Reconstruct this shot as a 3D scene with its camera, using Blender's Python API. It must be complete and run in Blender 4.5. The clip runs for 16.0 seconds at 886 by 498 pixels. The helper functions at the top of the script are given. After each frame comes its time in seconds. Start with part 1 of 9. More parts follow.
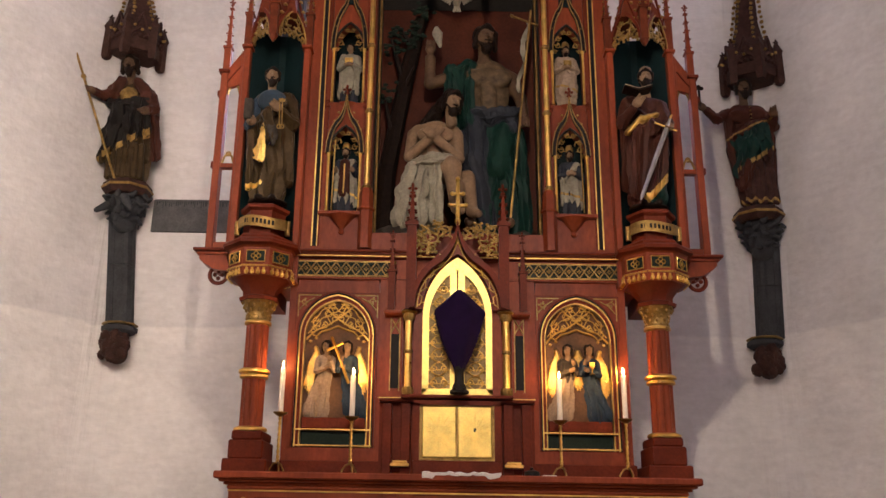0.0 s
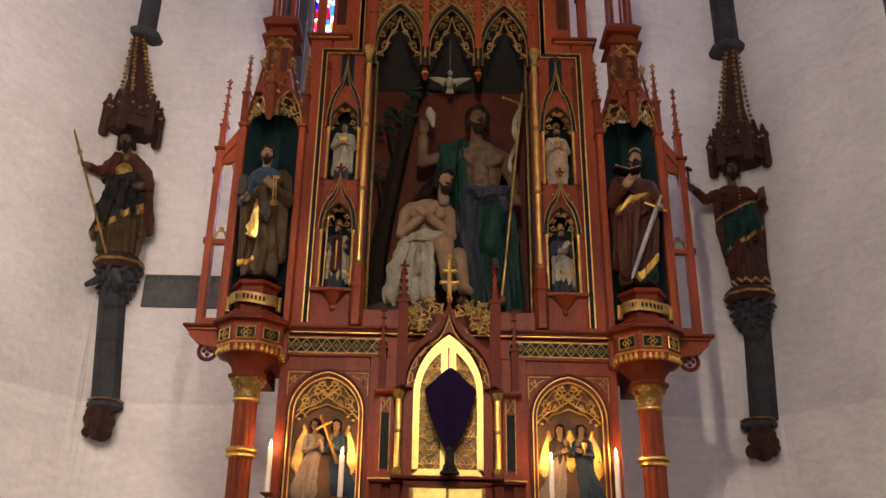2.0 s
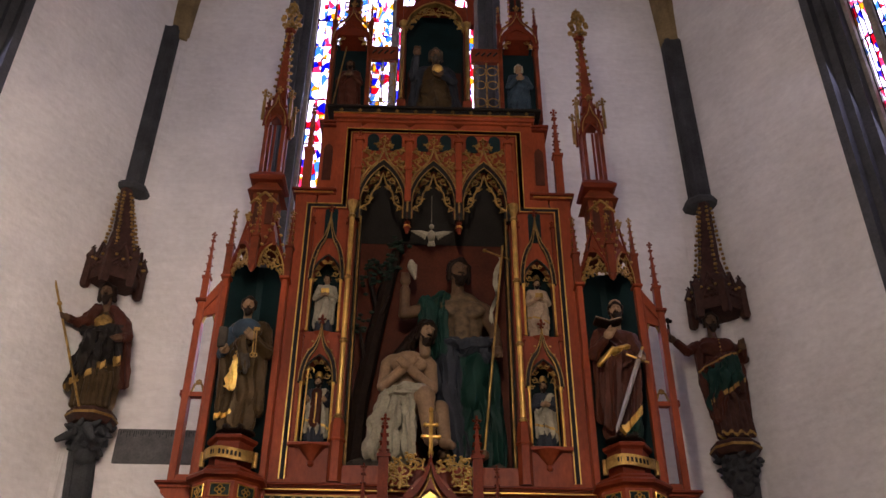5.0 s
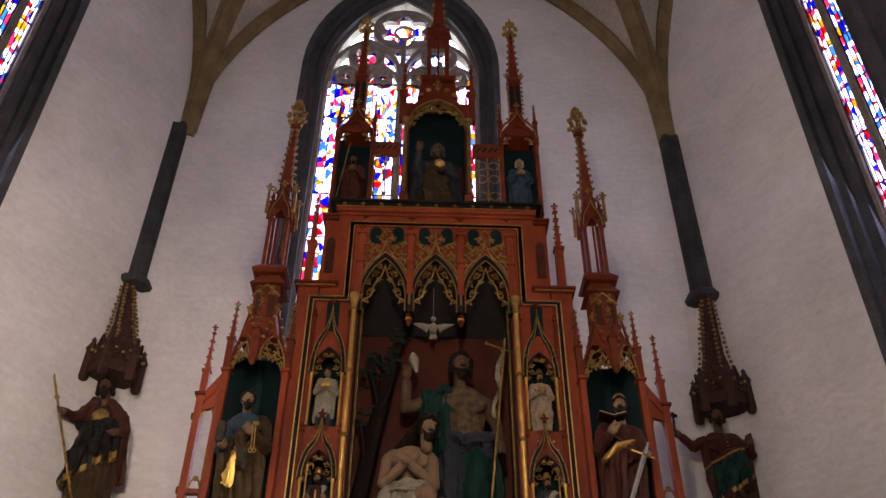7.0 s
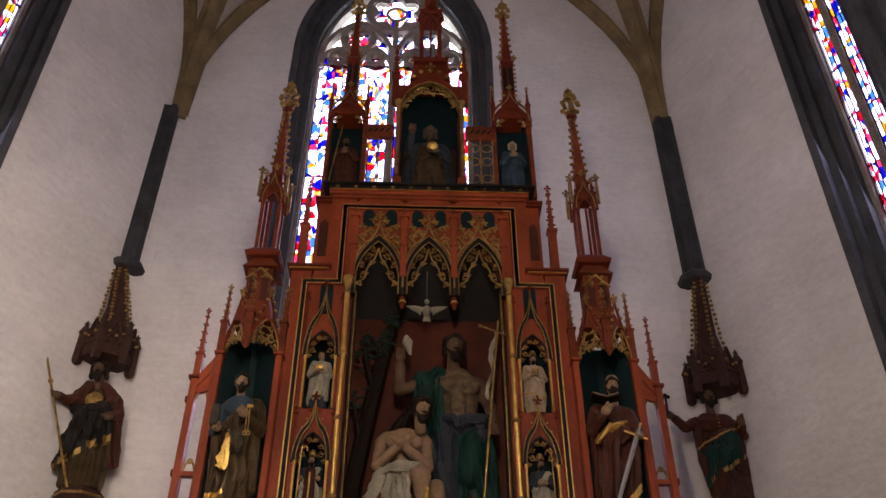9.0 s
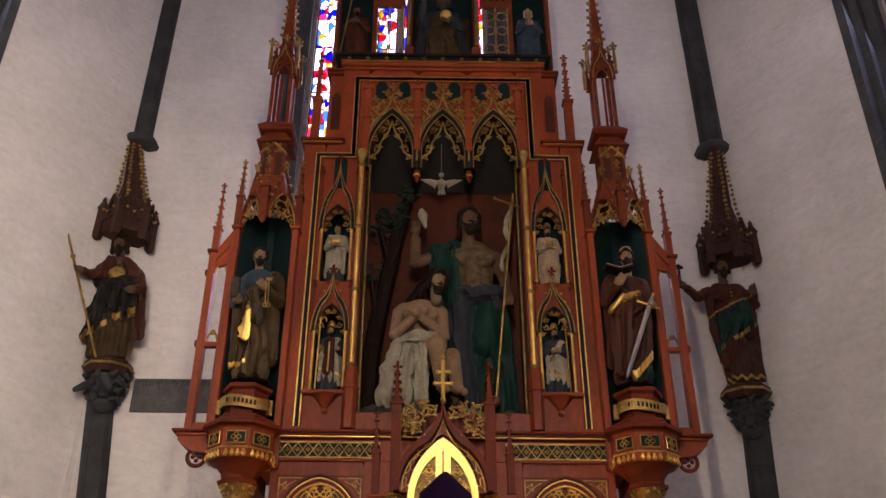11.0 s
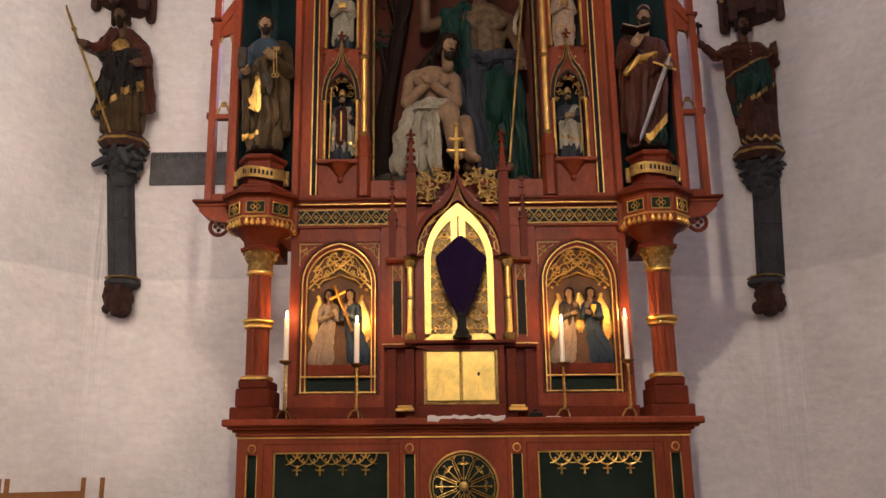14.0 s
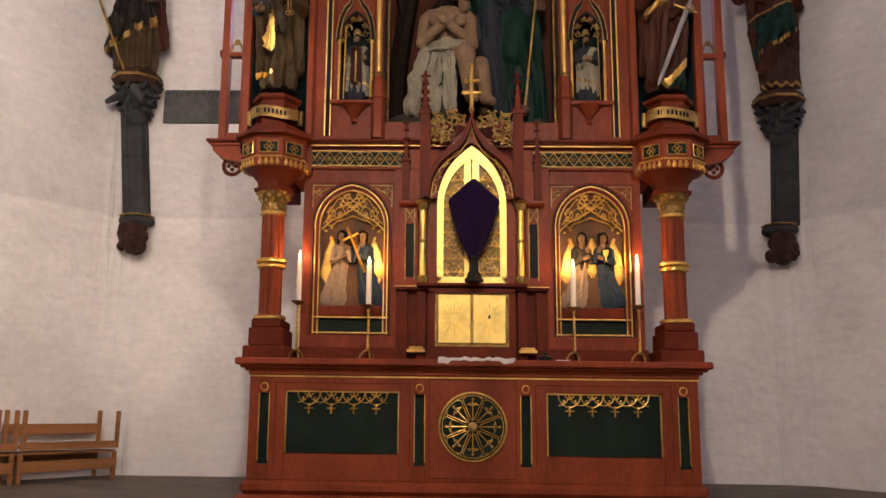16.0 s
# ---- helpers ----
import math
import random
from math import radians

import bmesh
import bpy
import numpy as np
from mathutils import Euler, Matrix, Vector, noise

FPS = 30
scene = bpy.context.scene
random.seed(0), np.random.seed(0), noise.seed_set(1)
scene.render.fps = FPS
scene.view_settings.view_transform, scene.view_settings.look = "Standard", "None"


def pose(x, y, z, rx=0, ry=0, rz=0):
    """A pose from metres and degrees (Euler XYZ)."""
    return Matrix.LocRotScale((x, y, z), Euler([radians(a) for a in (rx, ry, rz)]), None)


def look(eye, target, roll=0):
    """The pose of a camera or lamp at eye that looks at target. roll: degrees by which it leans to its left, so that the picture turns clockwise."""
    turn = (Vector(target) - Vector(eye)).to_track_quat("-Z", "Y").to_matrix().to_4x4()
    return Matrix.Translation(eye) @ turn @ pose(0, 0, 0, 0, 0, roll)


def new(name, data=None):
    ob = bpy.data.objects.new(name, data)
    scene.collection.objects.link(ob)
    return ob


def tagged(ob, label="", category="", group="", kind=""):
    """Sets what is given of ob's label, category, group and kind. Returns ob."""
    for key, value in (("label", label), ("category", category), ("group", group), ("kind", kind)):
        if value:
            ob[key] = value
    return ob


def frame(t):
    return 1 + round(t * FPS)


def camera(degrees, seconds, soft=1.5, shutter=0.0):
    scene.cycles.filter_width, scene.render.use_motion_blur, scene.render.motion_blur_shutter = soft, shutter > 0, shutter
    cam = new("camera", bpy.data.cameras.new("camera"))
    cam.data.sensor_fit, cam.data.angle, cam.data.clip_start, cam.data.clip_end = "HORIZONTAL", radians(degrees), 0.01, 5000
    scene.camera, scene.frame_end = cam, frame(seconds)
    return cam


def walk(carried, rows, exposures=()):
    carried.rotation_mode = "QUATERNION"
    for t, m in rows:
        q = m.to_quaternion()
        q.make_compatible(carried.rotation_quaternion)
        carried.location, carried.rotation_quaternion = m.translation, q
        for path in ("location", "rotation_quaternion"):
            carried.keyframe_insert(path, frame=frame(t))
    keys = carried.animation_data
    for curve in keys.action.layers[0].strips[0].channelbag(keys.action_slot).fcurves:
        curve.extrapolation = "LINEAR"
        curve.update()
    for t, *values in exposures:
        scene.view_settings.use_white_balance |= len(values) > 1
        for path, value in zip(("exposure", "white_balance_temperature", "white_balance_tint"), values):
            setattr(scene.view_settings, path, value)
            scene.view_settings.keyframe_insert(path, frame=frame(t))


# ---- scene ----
cam = camera(53.7, 16.0)
EYE = 0.70
# seconds, then the turn about x, y and z in degrees: the camera stands and tilts
ROWS = [
    (0, 107.61, -0.95, 0.24),
    (0.5, 108.53, -0.97, 0.18),
    (1, 109.89, -1.16, 0.06),
    (1.5, 111.40, -1.13, -0.03),
    (2, 112.68, -1.19, -0.43),
    (2.5, 114.02, -1.12, -0.78),
    (3, 115.74, -1.19, -0.87),
    (3.5, 117.48, -1.26, -0.84),
    (4, 119.14, -1.04, -0.93),
    (4.5, 120.76, -0.72, -1.21),
    (5, 122.60, -0.63, -1.50),
    (5.2, 123.32, -0.63, -1.61),
    (7.3, 129.01, -0.74, -1.41),
    (7.5, 129.12, -0.68, -1.52),
    (8, 129.21, -0.32, -1.70),
    (8.2, 129.14, -0.25, -1.81),
    (10.3, 122.18, -0.56, -1.03),
    (10.5, 121.28, -0.58, -0.92),
    (11, 119.23, -0.45, -0.60),
    (11.5, 117.26, -0.30, -0.05),
    (12, 114.88, -0.32, 0.11),
    (12.5, 112.09, -0.24, 0.22),
    (13, 109.15, 0.13, 0.49),
    (13.5, 106.61, 0.49, 0.73),
    (14, 104.09, 0.42, 0.65),
    (14.5, 101.62, 0.04, 0.46),
    (15, 100.09, -0.34, 0.61),
    (15.5, 99.96, -0.61, 0.98),
    (16, 100.36, -0.72, 1.26),
]
STOPS = [(0.0, 0.02), (2.0, -0.04), (3.5, -0.12), (4.5, -0.38), (5.0, -0.43), (7.5, -0.5), (8.0, -0.48), (10.5, -0.43), (11.0, -0.34), (13.0, -0.02), (14.5, 0.02), (16.0, 0.0)]
walk(cam, [(t, pose(0, 0, EYE, rx, ry, rz)) for t, rx, ry, rz in ROWS], STOPS)

# ---------------------------------------------------------------- light
world = bpy.data.worlds.new("sky")
scene.world = world
world.use_nodes = True
wn = world.node_tree.nodes
sky = wn.new("ShaderNodeTexSky")
sky.sky_type, sky.sun_disc = "NISHITA", False
sky.sun_elevation, sky.sun_rotation = radians(35), radians(200)
world.node_tree.links.new(sky.outputs[0], wn["Background"].inputs[0])
wn["Background"].inputs[1].default_value = 0.15


def area_lamp(name, m, sx, sy, watts, color):
    d = bpy.data.lights.new(name, "AREA")
    d.shape, d.size, d.size_y, d.energy, d.color = "RECTANGLE", sx, sy, watts, color
    o = new(name, d)
    o.matrix_world = m
    return o


DAY = (0.77, 0.71, 1.08)
WARM = (1.0, 0.80, 0.64)
# hanging choir lamp above the camera, whose hard shadows fall beside the altar
lamp_data = bpy.data.lights.new("choir_lamp", "POINT")
lamp_data.energy, lamp_data.color, lamp_data.shadow_soft_size = 640, WARM, 0.07
lamp = new("choir_lamp", lamp_data)
lamp.location = (-0.03, 1.15, 4.2)
# unseen spot added to brighten the left wall; no known fitting stands here
lamp2_data = bpy.data.lights.new("left_wall_fill_spot", "SPOT")
lamp2_data.spot_size, lamp2_data.spot_blend = radians(80), 1.0
lamp2_data.energy, lamp2_data.color, lamp2_data.shadow_soft_size = 1400, WARM, 0.09
lamp2 = new("left_wall_fill_spot", lamp2_data)
lamp2.matrix_world = look((-2.2, 0.5, 4.4), (-5.2, 6.6, 4.1))
# cool fill added before the windowless west wall, then daylight at the side windows
area_lamp("nave_fill_light", look((0, -9.3, 7.5), (0, 6, 4.0)), 7.0, 6.0, 180, DAY)
area_lamp("window_light", look((4.55, 6.95, 9.0), (-2.0, 5.0, 6.5)), 1.0, 7.0, 60, DAY)
area_lamp("window_light", look((-4.8, 6.95, 9.0), (2.0, 5.0, 6.5)), 1.0, 7.0, 40, DAY)


# ---------------------------------------------------------------- materials
def pbr(name, color, rough=0.6, metal=0.0, var=0.25, scale=6.0, fine=60.0, bump=0.15, tint=None, stretch=(1, 1, 1), spec=0.12):
    """Base colour with coarse stains and fine grain, and a fine relief."""
    m = bpy.data.materials.new(name)
    m.use_nodes = True
    n, l = m.node_tree.nodes, m.node_tree.links
    b = n["Principled BSDF"]
    b.inputs["Roughness"].default_value, b.inputs["Metallic"].default_value = rough, metal
    b.inputs["Specular IOR Level"].default_value = spec
    geo, mp = n.new("ShaderNodeNewGeometry"), n.new("ShaderNodeMapping")
    mp.inputs["Scale"].default_value = stretch
    l.new(geo.outputs["Position"], mp.inputs["Vector"])
    a, f = n.new("ShaderNodeTexNoise"), n.new("ShaderNodeTexNoise")
    a.inputs["Scale"].default_value, a.inputs["Detail"].default_value = scale, 5
    f.inputs["Scale"].default_value, f.inputs["Detail"].default_value = fine, 3
    l.new(mp.outputs[0], a.inputs["Vector"])
    l.new(mp.outputs[0], f.inputs["Vector"])
    ramp = n.new("ShaderNodeValToRGB")
    dark = [c * (1 - var) for c in color]
    lite = tint or [min(1, c * (1 + var * 0.7)) for c in color]
    ramp.color_ramp.elements[0].position, ramp.color_ramp.elements[1].position = 0.3, 0.7
    ramp.color_ramp.elements[0].color, ramp.color_ramp.elements[1].color = (*dark, 1), (*lite, 1)
    l.new(a.outputs["Fac"], ramp.inputs[0])
    mix = n.new("ShaderNodeMix")
    mix.data_type, mix.blend_type = "RGBA", "OVERLAY"
    mix.inputs["Factor"].default_value = 0.35
    l.new(ramp.outputs[0], mix.inputs["A"])
    l.new(f.outputs["Fac"], mix.inputs["B"])
    l.new(mix.outputs["Result"], b.inputs["Base Color"])
    rr = n.new("ShaderNodeMapRange")
    rr.inputs["To Min"].default_value, rr.inputs["To Max"].default_value = max(0.05, rough - 0.15), min(1, rough + 0.15)
    l.new(a.outputs["Fac"], rr.inputs["Value"])
    l.new(rr.outputs[0], b.inputs["Roughness"])
    bp = n.new("ShaderNodeBump")
    bp.inputs["Strength"].default_value, bp.inputs["Distance"].default_value = bump, 0.02
    l.new(f.outputs["Fac"], bp.inputs["Height"])
    l.new(bp.outputs[0], b.inputs["Normal"])
    return m


RED = pbr("red_painted_wood", (0.226, 0.044, 0.015), 0.45, 0, 0.35, 3.0, 45, 0.1, stretch=(1, 1, 0.4), spec=0.2)
RED2 = pbr("brown_red_painted_wood", (0.135, 0.023, 0.009), 0.5, 0, 0.3, 4.0, 50, 0.1)
RED3 = pbr("dulled_red_painted_wood", (0.15, 0.034, 0.014), 0.48, 0, 0.45, 6.0, 55, 0.15)
GOLD = pbr("gilding", (0.78, 0.50, 0.13), 0.34, 1.0, 0.3, 9.0, 70, 0.2)
OLDGOLD = pbr("dull_gilding", (0.375, 0.240, 0.075), 0.42, 0.9, 0.45, 14.0, 80, 0.3)
BRASS = pbr("polished_brass", (0.82, 0.60, 0.17), 0.42, 1.0, 0.18, 12.0, 90, 0.15)
GREEN = pbr("dark_green_paint", (0.012, 0.022, 0.014), 0.5, 0, 0.4, 5.0, 60, 0.1)
TEAL = pbr("blue_green_paint", (0.006, 0.017, 0.018), 0.5, 0, 0.4, 5.0, 60, 0.1)
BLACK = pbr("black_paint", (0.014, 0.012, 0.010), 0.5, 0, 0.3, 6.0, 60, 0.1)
SHAFT = pbr("dark_grey_stone", (0.050, 0.052, 0.055), 0.75, 0, 0.35, 4.0, 40, 0.5)
JAMB = pbr("grey_window_stone", (0.075, 0.078, 0.085), 0.8, 0, 0.3, 3.0, 30, 0.4)
RIB = pbr("ochre_rib_stone", (0.22, 0.165, 0.085), 0.85, 0, 0.3, 3.0, 30, 0.5)
TRACERY = pbr("pale_tracery_stone", (0.30, 0.27, 0.24), 0.85, 0, 0.3, 4.0, 30, 0.4)
CARVED = pbr("dark_carved_wood", (0.051, 0.024, 0.018), 0.6, 0, 0.45, 12.0, 60, 0.5)
SKIN = pbr("flesh_painted_wood", (0.23, 0.150, 0.088), 0.5, 0, 0.25, 8.0, 50, 0.1)
DARKSKIN = pbr("darkened_flesh_paint", (0.105, 0.062, 0.035), 0.5, 0, 0.3, 8.0, 50, 0.1)
# niche red with the recess's shade put into its colour
NICHE = pbr("shade_darkened_niche_red", (0.070, 0.019, 0.010), 0.6, 0, 0.35, 4.0, 40, 0.15)
TORSO = pbr("brown_weathered_flesh", (0.100, 0.068, 0.038), 0.55, 0, 0.5, 16.0, 60, 0.2)
HAIR = pbr("brown_painted_hair", (0.014, 0.008, 0.005), 0.55, 0, 0.4, 20.0, 80, 0.4)
WHITE = pbr("white_painted_cloth", (0.30, 0.275, 0.20), 0.5, 0, 0.25, 6.0, 50, 0.15)
CREAM = pbr("cream_painted_robe", (0.32, 0.24, 0.165), 0.55, 0, 0.25, 6.0, 50, 0.15)
ROBEGREEN = pbr("green_painted_cloak", (0.008, 0.030, 0.022), 0.5, 0, 0.35, 6.0, 50, 0.15)
ROBEBLUE = pbr("blue_painted_robe", (0.032, 0.052, 0.073), 0.5, 0, 0.35, 6.0, 50, 0.15)
ROBEGREY = pbr("grey_fur_garment", (0.055, 0.046, 0.036), 0.7, 0, 0.4, 14.0, 60, 0.5)
ROBERED = pbr("dark_red_painted_robe", (0.062, 0.020, 0.012), 0.5, 0, 0.35, 6.0, 50, 0.15)
ROBEBROWN = pbr("brown_gold_robe", (0.056, 0.036, 0.016), 0.40, 0.3, 0.35, 8.0, 50, 0.2)
BLUEGREY = pbr("blue_grey_robe", (0.028, 0.032, 0.040), 0.5, 0, 0.3, 8.0, 50, 0.2)
TANBACK = pbr("tan_relief_ground", (0.147, 0.081, 0.043), 0.6, 0, 0.25, 6.0, 50, 0.15)
BRONZE = pbr("dark_bronze_ground", (0.30, 0.21, 0.09), 0.5, 0.7, 0.4, 14.0, 80, 0.3)
SILVER = pbr("silver_leaf", (0.496, 0.480, 0.440), 0.35, 0.8, 0.2, 12, 60, 0.2)
VEIL = pbr("purple_cloth", (0.014, 0.005, 0.030), 0.9, 0, 0.25, 10, 260, 0.5, spec=0.15)
LINEN = pbr("white_linen", (0.78, 0.74, 0.70), 0.9, 0, 0.08, 8, 240, 0.4, spec=0.2)
WAX = pbr("candle_wax", (0.85, 0.80, 0.68), 0.45, 0, 0.06, 10, 50, 0.05)
BENCHWOOD = pbr("varnished_beech", (0.36, 0.165, 0.065), 0.4, 0, 0.25, 5.0, 60, 0.15, stretch=(0.25, 0.25, 3))
FLOORMAT = pbr("worn_stone_floor", (0.15, 0.125, 0.10), 0.6, 0, 0.4, 3.0, 22, 0.3)
PLATE = pbr("slate_slab", (0.095, 0.095, 0.095), 0.6, 0, 0.3, 6, 40, 0.3)
VAULT = pbr("limewashed_vault", (0.50, 0.46, 0.42), 0.9, 0, 0.15, 1.5, 18, 0.3)


def plaster_material():
    """Uneven limewash: trowel marks, faint stains, and a fresher white coat on the lowest part."""
    m = pbr("limewashed_plaster", (0.79, 0.77, 0.75), 0.92, 0, 0.07, 1.1, 14, 0.5, spec=0.1)
    n, l = m.node_tree.nodes, m.node_tree.links
    b = n["Principled BSDF"]
    old = b.inputs["Base Color"].links[0].from_socket
    geo = n.new("ShaderNodeNewGeometry")
    sep = n.new("ShaderNodeSeparateXYZ")
    l.new(geo.outputs["Position"], sep.inputs[0])
    big = n.new("ShaderNodeTexNoise")
    big.inputs["Scale"].default_value, big.inputs["Detail"].default_value = 1.6, 6
    add = n.new("ShaderNodeMath")
    add.operation = "MULTIPLY_ADD"
    add.inputs[1].default_value, add.inputs[2].default_value = 0.10, -0.05
    l.new(big.outputs["Fac"], add.inputs[0])
    s = n.new("ShaderNodeMath")
    l.new(sep.outputs["Z"], s.inputs[0])
    l.new(add.outputs[0], s.inputs[1])
    rg = n.new("ShaderNodeMapRange")
    rg.inputs["From Min"].default_value, rg.inputs["From Max"].default_value = 2.70, 2.73
    l.new(s.outputs[0], rg.inputs["Value"])
    mix = n.new("ShaderNodeMix")
    mix.data_type = "RGBA"
    l.new(rg.outputs[0], mix.inputs["Factor"])
    fresh = n.new("ShaderNodeMix")
    fresh.data_type, fresh.blend_type = "RGBA", "ADD"
    fresh.inputs["Factor"].default_value = 1.0
    l.new(old, fresh.inputs["A"])
    fresh.inputs["B"].default_value = (0.13, 0.125, 0.105, 1)
    l.new(fresh.outputs["Result"], mix.inputs["A"])
    l.new(old, mix.inputs["B"])
    l.new(mix.outputs["Result"], b.inputs["Base Color"])
    # brush marks and faint grey stains in the limewash
    mp2 = n.new("ShaderNodeMapping")
    mp2.inputs["Scale"].default_value = (2.2, 2.2, 7.0)
    mp2.inputs["Rotation"].default_value = (0.2, 0.35, 0.0)
    l.new(geo.outputs["Position"], mp2.inputs["Vector"])
    br, st = n.new("ShaderNodeTexNoise"), n.new("ShaderNodeTexNoise")
    br.inputs["Scale"].default_value, br.inputs["Detail"].default_value, br.inputs["Roughness"].default_value = 2.0, 8, 0.7
    st.inputs["Scale"].default_value, st.inputs["Detail"].default_value = 0.55, 5
    l.new(mp2.outputs[0], br.inputs["Vector"])
    l.new(geo.outputs["Position"], st.inputs["Vector"])
    r1, r2 = n.new("ShaderNodeMapRange"), n.new("ShaderNodeMapRange")
    for r_, lo_ in ((r1, 0.87), (r2, 0.90)):
        r_.inputs["From Min"].default_value, r_.inputs["From Max"].default_value = 0.3, 0.65
        r_.inputs["To Min"].default_value, r_.inputs["To Max"].default_value = lo_, 1.0
    l.new(br.outputs["Fac"], r1.inputs["Value"])
    l.new(st.outputs["Fac"], r2.inputs["Value"])
    mu = n.new("ShaderNodeMath")
    mu.operation = "MULTIPLY"
    l.new(r1.outputs[0], mu.inputs[0])
    l.new(r2.outputs[0], mu.inputs[1])
    tint = n.new("ShaderNodeMix")
    tint.data_type, tint.blend_type = "RGBA", "MULTIPLY"
    tint.inputs["Factor"].default_value = 1.0
    l.new(mix.outputs["Result"], tint.inputs["A"])
    l.new(mu.outputs[0], tint.inputs["B"])
    l.new(tint.outputs["Result"], b.inputs["Base Color"])
    # trowel relief at a larger size
    t = n.new("ShaderNodeTexNoise")
    t.inputs["Scale"].default_value, t.inputs["Detail"].default_value = 3.2, 8
    b2 = n.new("ShaderNodeBump")
    b2.inputs["Strength"].default_value, b2.inputs["Distance"].default_value = 0.9, 0.10
    l.new(t.outputs["Fac"], b2.inputs["Height"])
    l.new(b.inputs["Normal"].links[0].from_socket, b2.inputs["Normal"])
    l.new(b2.outputs[0], b.inputs["Normal"])
    return m


PLASTER = plaster_material()


def glass_material(name, stops, seed_shift):
    """Coloured glass; each pane takes its own colour."""
    m = bpy.data.materials.new(name)
    m.use_nodes = True
    n, l = m.node_tree.nodes, m.node_tree.links
    n.remove(n["Principled BSDF"])
    info = n.new("ShaderNodeObjectInfo")
    geo = n.new("ShaderNodeNewGeometry")
    cell = n.new("ShaderNodeTexVoronoi")
    cell.inputs["Scale"].default_value = 1.0
    tall = n.new("ShaderNodeVectorMath")
    tall.operation = "MULTIPLY"
    tall.inputs[1].default_value = (12.0, 12.0, 6.5)
    l.new(geo.outputs["Position"], tall.inputs[0])
    l.new(tall.outputs[0], cell.inputs["Vector"])
    split = n.new("ShaderNodeSeparateColor")
    l.new(cell.outputs["Color"], split.inputs[0])
    add = n.new("ShaderNodeMath")
    l.new(info.outputs["Random"], add.inputs[0])
    l.new(split.outputs[0], add.inputs[1])
    sh = n.new("ShaderNodeMath")
    sh.inputs[1].default_value = seed_shift
    l.new(add.outputs[0], sh.inputs[0])
    fr = n.new("ShaderNodeMath")
    fr.operation = "FRACT"
    l.new(sh.outputs[0], fr.inputs[0])
    ramp = n.new("ShaderNodeValToRGB")
    ramp.color_ramp.interpolation = "CONSTANT"
    for i, c in enumerate(stops):
        e = ramp.color_ramp.elements[i] if i < 2 else ramp.color_ramp.elements.new(0.5)
        e.position, e.color = i / len(stops), (*c, 1)
    l.new(fr.outputs[0], ramp.inputs[0])
    tr, gl, mx = n.new("ShaderNodeBsdfTransparent"), n.new("ShaderNodeBsdfGlossy"), n.new("ShaderNodeMixShader")
    l.new(ramp.outputs[0], tr.inputs[0])
    gl.inputs["Roughness"].default_value = 0.15
    mx.inputs[0].default_value = 0.05
    l.new(tr.outputs[0], mx.inputs[1])
    l.new(gl.outputs[0], mx.inputs[2])
    l.new(mx.outputs[0], n["Material Output"].inputs[0])
    return m


STAINED = glass_material("stained_glass", [(0.36, 0.01, 0.05), (0.80, 0.74, 0.82), (0.02, 0.02, 0.32), (0.50, 0.28, 0.03), (0.55, 0.08, 0.18), (0.75, 0.70, 0.80), (0.02, 0.16, 0.22),
                                           (0.80, 0.76, 0.74), (0.32, 0.01, 0.06), (0.10, 0.22, 0.48), (0.70, 0.62, 0.76)], 0.0)


def glow_material(name, color, strength):
    m = bpy.data.materials.new(name)
    m.use_nodes = True
    b = m.node_tree.nodes["Principled BSDF"]
    b.inputs["Emission Color"].default_value, b.inputs["Emission Strength"].default_value = (*color, 1), strength
    b.inputs["Base Color"].default_value = (*color, 1)
    return m


FLAME = glow_material("candle_flame", (1.0, 0.72, 0.34), 22)
SKYGLOW = glow_material("bright_overcast_sky", (0.9, 0.93, 1.0), 8.5)

# ---------------------------------------------------------------- building helpers
ORIGIN = {}          # world place of the base of each thing
LEANING = set()      # things of the altar, which leans a little to one side


def lean(z):
    """Sideways place of the altar's middle axis at the height z."""
    return 0.065 - 0.008 * (z - 1.5)


def thing(name, at, label, category, group="", kind="", altar=False):
    ob = new(name)
    ob.empty_display_size = 0.1
    at = Vector(at)
    if altar:
        LEANING.add(ob)
        at.x += lean(at.z)
    ob.location = at
    ORIGIN[ob] = at
    return tagged(ob, label, category, group, kind)


def mesh_of(name, bm, mats, smooth=0.6):
    me = bpy.data.meshes.new(name)
    bmesh.ops.recalc_face_normals(bm, faces=bm.faces)
    bm.to_mesh(me)
    bm.free()
    for m in (mats if isinstance(mats, (list, tuple)) else [mats]):
        me.materials.append(m)
    if smooth:
        me.shade_smooth()
        me.set_sharp_from_angle(angle=smooth)
    return me


def part(name, bm, mats, parent, label="", smooth=0.6, altar=None):
    """One mesh under a thing or a part, given in world metres (the altar's things in metres from the altar's axis)."""
    root = parent
    while root.parent:
        root = root.parent
    if root in LEANING:
        for v in bm.verts:
            v.co.x += lean(v.co.z)
    o = ORIGIN[parent]
    for v in bm.verts:
        v.co -= o
    ob = new(name, mesh_of(name, bm, mats, smooth))
    ob.parent = parent
    ORIGIN[ob] = o
    return tagged(ob, label)


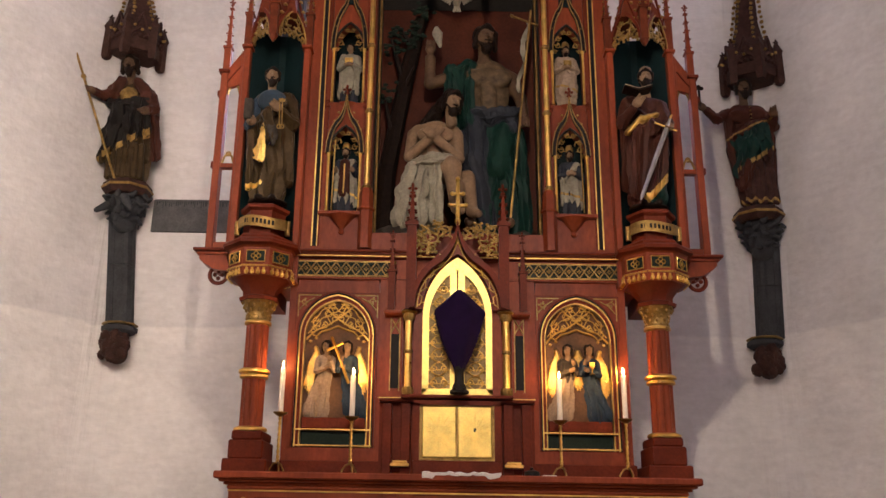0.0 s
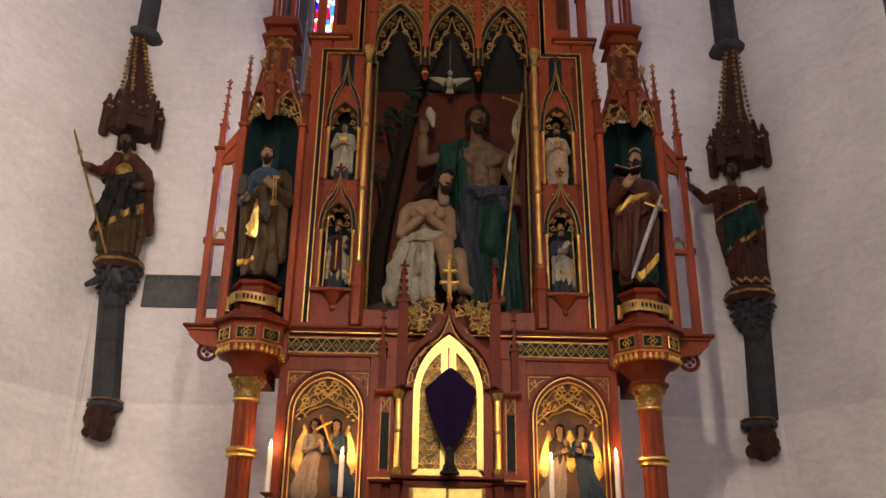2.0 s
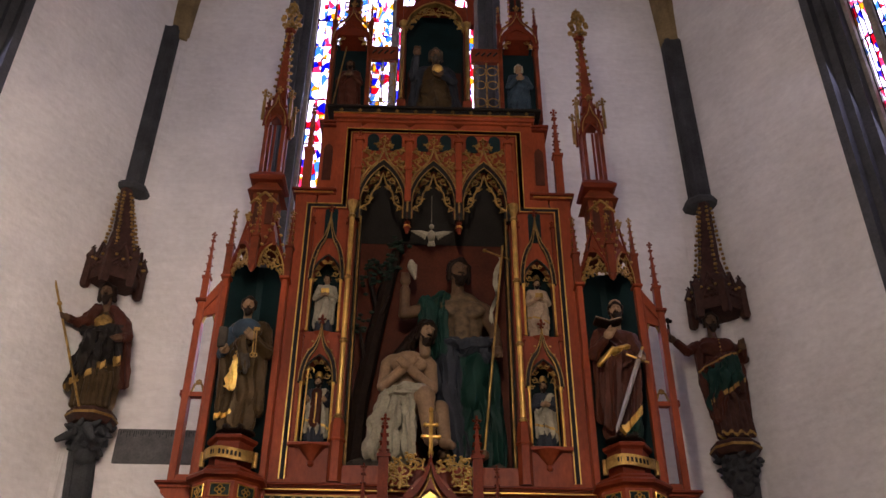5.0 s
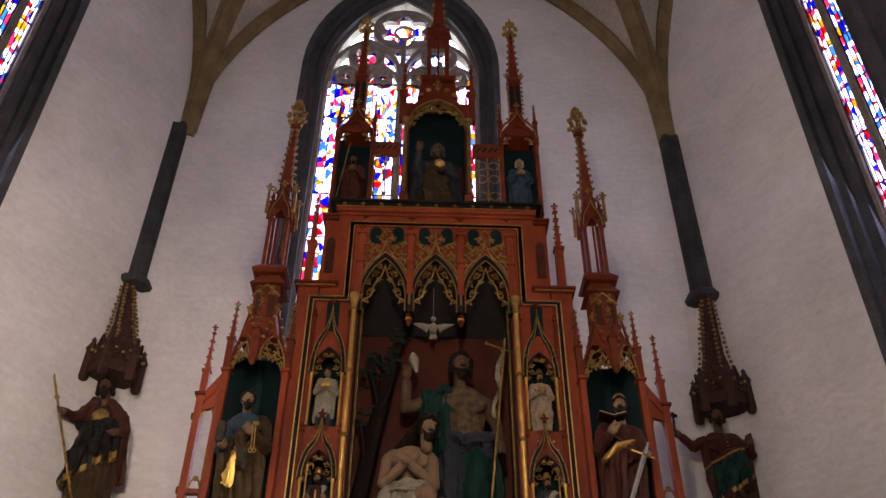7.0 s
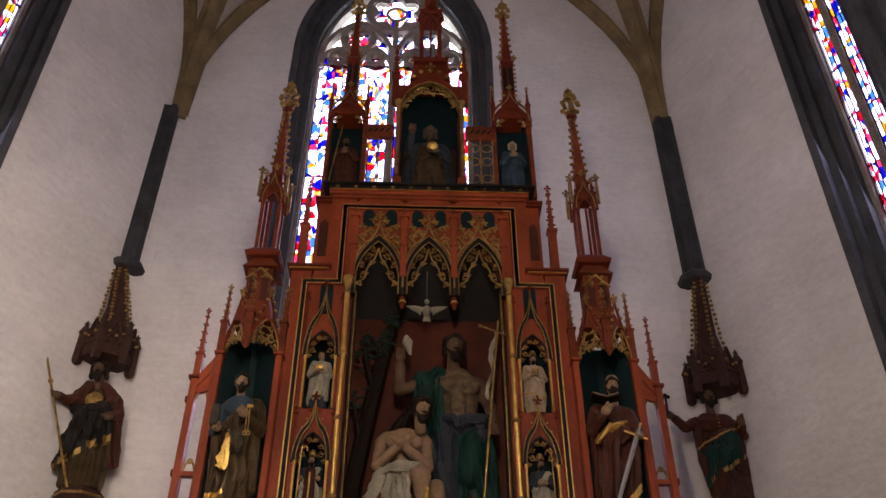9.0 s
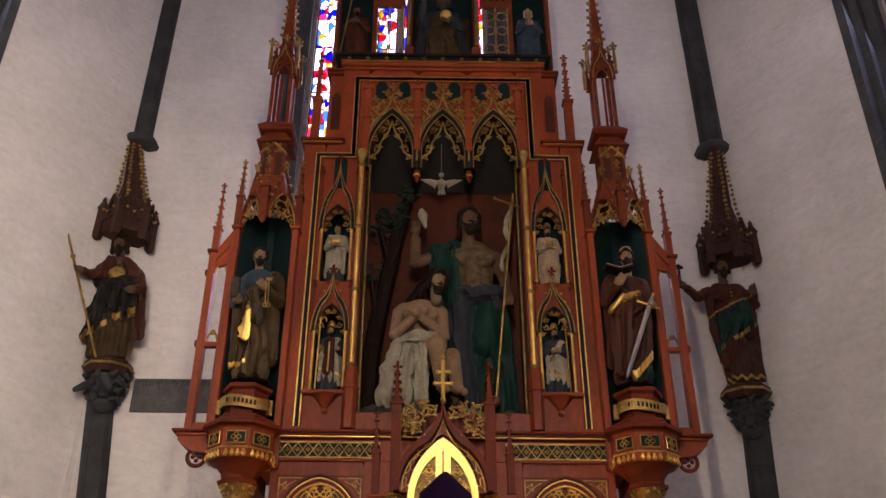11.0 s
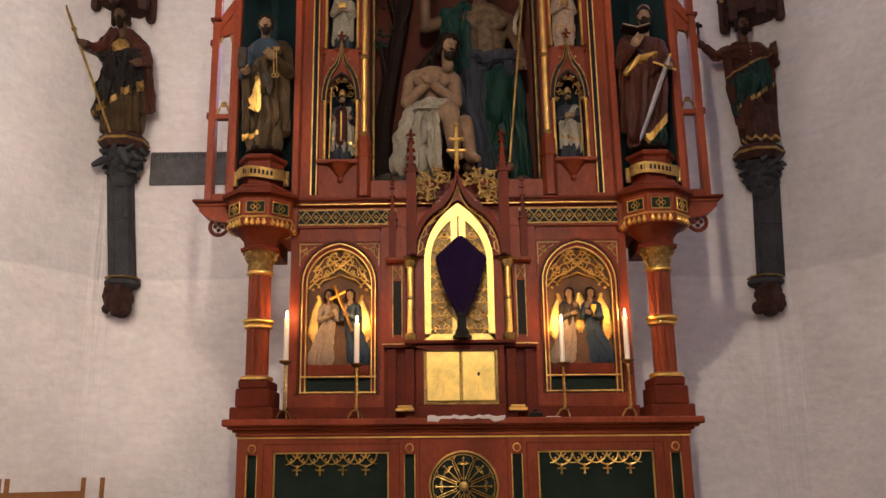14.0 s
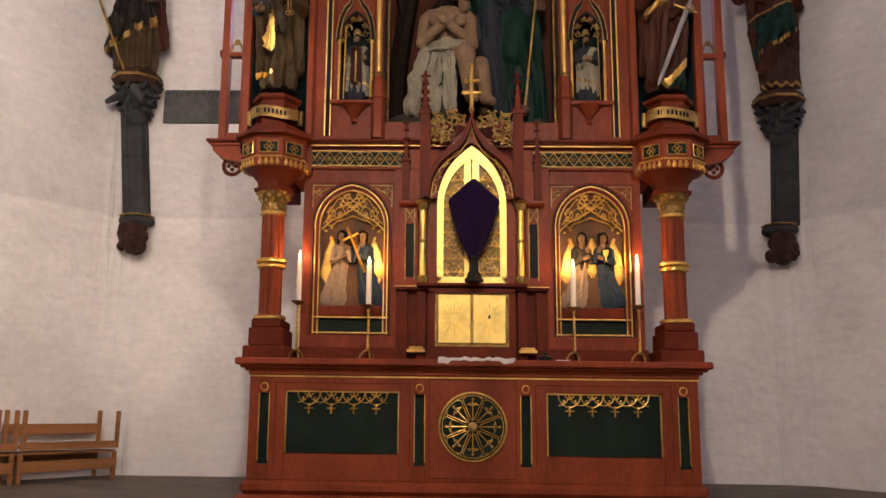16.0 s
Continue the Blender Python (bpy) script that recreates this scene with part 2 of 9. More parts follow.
def pieces(name, bm, mats, parent, label=""):
    """Each loose piece of bm as a part of its own."""
    left = set(bm.faces)
    while left:
        todo, isle = [left.pop()], []
        while todo:
            f = todo.pop()
            isle.append(f)
            for v in f.verts:
                for g_ in v.link_faces:
                    if g_ in left:
                        left.remove(g_)
                        todo.append(g_)
        one = bmesh.new()
        made = {v: None for f in isle for v in f.verts}
        for v in made:
            made[v] = one.verts.new(v.co)
        for f in isle:
            nf = one.faces.new([made[v] for v in f.verts])
            nf.material_index = f.material_index
        part(name, one, mats, parent, label)
    bm.free()


def solo(name, bm, mats, label, category, at=None, group="", kind="", altar=False, smooth=0.6):
    """A thing that is one mesh."""
    at = Vector(at) if at else Vector((0, 0, 0))
    if altar:
        for v in bm.verts:
            v.co.x += lean(v.co.z)
        at.x += lean(at.z)
    for v in bm.verts:
        v.co -= at
    ob = new(name, mesh_of(name, bm, mats, smooth))
    ob.location = at
    ORIGIN[ob] = at
    if altar:
        LEANING.add(ob)
    return tagged(ob, label, category, group, kind)


def B():
    return bmesh.new()


def box(bm, x0, x1, y0, y1, z0, z1, bevel=0.0, mat=0):
    x0, x1 = min(x0, x1), max(x0, x1)
    r = bmesh.ops.create_cube(bm, size=1.0)
    vs = r["verts"]
    for v in vs:
        v.co = Vector((x0 + (v.co.x + 0.5) * (x1 - x0), y0 + (v.co.y + 0.5) * (y1 - y0), z0 + (v.co.z + 0.5) * (z1 - z0)))
    fs = {f for v in vs for f in v.link_faces}
    for f in fs:
        f.material_index = mat
    if bevel:
        es = list({e for v in vs for e in v.link_edges})
        bmesh.ops.bevel(bm, geom=es, offset=bevel, segments=1, affect="EDGES", profile=0.5, material=-1)
    return bm


def prism(bm, pts, y0, y1, mat=0):
    """The outline pts (x, z) drawn out from y0 to y1."""
    a = [bm.verts.new((x, y0, z)) for x, z in pts]
    b = [bm.verts.new((x, y1, z)) for x, z in pts]
    n = len(pts)
    fs = [bm.faces.new(a), bm.faces.new(b[::-1])]
    for i in range(n):
        fs.append(bm.faces.new((a[i], b[i], b[(i + 1) % n], a[(i + 1) % n])))
    for f in fs:
        f.material_index = mat
    return bm


def band(bm, outer, inner, y0, y1, mat=0, closed=False):
    """A flat ring or strip between two outlines with as many points, drawn out from y0 to y1."""
    n = len(outer)
    ring = [[bm.verts.new((x, y, z)) for x, z in o] for o, y in ((outer, y0), (outer, y1), (inner, y1), (inner, y0))]
    m = n if closed else n - 1
    for k in range(4):
        p, q = ring[k], ring[(k + 1) % 4]
        for i in range(m):
            bm.faces.new((p[i], p[(i + 1) % n], q[(i + 1) % n], q[i])).material_index = mat
    if not closed:
        bm.faces.new([r[0] for r in ring]).material_index = mat
        bm.faces.new([r[-1] for r in ring][::-1]).material_index = mat
    return bm


def tube(bm, pts, r, n=6, mat=0, taper=None, closed=False):
    """A round bar along pts; r is one radius, or one for each point."""
    pts = [Vector(p) for p in pts]
    rs = r if isinstance(r, (list, tuple)) else [r] * len(pts)
    rings = []
    for i, p in enumerate(pts):
        a = pts[max(0, i - 1)] if not closed else pts[i - 1]
        c = pts[min(len(pts) - 1, i + 1)] if not closed else pts[(i + 1) % len(pts)]
        d = (c - a)
        d = d.normalized() if d.length > 1e-9 else Vector((0, 0, 1))
        ref = Vector((0, 1, 0)) if abs(d.y) < 0.9 else Vector((1, 0, 0))
        u = d.cross(ref).normalized()
        w = d.cross(u)
        rings.append([bm.verts.new(p + rs[i] * (math.cos(k * math.tau / n) * u + math.sin(k * math.tau / n) * w)) for k in range(n)])
    m = len(rings) if closed else len(rings) - 1
    for i in range(m):
        p, q = rings[i], rings[(i + 1) % len(rings)]
        for k in range(n):
            bm.faces.new((p[k], p[(k + 1) % n], q[(k + 1) % n], q[k])).material_index = mat
    if not closed:
        bm.faces.new(rings[0][::-1]).material_index = mat
        bm.faces.new(rings[-1]).material_index = mat
    return bm


def lathe(bm, cx, cy, prof, n=12, turn=0.0, mat=0, sx=1.0, sy=1.0):
    """Rings (radius, z) round an upright axis."""
    rings = []
    for r, z in prof:
        rings.append([bm.verts.new((cx + sx * r * math.cos(turn + k * math.tau / n), cy + sy * r * math.sin(turn + k * math.tau / n), z)) for k in range(n)])
    for p, q in zip(rings, rings[1:]):
        for k in range(n):
            bm.faces.new((p[k], p[(k + 1) % n], q[(k + 1) % n], q[k])).material_index = mat
    bm.faces.new(rings[0][::-1]).material_index = mat
    bm.faces.new(rings[-1]).material_index = mat
    return bm


def ball(bm, c, r, mat=0, sub=1, sx=1, sy=1, sz=1):
    q = bmesh.ops.create_icosphere(bm, subdivisions=sub, radius=1.0)
    for v in q["verts"]:
        v.co = Vector((c[0] + v.co.x * r * sx, c[1] + v.co.y * r * sy, c[2] + v.co.z * r * sz))
        for f in v.link_faces:
            f.material_index = mat
    return bm


def pointed(cx, hw, z0, zs, za, n=8):
    """Outline (x, z) of a pointed arch: up from z0, from the spring zs to the tip za, and down."""
    pts = [(cx - hw, z0)]
    h = za - zs
    rad = (hw * hw + h * h) / (2 * hw)
    top = math.atan2(h, rad - hw)
    left = [(cx - hw + rad - rad * math.cos(top * i / n), zs + rad * math.sin(top * i / n)) for i in range(n + 1)]
    pts += left
    pts += [(2 * cx - x, z) for x, z in left[-2::-1]]
    pts.append((cx + hw, z0))
    return pts


def ogee(cx, hw, zs, za, n=12):
    """One side and the other of a keel arch, from spring to tip to spring."""
    out = []
    for i in range(n + 1):
        u = i / n
        if u < 0.62:
            a = u / 0.62 * math.radians(62)
            x, z = math.cos(a), math.sin(a) * 0.62
        else:
            v = (u - 0.62) / 0.38
            x0, zz = math.cos(math.radians(62)), math.sin(math.radians(62)) * 0.62
            x, z = x0 * (1 - v) ** 1.6, zz + (1 - zz) * (v ** 1.35)
        out.append((x, z))
    left = [(cx - hw * x, zs + (za - zs) * z) for x, z in out]
    return left + [(2 * cx - x, z) for x, z in left[-2::-1]]


def at_y(pts, y):
    return [(x, y, z) for x, z in pts]


def leaf(bm, x, y, z, s, mat=0):
    """A small carved leaf knob."""
    ball(bm, (x, y, z), s, mat, 1, 1.0, 0.7, 0.8)


def finial(bm, x, y, z, s, mat=0):
    """A carved cross flower: stem, four knobs and a bud."""
    lathe(bm, x, y, [(s * 0.18, z - s), (s * 0.22, z + s * 0.2), (s * 0.14, z + s * 1.4)], 6, mat=mat)
    for dx, dy in ((1, 0), (-1, 0), (0, -1), (0, 1)):
        ball(bm, (x + dx * s * 0.55, y + dy * s * 0.55, z + s * 0.45), s * 0.34, mat, 1, 1, 1, 0.8)
        ball(bm, (x + dx * s * 0.3, y + dy * s * 0.3, z - s * 0.35), s * 0.22, mat, 1)
    ball(bm, (x, y, z + s * 1.15), s * 0.30, mat, 1, 1, 1, 1.3)


def spire(bm, x, y, z0, z1, r, n=4, mat=0, knobs=6, ks=0.018, kmat=0, turn=None):
    """A slim pyramid with crockets up its edges."""
    t = math.pi / n if turn is None else turn
    lathe(bm, x, y, [(r, z0), (r * 0.25, z1)], n, t, mat)
    for i in range(knobs):
        u = (i + 0.5) / knobs
        z, rr = z0 + (z1 - z0) * u, r * (1 - 0.75 * u)
        for k in range(n):
            a = t + k * math.tau / n
            ball(bm, (x + (rr + ks * 0.6) * math.cos(a), y + (rr + ks * 0.6) * math.sin(a), z), ks, kmat, 1, 1, 1, 0.7)


def pinnacle(bm, x, y, z0, zm, z1, r, mat=0, kmat=0, knobs=4):
    """A square shaft with a gabled head, spire and finial."""
    box(bm, x - r, x + r, y - r, y + r, z0, zm, 0, mat)
    box(bm, x - r * 1.35, x + r * 1.35, y - r * 1.35, y + r * 1.35, zm - r * 0.7, zm, 0, mat)
    spire(bm, x, y, zm, z1 - r * 2.0, r * 0.95, 4, mat, knobs, r * 0.38, kmat)
    finial(bm, x, y, z1 - r * 1.7, r * 1.15, kmat)


def scroll(bm, cx, cz, y, r, turns, a0, hand, rad, mat=0, steps=18, leaves=5):
    """A spiral tendril with leaf knobs."""
    pts = []
    for i in range(steps + 1):
        u = i / steps
        a = a0 + hand * turns * math.tau * u
        rr = r * (1 - 0.78 * u)
        pts.append((cx + rr * math.cos(a), y, cz + rr * math.sin(a)))
    tube(bm, pts, [rad * (1.2 - 0.5 * i / steps) for i in range(steps + 1)], 5, mat)
    for i in range(leaves):
        p = pts[int((i + 0.7) / leaves * steps)]
        a = a0 + hand * turns * math.tau * (i + 0.7) / leaves
        leaf(bm, p[0] + rad * 2.2 * math.cos(a), y - rad * 0.4, p[2] + rad * 2.2 * math.sin(a), rad * 2.0, mat)
    leaf(bm, pts[-1][0], y - rad, pts[-1][2], rad * 2.4, mat)

# ---------------------------------------------------------------- the choir: floor, walls, windows, vault
CL, CR, BACK, TOP = -3.74, 3.52, 9.3, 17.0     # corners of the end wall, its face and the walls' height
SLOPE = radians(33)                             # how far the side walls open from the long axis
SIDE = 3.5                                      # length of a side wall


def ringed(outline, x0, x1, z1):
    """For each point of an arch outline a point on the rectangle round it."""
    zs = [z for x, z in outline]
    n, out = len(outline), []
    mid = (outline[0][0] + outline[-1][0]) / 2
    for x, z in outline:
        if z <= outline[1][1] + 1e-6:
            out.append((x0 if x < mid else x1, z))
        else:
            u = (z - outline[1][1]) / (max(zs) - outline[1][1])
            e = x0 if x < mid else x1
            if u < 0.5:
                out.append((e, outline[1][1] + (z1 - outline[1][1]) * u * 2))
            else:
                out.append((e + (mid - e) * (u - 0.5) * 2, z1))
    return out


def walled(name, m, length, cx, hw, sill, spring, tip, label, number, lights, glass_z):
    """A wall of that length along its own x, with a pointed window through it; m puts its inner face in place."""
    bm = B()
    arch = pointed(cx, hw, sill, spring, tip, 10)
    band(bm, ringed(arch, 0, length, TOP), arch, 0, 0.9)
    box(bm, 0, length, 0, 0.9, -0.3, sill)
    bmesh.ops.transform(bm, matrix=m, verts=bm.verts)
    solo(name, bm, PLASTER, label, "wall", kind="structure")
    # dark stone jambs stepping in to the glass
    win = thing("window_%d" % number, m @ Vector((cx, 0.45, sill)), "tall pointed church window with stained glass in stone tracery", "window", kind="structure")
    steps = [(0.0, -0.05, 0.10), (0.10, 0.08, 0.20), (0.20, 0.18, 0.32)]
    for inset, ya, w in steps:
        bm = B()
        o = pointed(cx, hw - inset + 0.003, sill, spring, tip - inset * 1.2, 10)
        i = pointed(cx, hw - w, sill, spring, tip - w * 1.25, 10)
        band(bm, o, i, ya + 0.03, 0.55)
        bmesh.ops.transform(bm, matrix=m, verts=bm.verts)
        part("jamb", bm, JAMB, win)
    bm = B()
    g = hw - 0.32
    o = pointed(cx, g + 0.003, sill, spring, tip - 0.40, 10)
    i = pointed(cx, g - 0.05, sill, spring, tip - 0.47, 10)
    band(bm, o, i, 0.36, 0.54)
    bmesh.ops.transform(bm, matrix=m, verts=bm.verts)
    part("window_frame", bm, TRACERY, win, "pale stone frame")
    bm = B()
    box(bm, cx - hw, cx + hw, 0.02, 0.9, sill - 0.12, sill + 0.02, 0.02)
    bmesh.ops.transform(bm, matrix=m, verts=bm.verts)
    part("window_sill", bm, JAMB, win)
    return win, g


def lancets(win, m, cx, g, sill, head, tip, lights, zfrom, rows, cols):
    """Mullions, tracery and coloured panes of a window."""
    w = 2 * g / lights
    for k in range(1, lights):
        bm = B()
        x = cx - g + k * w
        box(bm, x - 0.045, x + 0.045, 0.38, 0.52, sill, head + 0.25 + (0.9 if k == lights // 2 else 0.35), 0.015)
        bmesh.ops.transform(bm, matrix=m, verts=bm.verts)
        part("mullion", bm, TRACERY, win)
    for k in range(lights):
        bm = B()
        x = cx - g + (k + 0.5) * w
        hw = w / 2 - 0.02
        band(bm, pointed(x, hw, head - 0.05, head, head + hw * 1.6, 6), pointed(x, hw - 0.05, head - 0.05, head, head + hw * 1.6 - 0.08, 6), 0.39, 0.5)
        for s in (-1, 1):
            tube(bm, [(x + s * hw, 0.45, head + 0.02), (x + s * hw * 0.4, 0.45, head + 0.06), (x + s * hw * 0.5, 0.45, head + 0.2), (x, 0.45, head + 0.3)], 0.022, 5)
        bmesh.ops.transform(bm, matrix=m, verts=bm.verts)
        part("lancet_head", bm, TRACERY, win)
    # rows of panes
    pane_w, pane_h = (w - 0.11) / cols, (head + 0.03 - zfrom) / rows
    bm = B()
    box(bm, -pane_w / 2 + 0.001, pane_w / 2 - 0.001, -0.004, 0.004, 0.001, pane_h - 0.001)
    me = mesh_of("pane", bm, STAINED, 0)
    for k in range(lights):
        for c in range(cols):
            for r in range(rows):
                x = cx - g + k * w + 0.055 + (c + 0.5) * pane_w
                ob = new("pane", me)
                ob.parent = win
                place = m @ Matrix.Translation((x, 0.45, zfrom + r * pane_h))
                ob.matrix_basis = Matrix.Translation(-ORIGIN[win]) @ place
                ob.visible_shadow = False
    # the lower lights and the tracery's glass, joined
    bm = B()
    for k in range(lights):
        for c in range(cols):
            z = sill + 0.05
            while z < zfrom - 0.02:
                h = min(pane_h, zfrom - z)
                x = cx - g + k * w + 0.055 + c * pane_w
                box(bm, x + 0.006, x + pane_w - 0.006, 0.446, 0.454, z + 0.006, z + h - 0.006)
                z += h
    for k in range(9):
        for r in range(9):
            x, z = cx - g + 0.06 + (k + 0.5) * (2 * g - 0.12) / 9, head + 0.12 + r * 0.27
            if abs(x - cx) < (g - 0.1) * max(0.0, 1 - ((z + 0.2 - head) / (tip - head)) ** 1.6):
                box(bm, x - (g - 0.06) / 9 + 0.008, x + (g - 0.06) / 9 - 0.008, 0.456, 0.462, z - 0.127, z + 0.127)
    bmesh.ops.transform(bm, matrix=m, verts=bm.verts)
    rest = part("pane_field", bm, STAINED, win, smooth=0)
    rest["kind"] = "stuff"
    rest.visible_shadow = False
    # lead bars
    for k in range(lights):
        for c in range(cols + 1):
            bm = B()
            x = cx - g + k * w + 0.055 + c * pane_w
            box(bm, x - 0.008, x + 0.008, 0.438, 0.446, zfrom, head + 0.03)
            bmesh.ops.transform(bm, matrix=m, verts=bm.verts)
            part("lead_came", bm, BLACK, win)
    for r in range(0, rows + 1, 3):
        bm = B()
        box(bm, cx - g + 0.05, cx + g - 0.05, 0.435, 0.445, zfrom + r * pane_h - 0.009, zfrom + r * pane_h + 0.009)
        bmesh.ops.transform(bm, matrix=m, verts=bm.verts)
        part("saddle_bar", bm, BLACK, win)


# ground
bm = B()
box(bm, -60, 60, -60, 60, -0.4, -0.02)
solo("floor", bm, FLOORMAT, "worn brown-grey stone floor of the choir", "floor", kind="structure")

# end wall and its window
WX = -0.60
m_back = Matrix.Translation((CL, BACK, 0))
win, g = walled("wall_east", m_back, CR - CL, WX - CL, 1.60, 4.6, 11.95, 14.62, "uneven limewashed plaster wall behind the altar", 1, 4, 7.0)
lancets(win, m_back, WX - CL, g, 4.6, 11.95, 14.15, 4, 7.0, 18, 4)
# the rose and smaller circles in the head of the window
cxw = WX - CL


def tracery_ring(x, z, r, lobes, rad):
    """A stone ring with a foiled inside, and flat stone filling between its lobes."""
    bm = B()
    n = 36
    arc = [k * math.tau / n for k in range(n)]
    band(bm, [(cxw + x + (r + rad) * math.cos(a), z + (r + rad) * math.sin(a)) for a in arc], [(cxw + x + (r - rad) * math.cos(a), z + (r - rad) * math.sin(a)) for a in arc], 0.37, 0.53, closed=True)
    band(bm, [(cxw + x + (r - rad * 0.5) * math.cos(a), z + (r - rad * 0.5) * math.sin(a)) for a in arc],
         [(cxw + x + (r - rad) * (0.97 - 0.32 * abs(math.cos(lobes * a / 2)) ** 3) * math.cos(a), z + (r - rad) * (0.97 - 0.32 * abs(math.cos(lobes * a / 2)) ** 3) * math.sin(a)) for a in arc], 0.40, 0.50, closed=True)
    bmesh.ops.transform(bm, matrix=m_back, verts=bm.verts)
    part("tracery_ring", bm, TRACERY, win)


tracery_ring(0, 13.38, 0.50, 6, 0.055)
for q in (-1, 1):
    tracery_ring(q * 0.62, 12.62, 0.27, 4, 0.04)
    bm = B()
    band(bm, pointed(cxw + q * 0.62, 0.62, 11.95, 12.15, 13.10, 9), pointed(cxw + q * 0.62, 0.55, 11.95, 12.15, 12.99, 9), 0.37, 0.53)
    bmesh.ops.transform(bm, matrix=m_back, verts=bm.verts)
    part("tracery_arch", bm, TRACERY, win)
    for k in (0, 1):
        tracery_ring(q * (0.31 + 0.62 * k), 12.13, 0.13, 4, 0.03)
bm = B()
tube(bm, [(cxw + 0.17 * math.sin(a * math.tau / 12), 0.45, 13.38 + 0.17 * math.cos(a * math.tau / 12)) for a in range(12)], 0.03, 5, closed=True)
bmesh.ops.transform(bm, matrix=m_back, verts=bm.verts)
part("rose_eye", bm, TRACERY, win)

# side walls with their windows
m_left = Matrix.Translation((CL - SIDE * math.sin(SLOPE), BACK - SIDE * math.cos(SLOPE), 0)) @ Matrix.Rotation(math.pi / 2 - SLOPE, 4, "Z")
m_right = Matrix.Translation((CR, BACK, 0)) @ Matrix.Rotation(-(math.pi / 2 - SLOPE), 4, "Z")
w2, g2 = walled("wall_north", m_left, SIDE, SIDE - 2.72, 0.60, 4.6, 12.1, 14.4, "uneven limewashed plaster side wall", 2, 2, 5.0)
lancets(w2, m_left, SIDE - 2.72, g2, 4.6, 12.2, 13.9, 2, 7.0, 19, 3)
w3, g3 = walled("wall_south", m_right, SIDE, 2.66, 0.60, 4.6, 12.1, 14.4, "uneven limewashed plaster side wall", 3, 2, 5.0)
lancets(w3, m_right, 2.66, g3, 4.6, 12.2, 13.9, 2, 7.0, 19, 3)

# the plaster runs round the corners in a soft hollow
def soft_corner(name, corner, along, legs=0.45):
    a, b = corner + along[0] * legs, corner + along[1] * legs
    line = [a * (1 - u) ** 2 + corner * 2 * u * (1 - u) + b * u * u for u in (k / 12 for k in range(13))]
    bm = B()
    out = (corner - (a + b) / 2).normalized() * 0.02
    rim = [(p.x + out.x, p.y + out.y) for p in line] + [(corner.x + out.x, corner.y + out.y)]
    lo, hi = [bm.verts.new((x_, y_, -0.02)) for x_, y_ in rim], [bm.verts.new((x_, y_, SPRING_Z)) for x_, y_ in rim]
    for k in range(len(rim)):
        bm.faces.new((lo[k], lo[(k + 1) % len(rim)], hi[(k + 1) % len(rim)], hi[k]))
    solo(name, bm, PLASTER, "limewashed plaster rounding the corner of the choir", "wall", kind="structure", smooth=0.9)


SPRING_Z = 10.2
soft_corner("wall_corner_north", Vector((CL, BACK, 0)), (Vector((1, 0, 0)), Vector((-math.sin(SLOPE), -math.cos(SLOPE), 0))))
soft_corner("wall_corner_south", Vector((CR, BACK, 0)), (Vector((-1, 0, 0)), Vector((math.sin(SLOPE), -math.cos(SLOPE), 0))))

# plain walls that close the church behind the camera
XN, XS, YN = CL - SIDE * math.sin(SLOPE), CR + SIDE * math.sin(SLOPE), BACK - SIDE * math.cos(SLOPE)
for nm, (a, b, c, d) in {"wall_nave_north": (XN - 0.9, XN, -10, YN), "wall_nave_south": (XS, XS + 0.9, -10, YN), "wall_west": (XN - 0.9, XS + 0.9, -10.9, -10)}.items():
    bm = B()
    box(bm, a, b, c, d, -0.3, TOP)
    solo(nm, bm, PLASTER, "plain limewashed nave wall", "wall", kind="structure")
bm = B()
box(bm, XN - 3, XS + 3, -11, BACK + 1, TOP, TOP + 0.4)
solo("ceiling", bm, VAULT, "limewashed vault shell above the choir", "ceiling", kind="structure")
# bright overcast sky outside
bm = B()
box(bm, -40, 40, 24, 24.1, -2, 45)
box(bm, -24.1, -24, -10, 24, -2, 45)
box(bm, 24, 24.1, -10, 24, -2, 45)
solo("backdrop", bm, SKYGLOW, "bright overcast sky outside the windows", "sky", kind="structure")

# ribs and cells of the vault
SPRING = 10.2
KEY = Vector(((CL + CR) / 2, 4.4, 15.9))


def rib_line(a, b, n=16):
    """Half of an equilateral pointed arch from a up to b."""
    a, b = Vector(a), Vector(b)
    flat = Vector((b.x - a.x, b.y - a.y, 0))
    run, rise = flat.length, b.z - a.z
    rad = (run * run + rise * rise) / (2 * run)
    top = math.atan2(rise, rad - run)
    e = flat.normalized()
    return [a + e * (rad - rad * math.cos(top * i / n)) + Vector((0, 0, rad * math.sin(top * i / n))) for i in range(n + 1)]


SL, SR = (CL - 0.02, BACK - 0.06, SPRING), (CR + 0.02, BACK - 0.06, SPRING)
NL, NR = (XN + 0.1, YN, SPRING), (XS - 0.1, YN, SPRING)
midx = (CL + CR) / 2
wall_tip = (midx, BACK - 0.04, SPRING + 4.86)
lt = tuple(Vector(SL).lerp(Vector(NL), 0.8).xy) + (SPRING + 6.2,)
rt = tuple(Vector(SR).lerp(Vector(NR), 0.8).xy) + (SPRING + 6.2,)
lines = {"a": rib_line(SL, wall_tip), "b": rib_line(SR, wall_tip), "c": rib_line(SL, KEY), "d": rib_line(SR, KEY), "e": rib_line(SL, lt), "f": rib_line(SR, rt),
         "g": rib_line(NL, lt), "h": rib_line(NR, rt), "i": rib_line(NL, KEY), "j": rib_line(NR, KEY)}
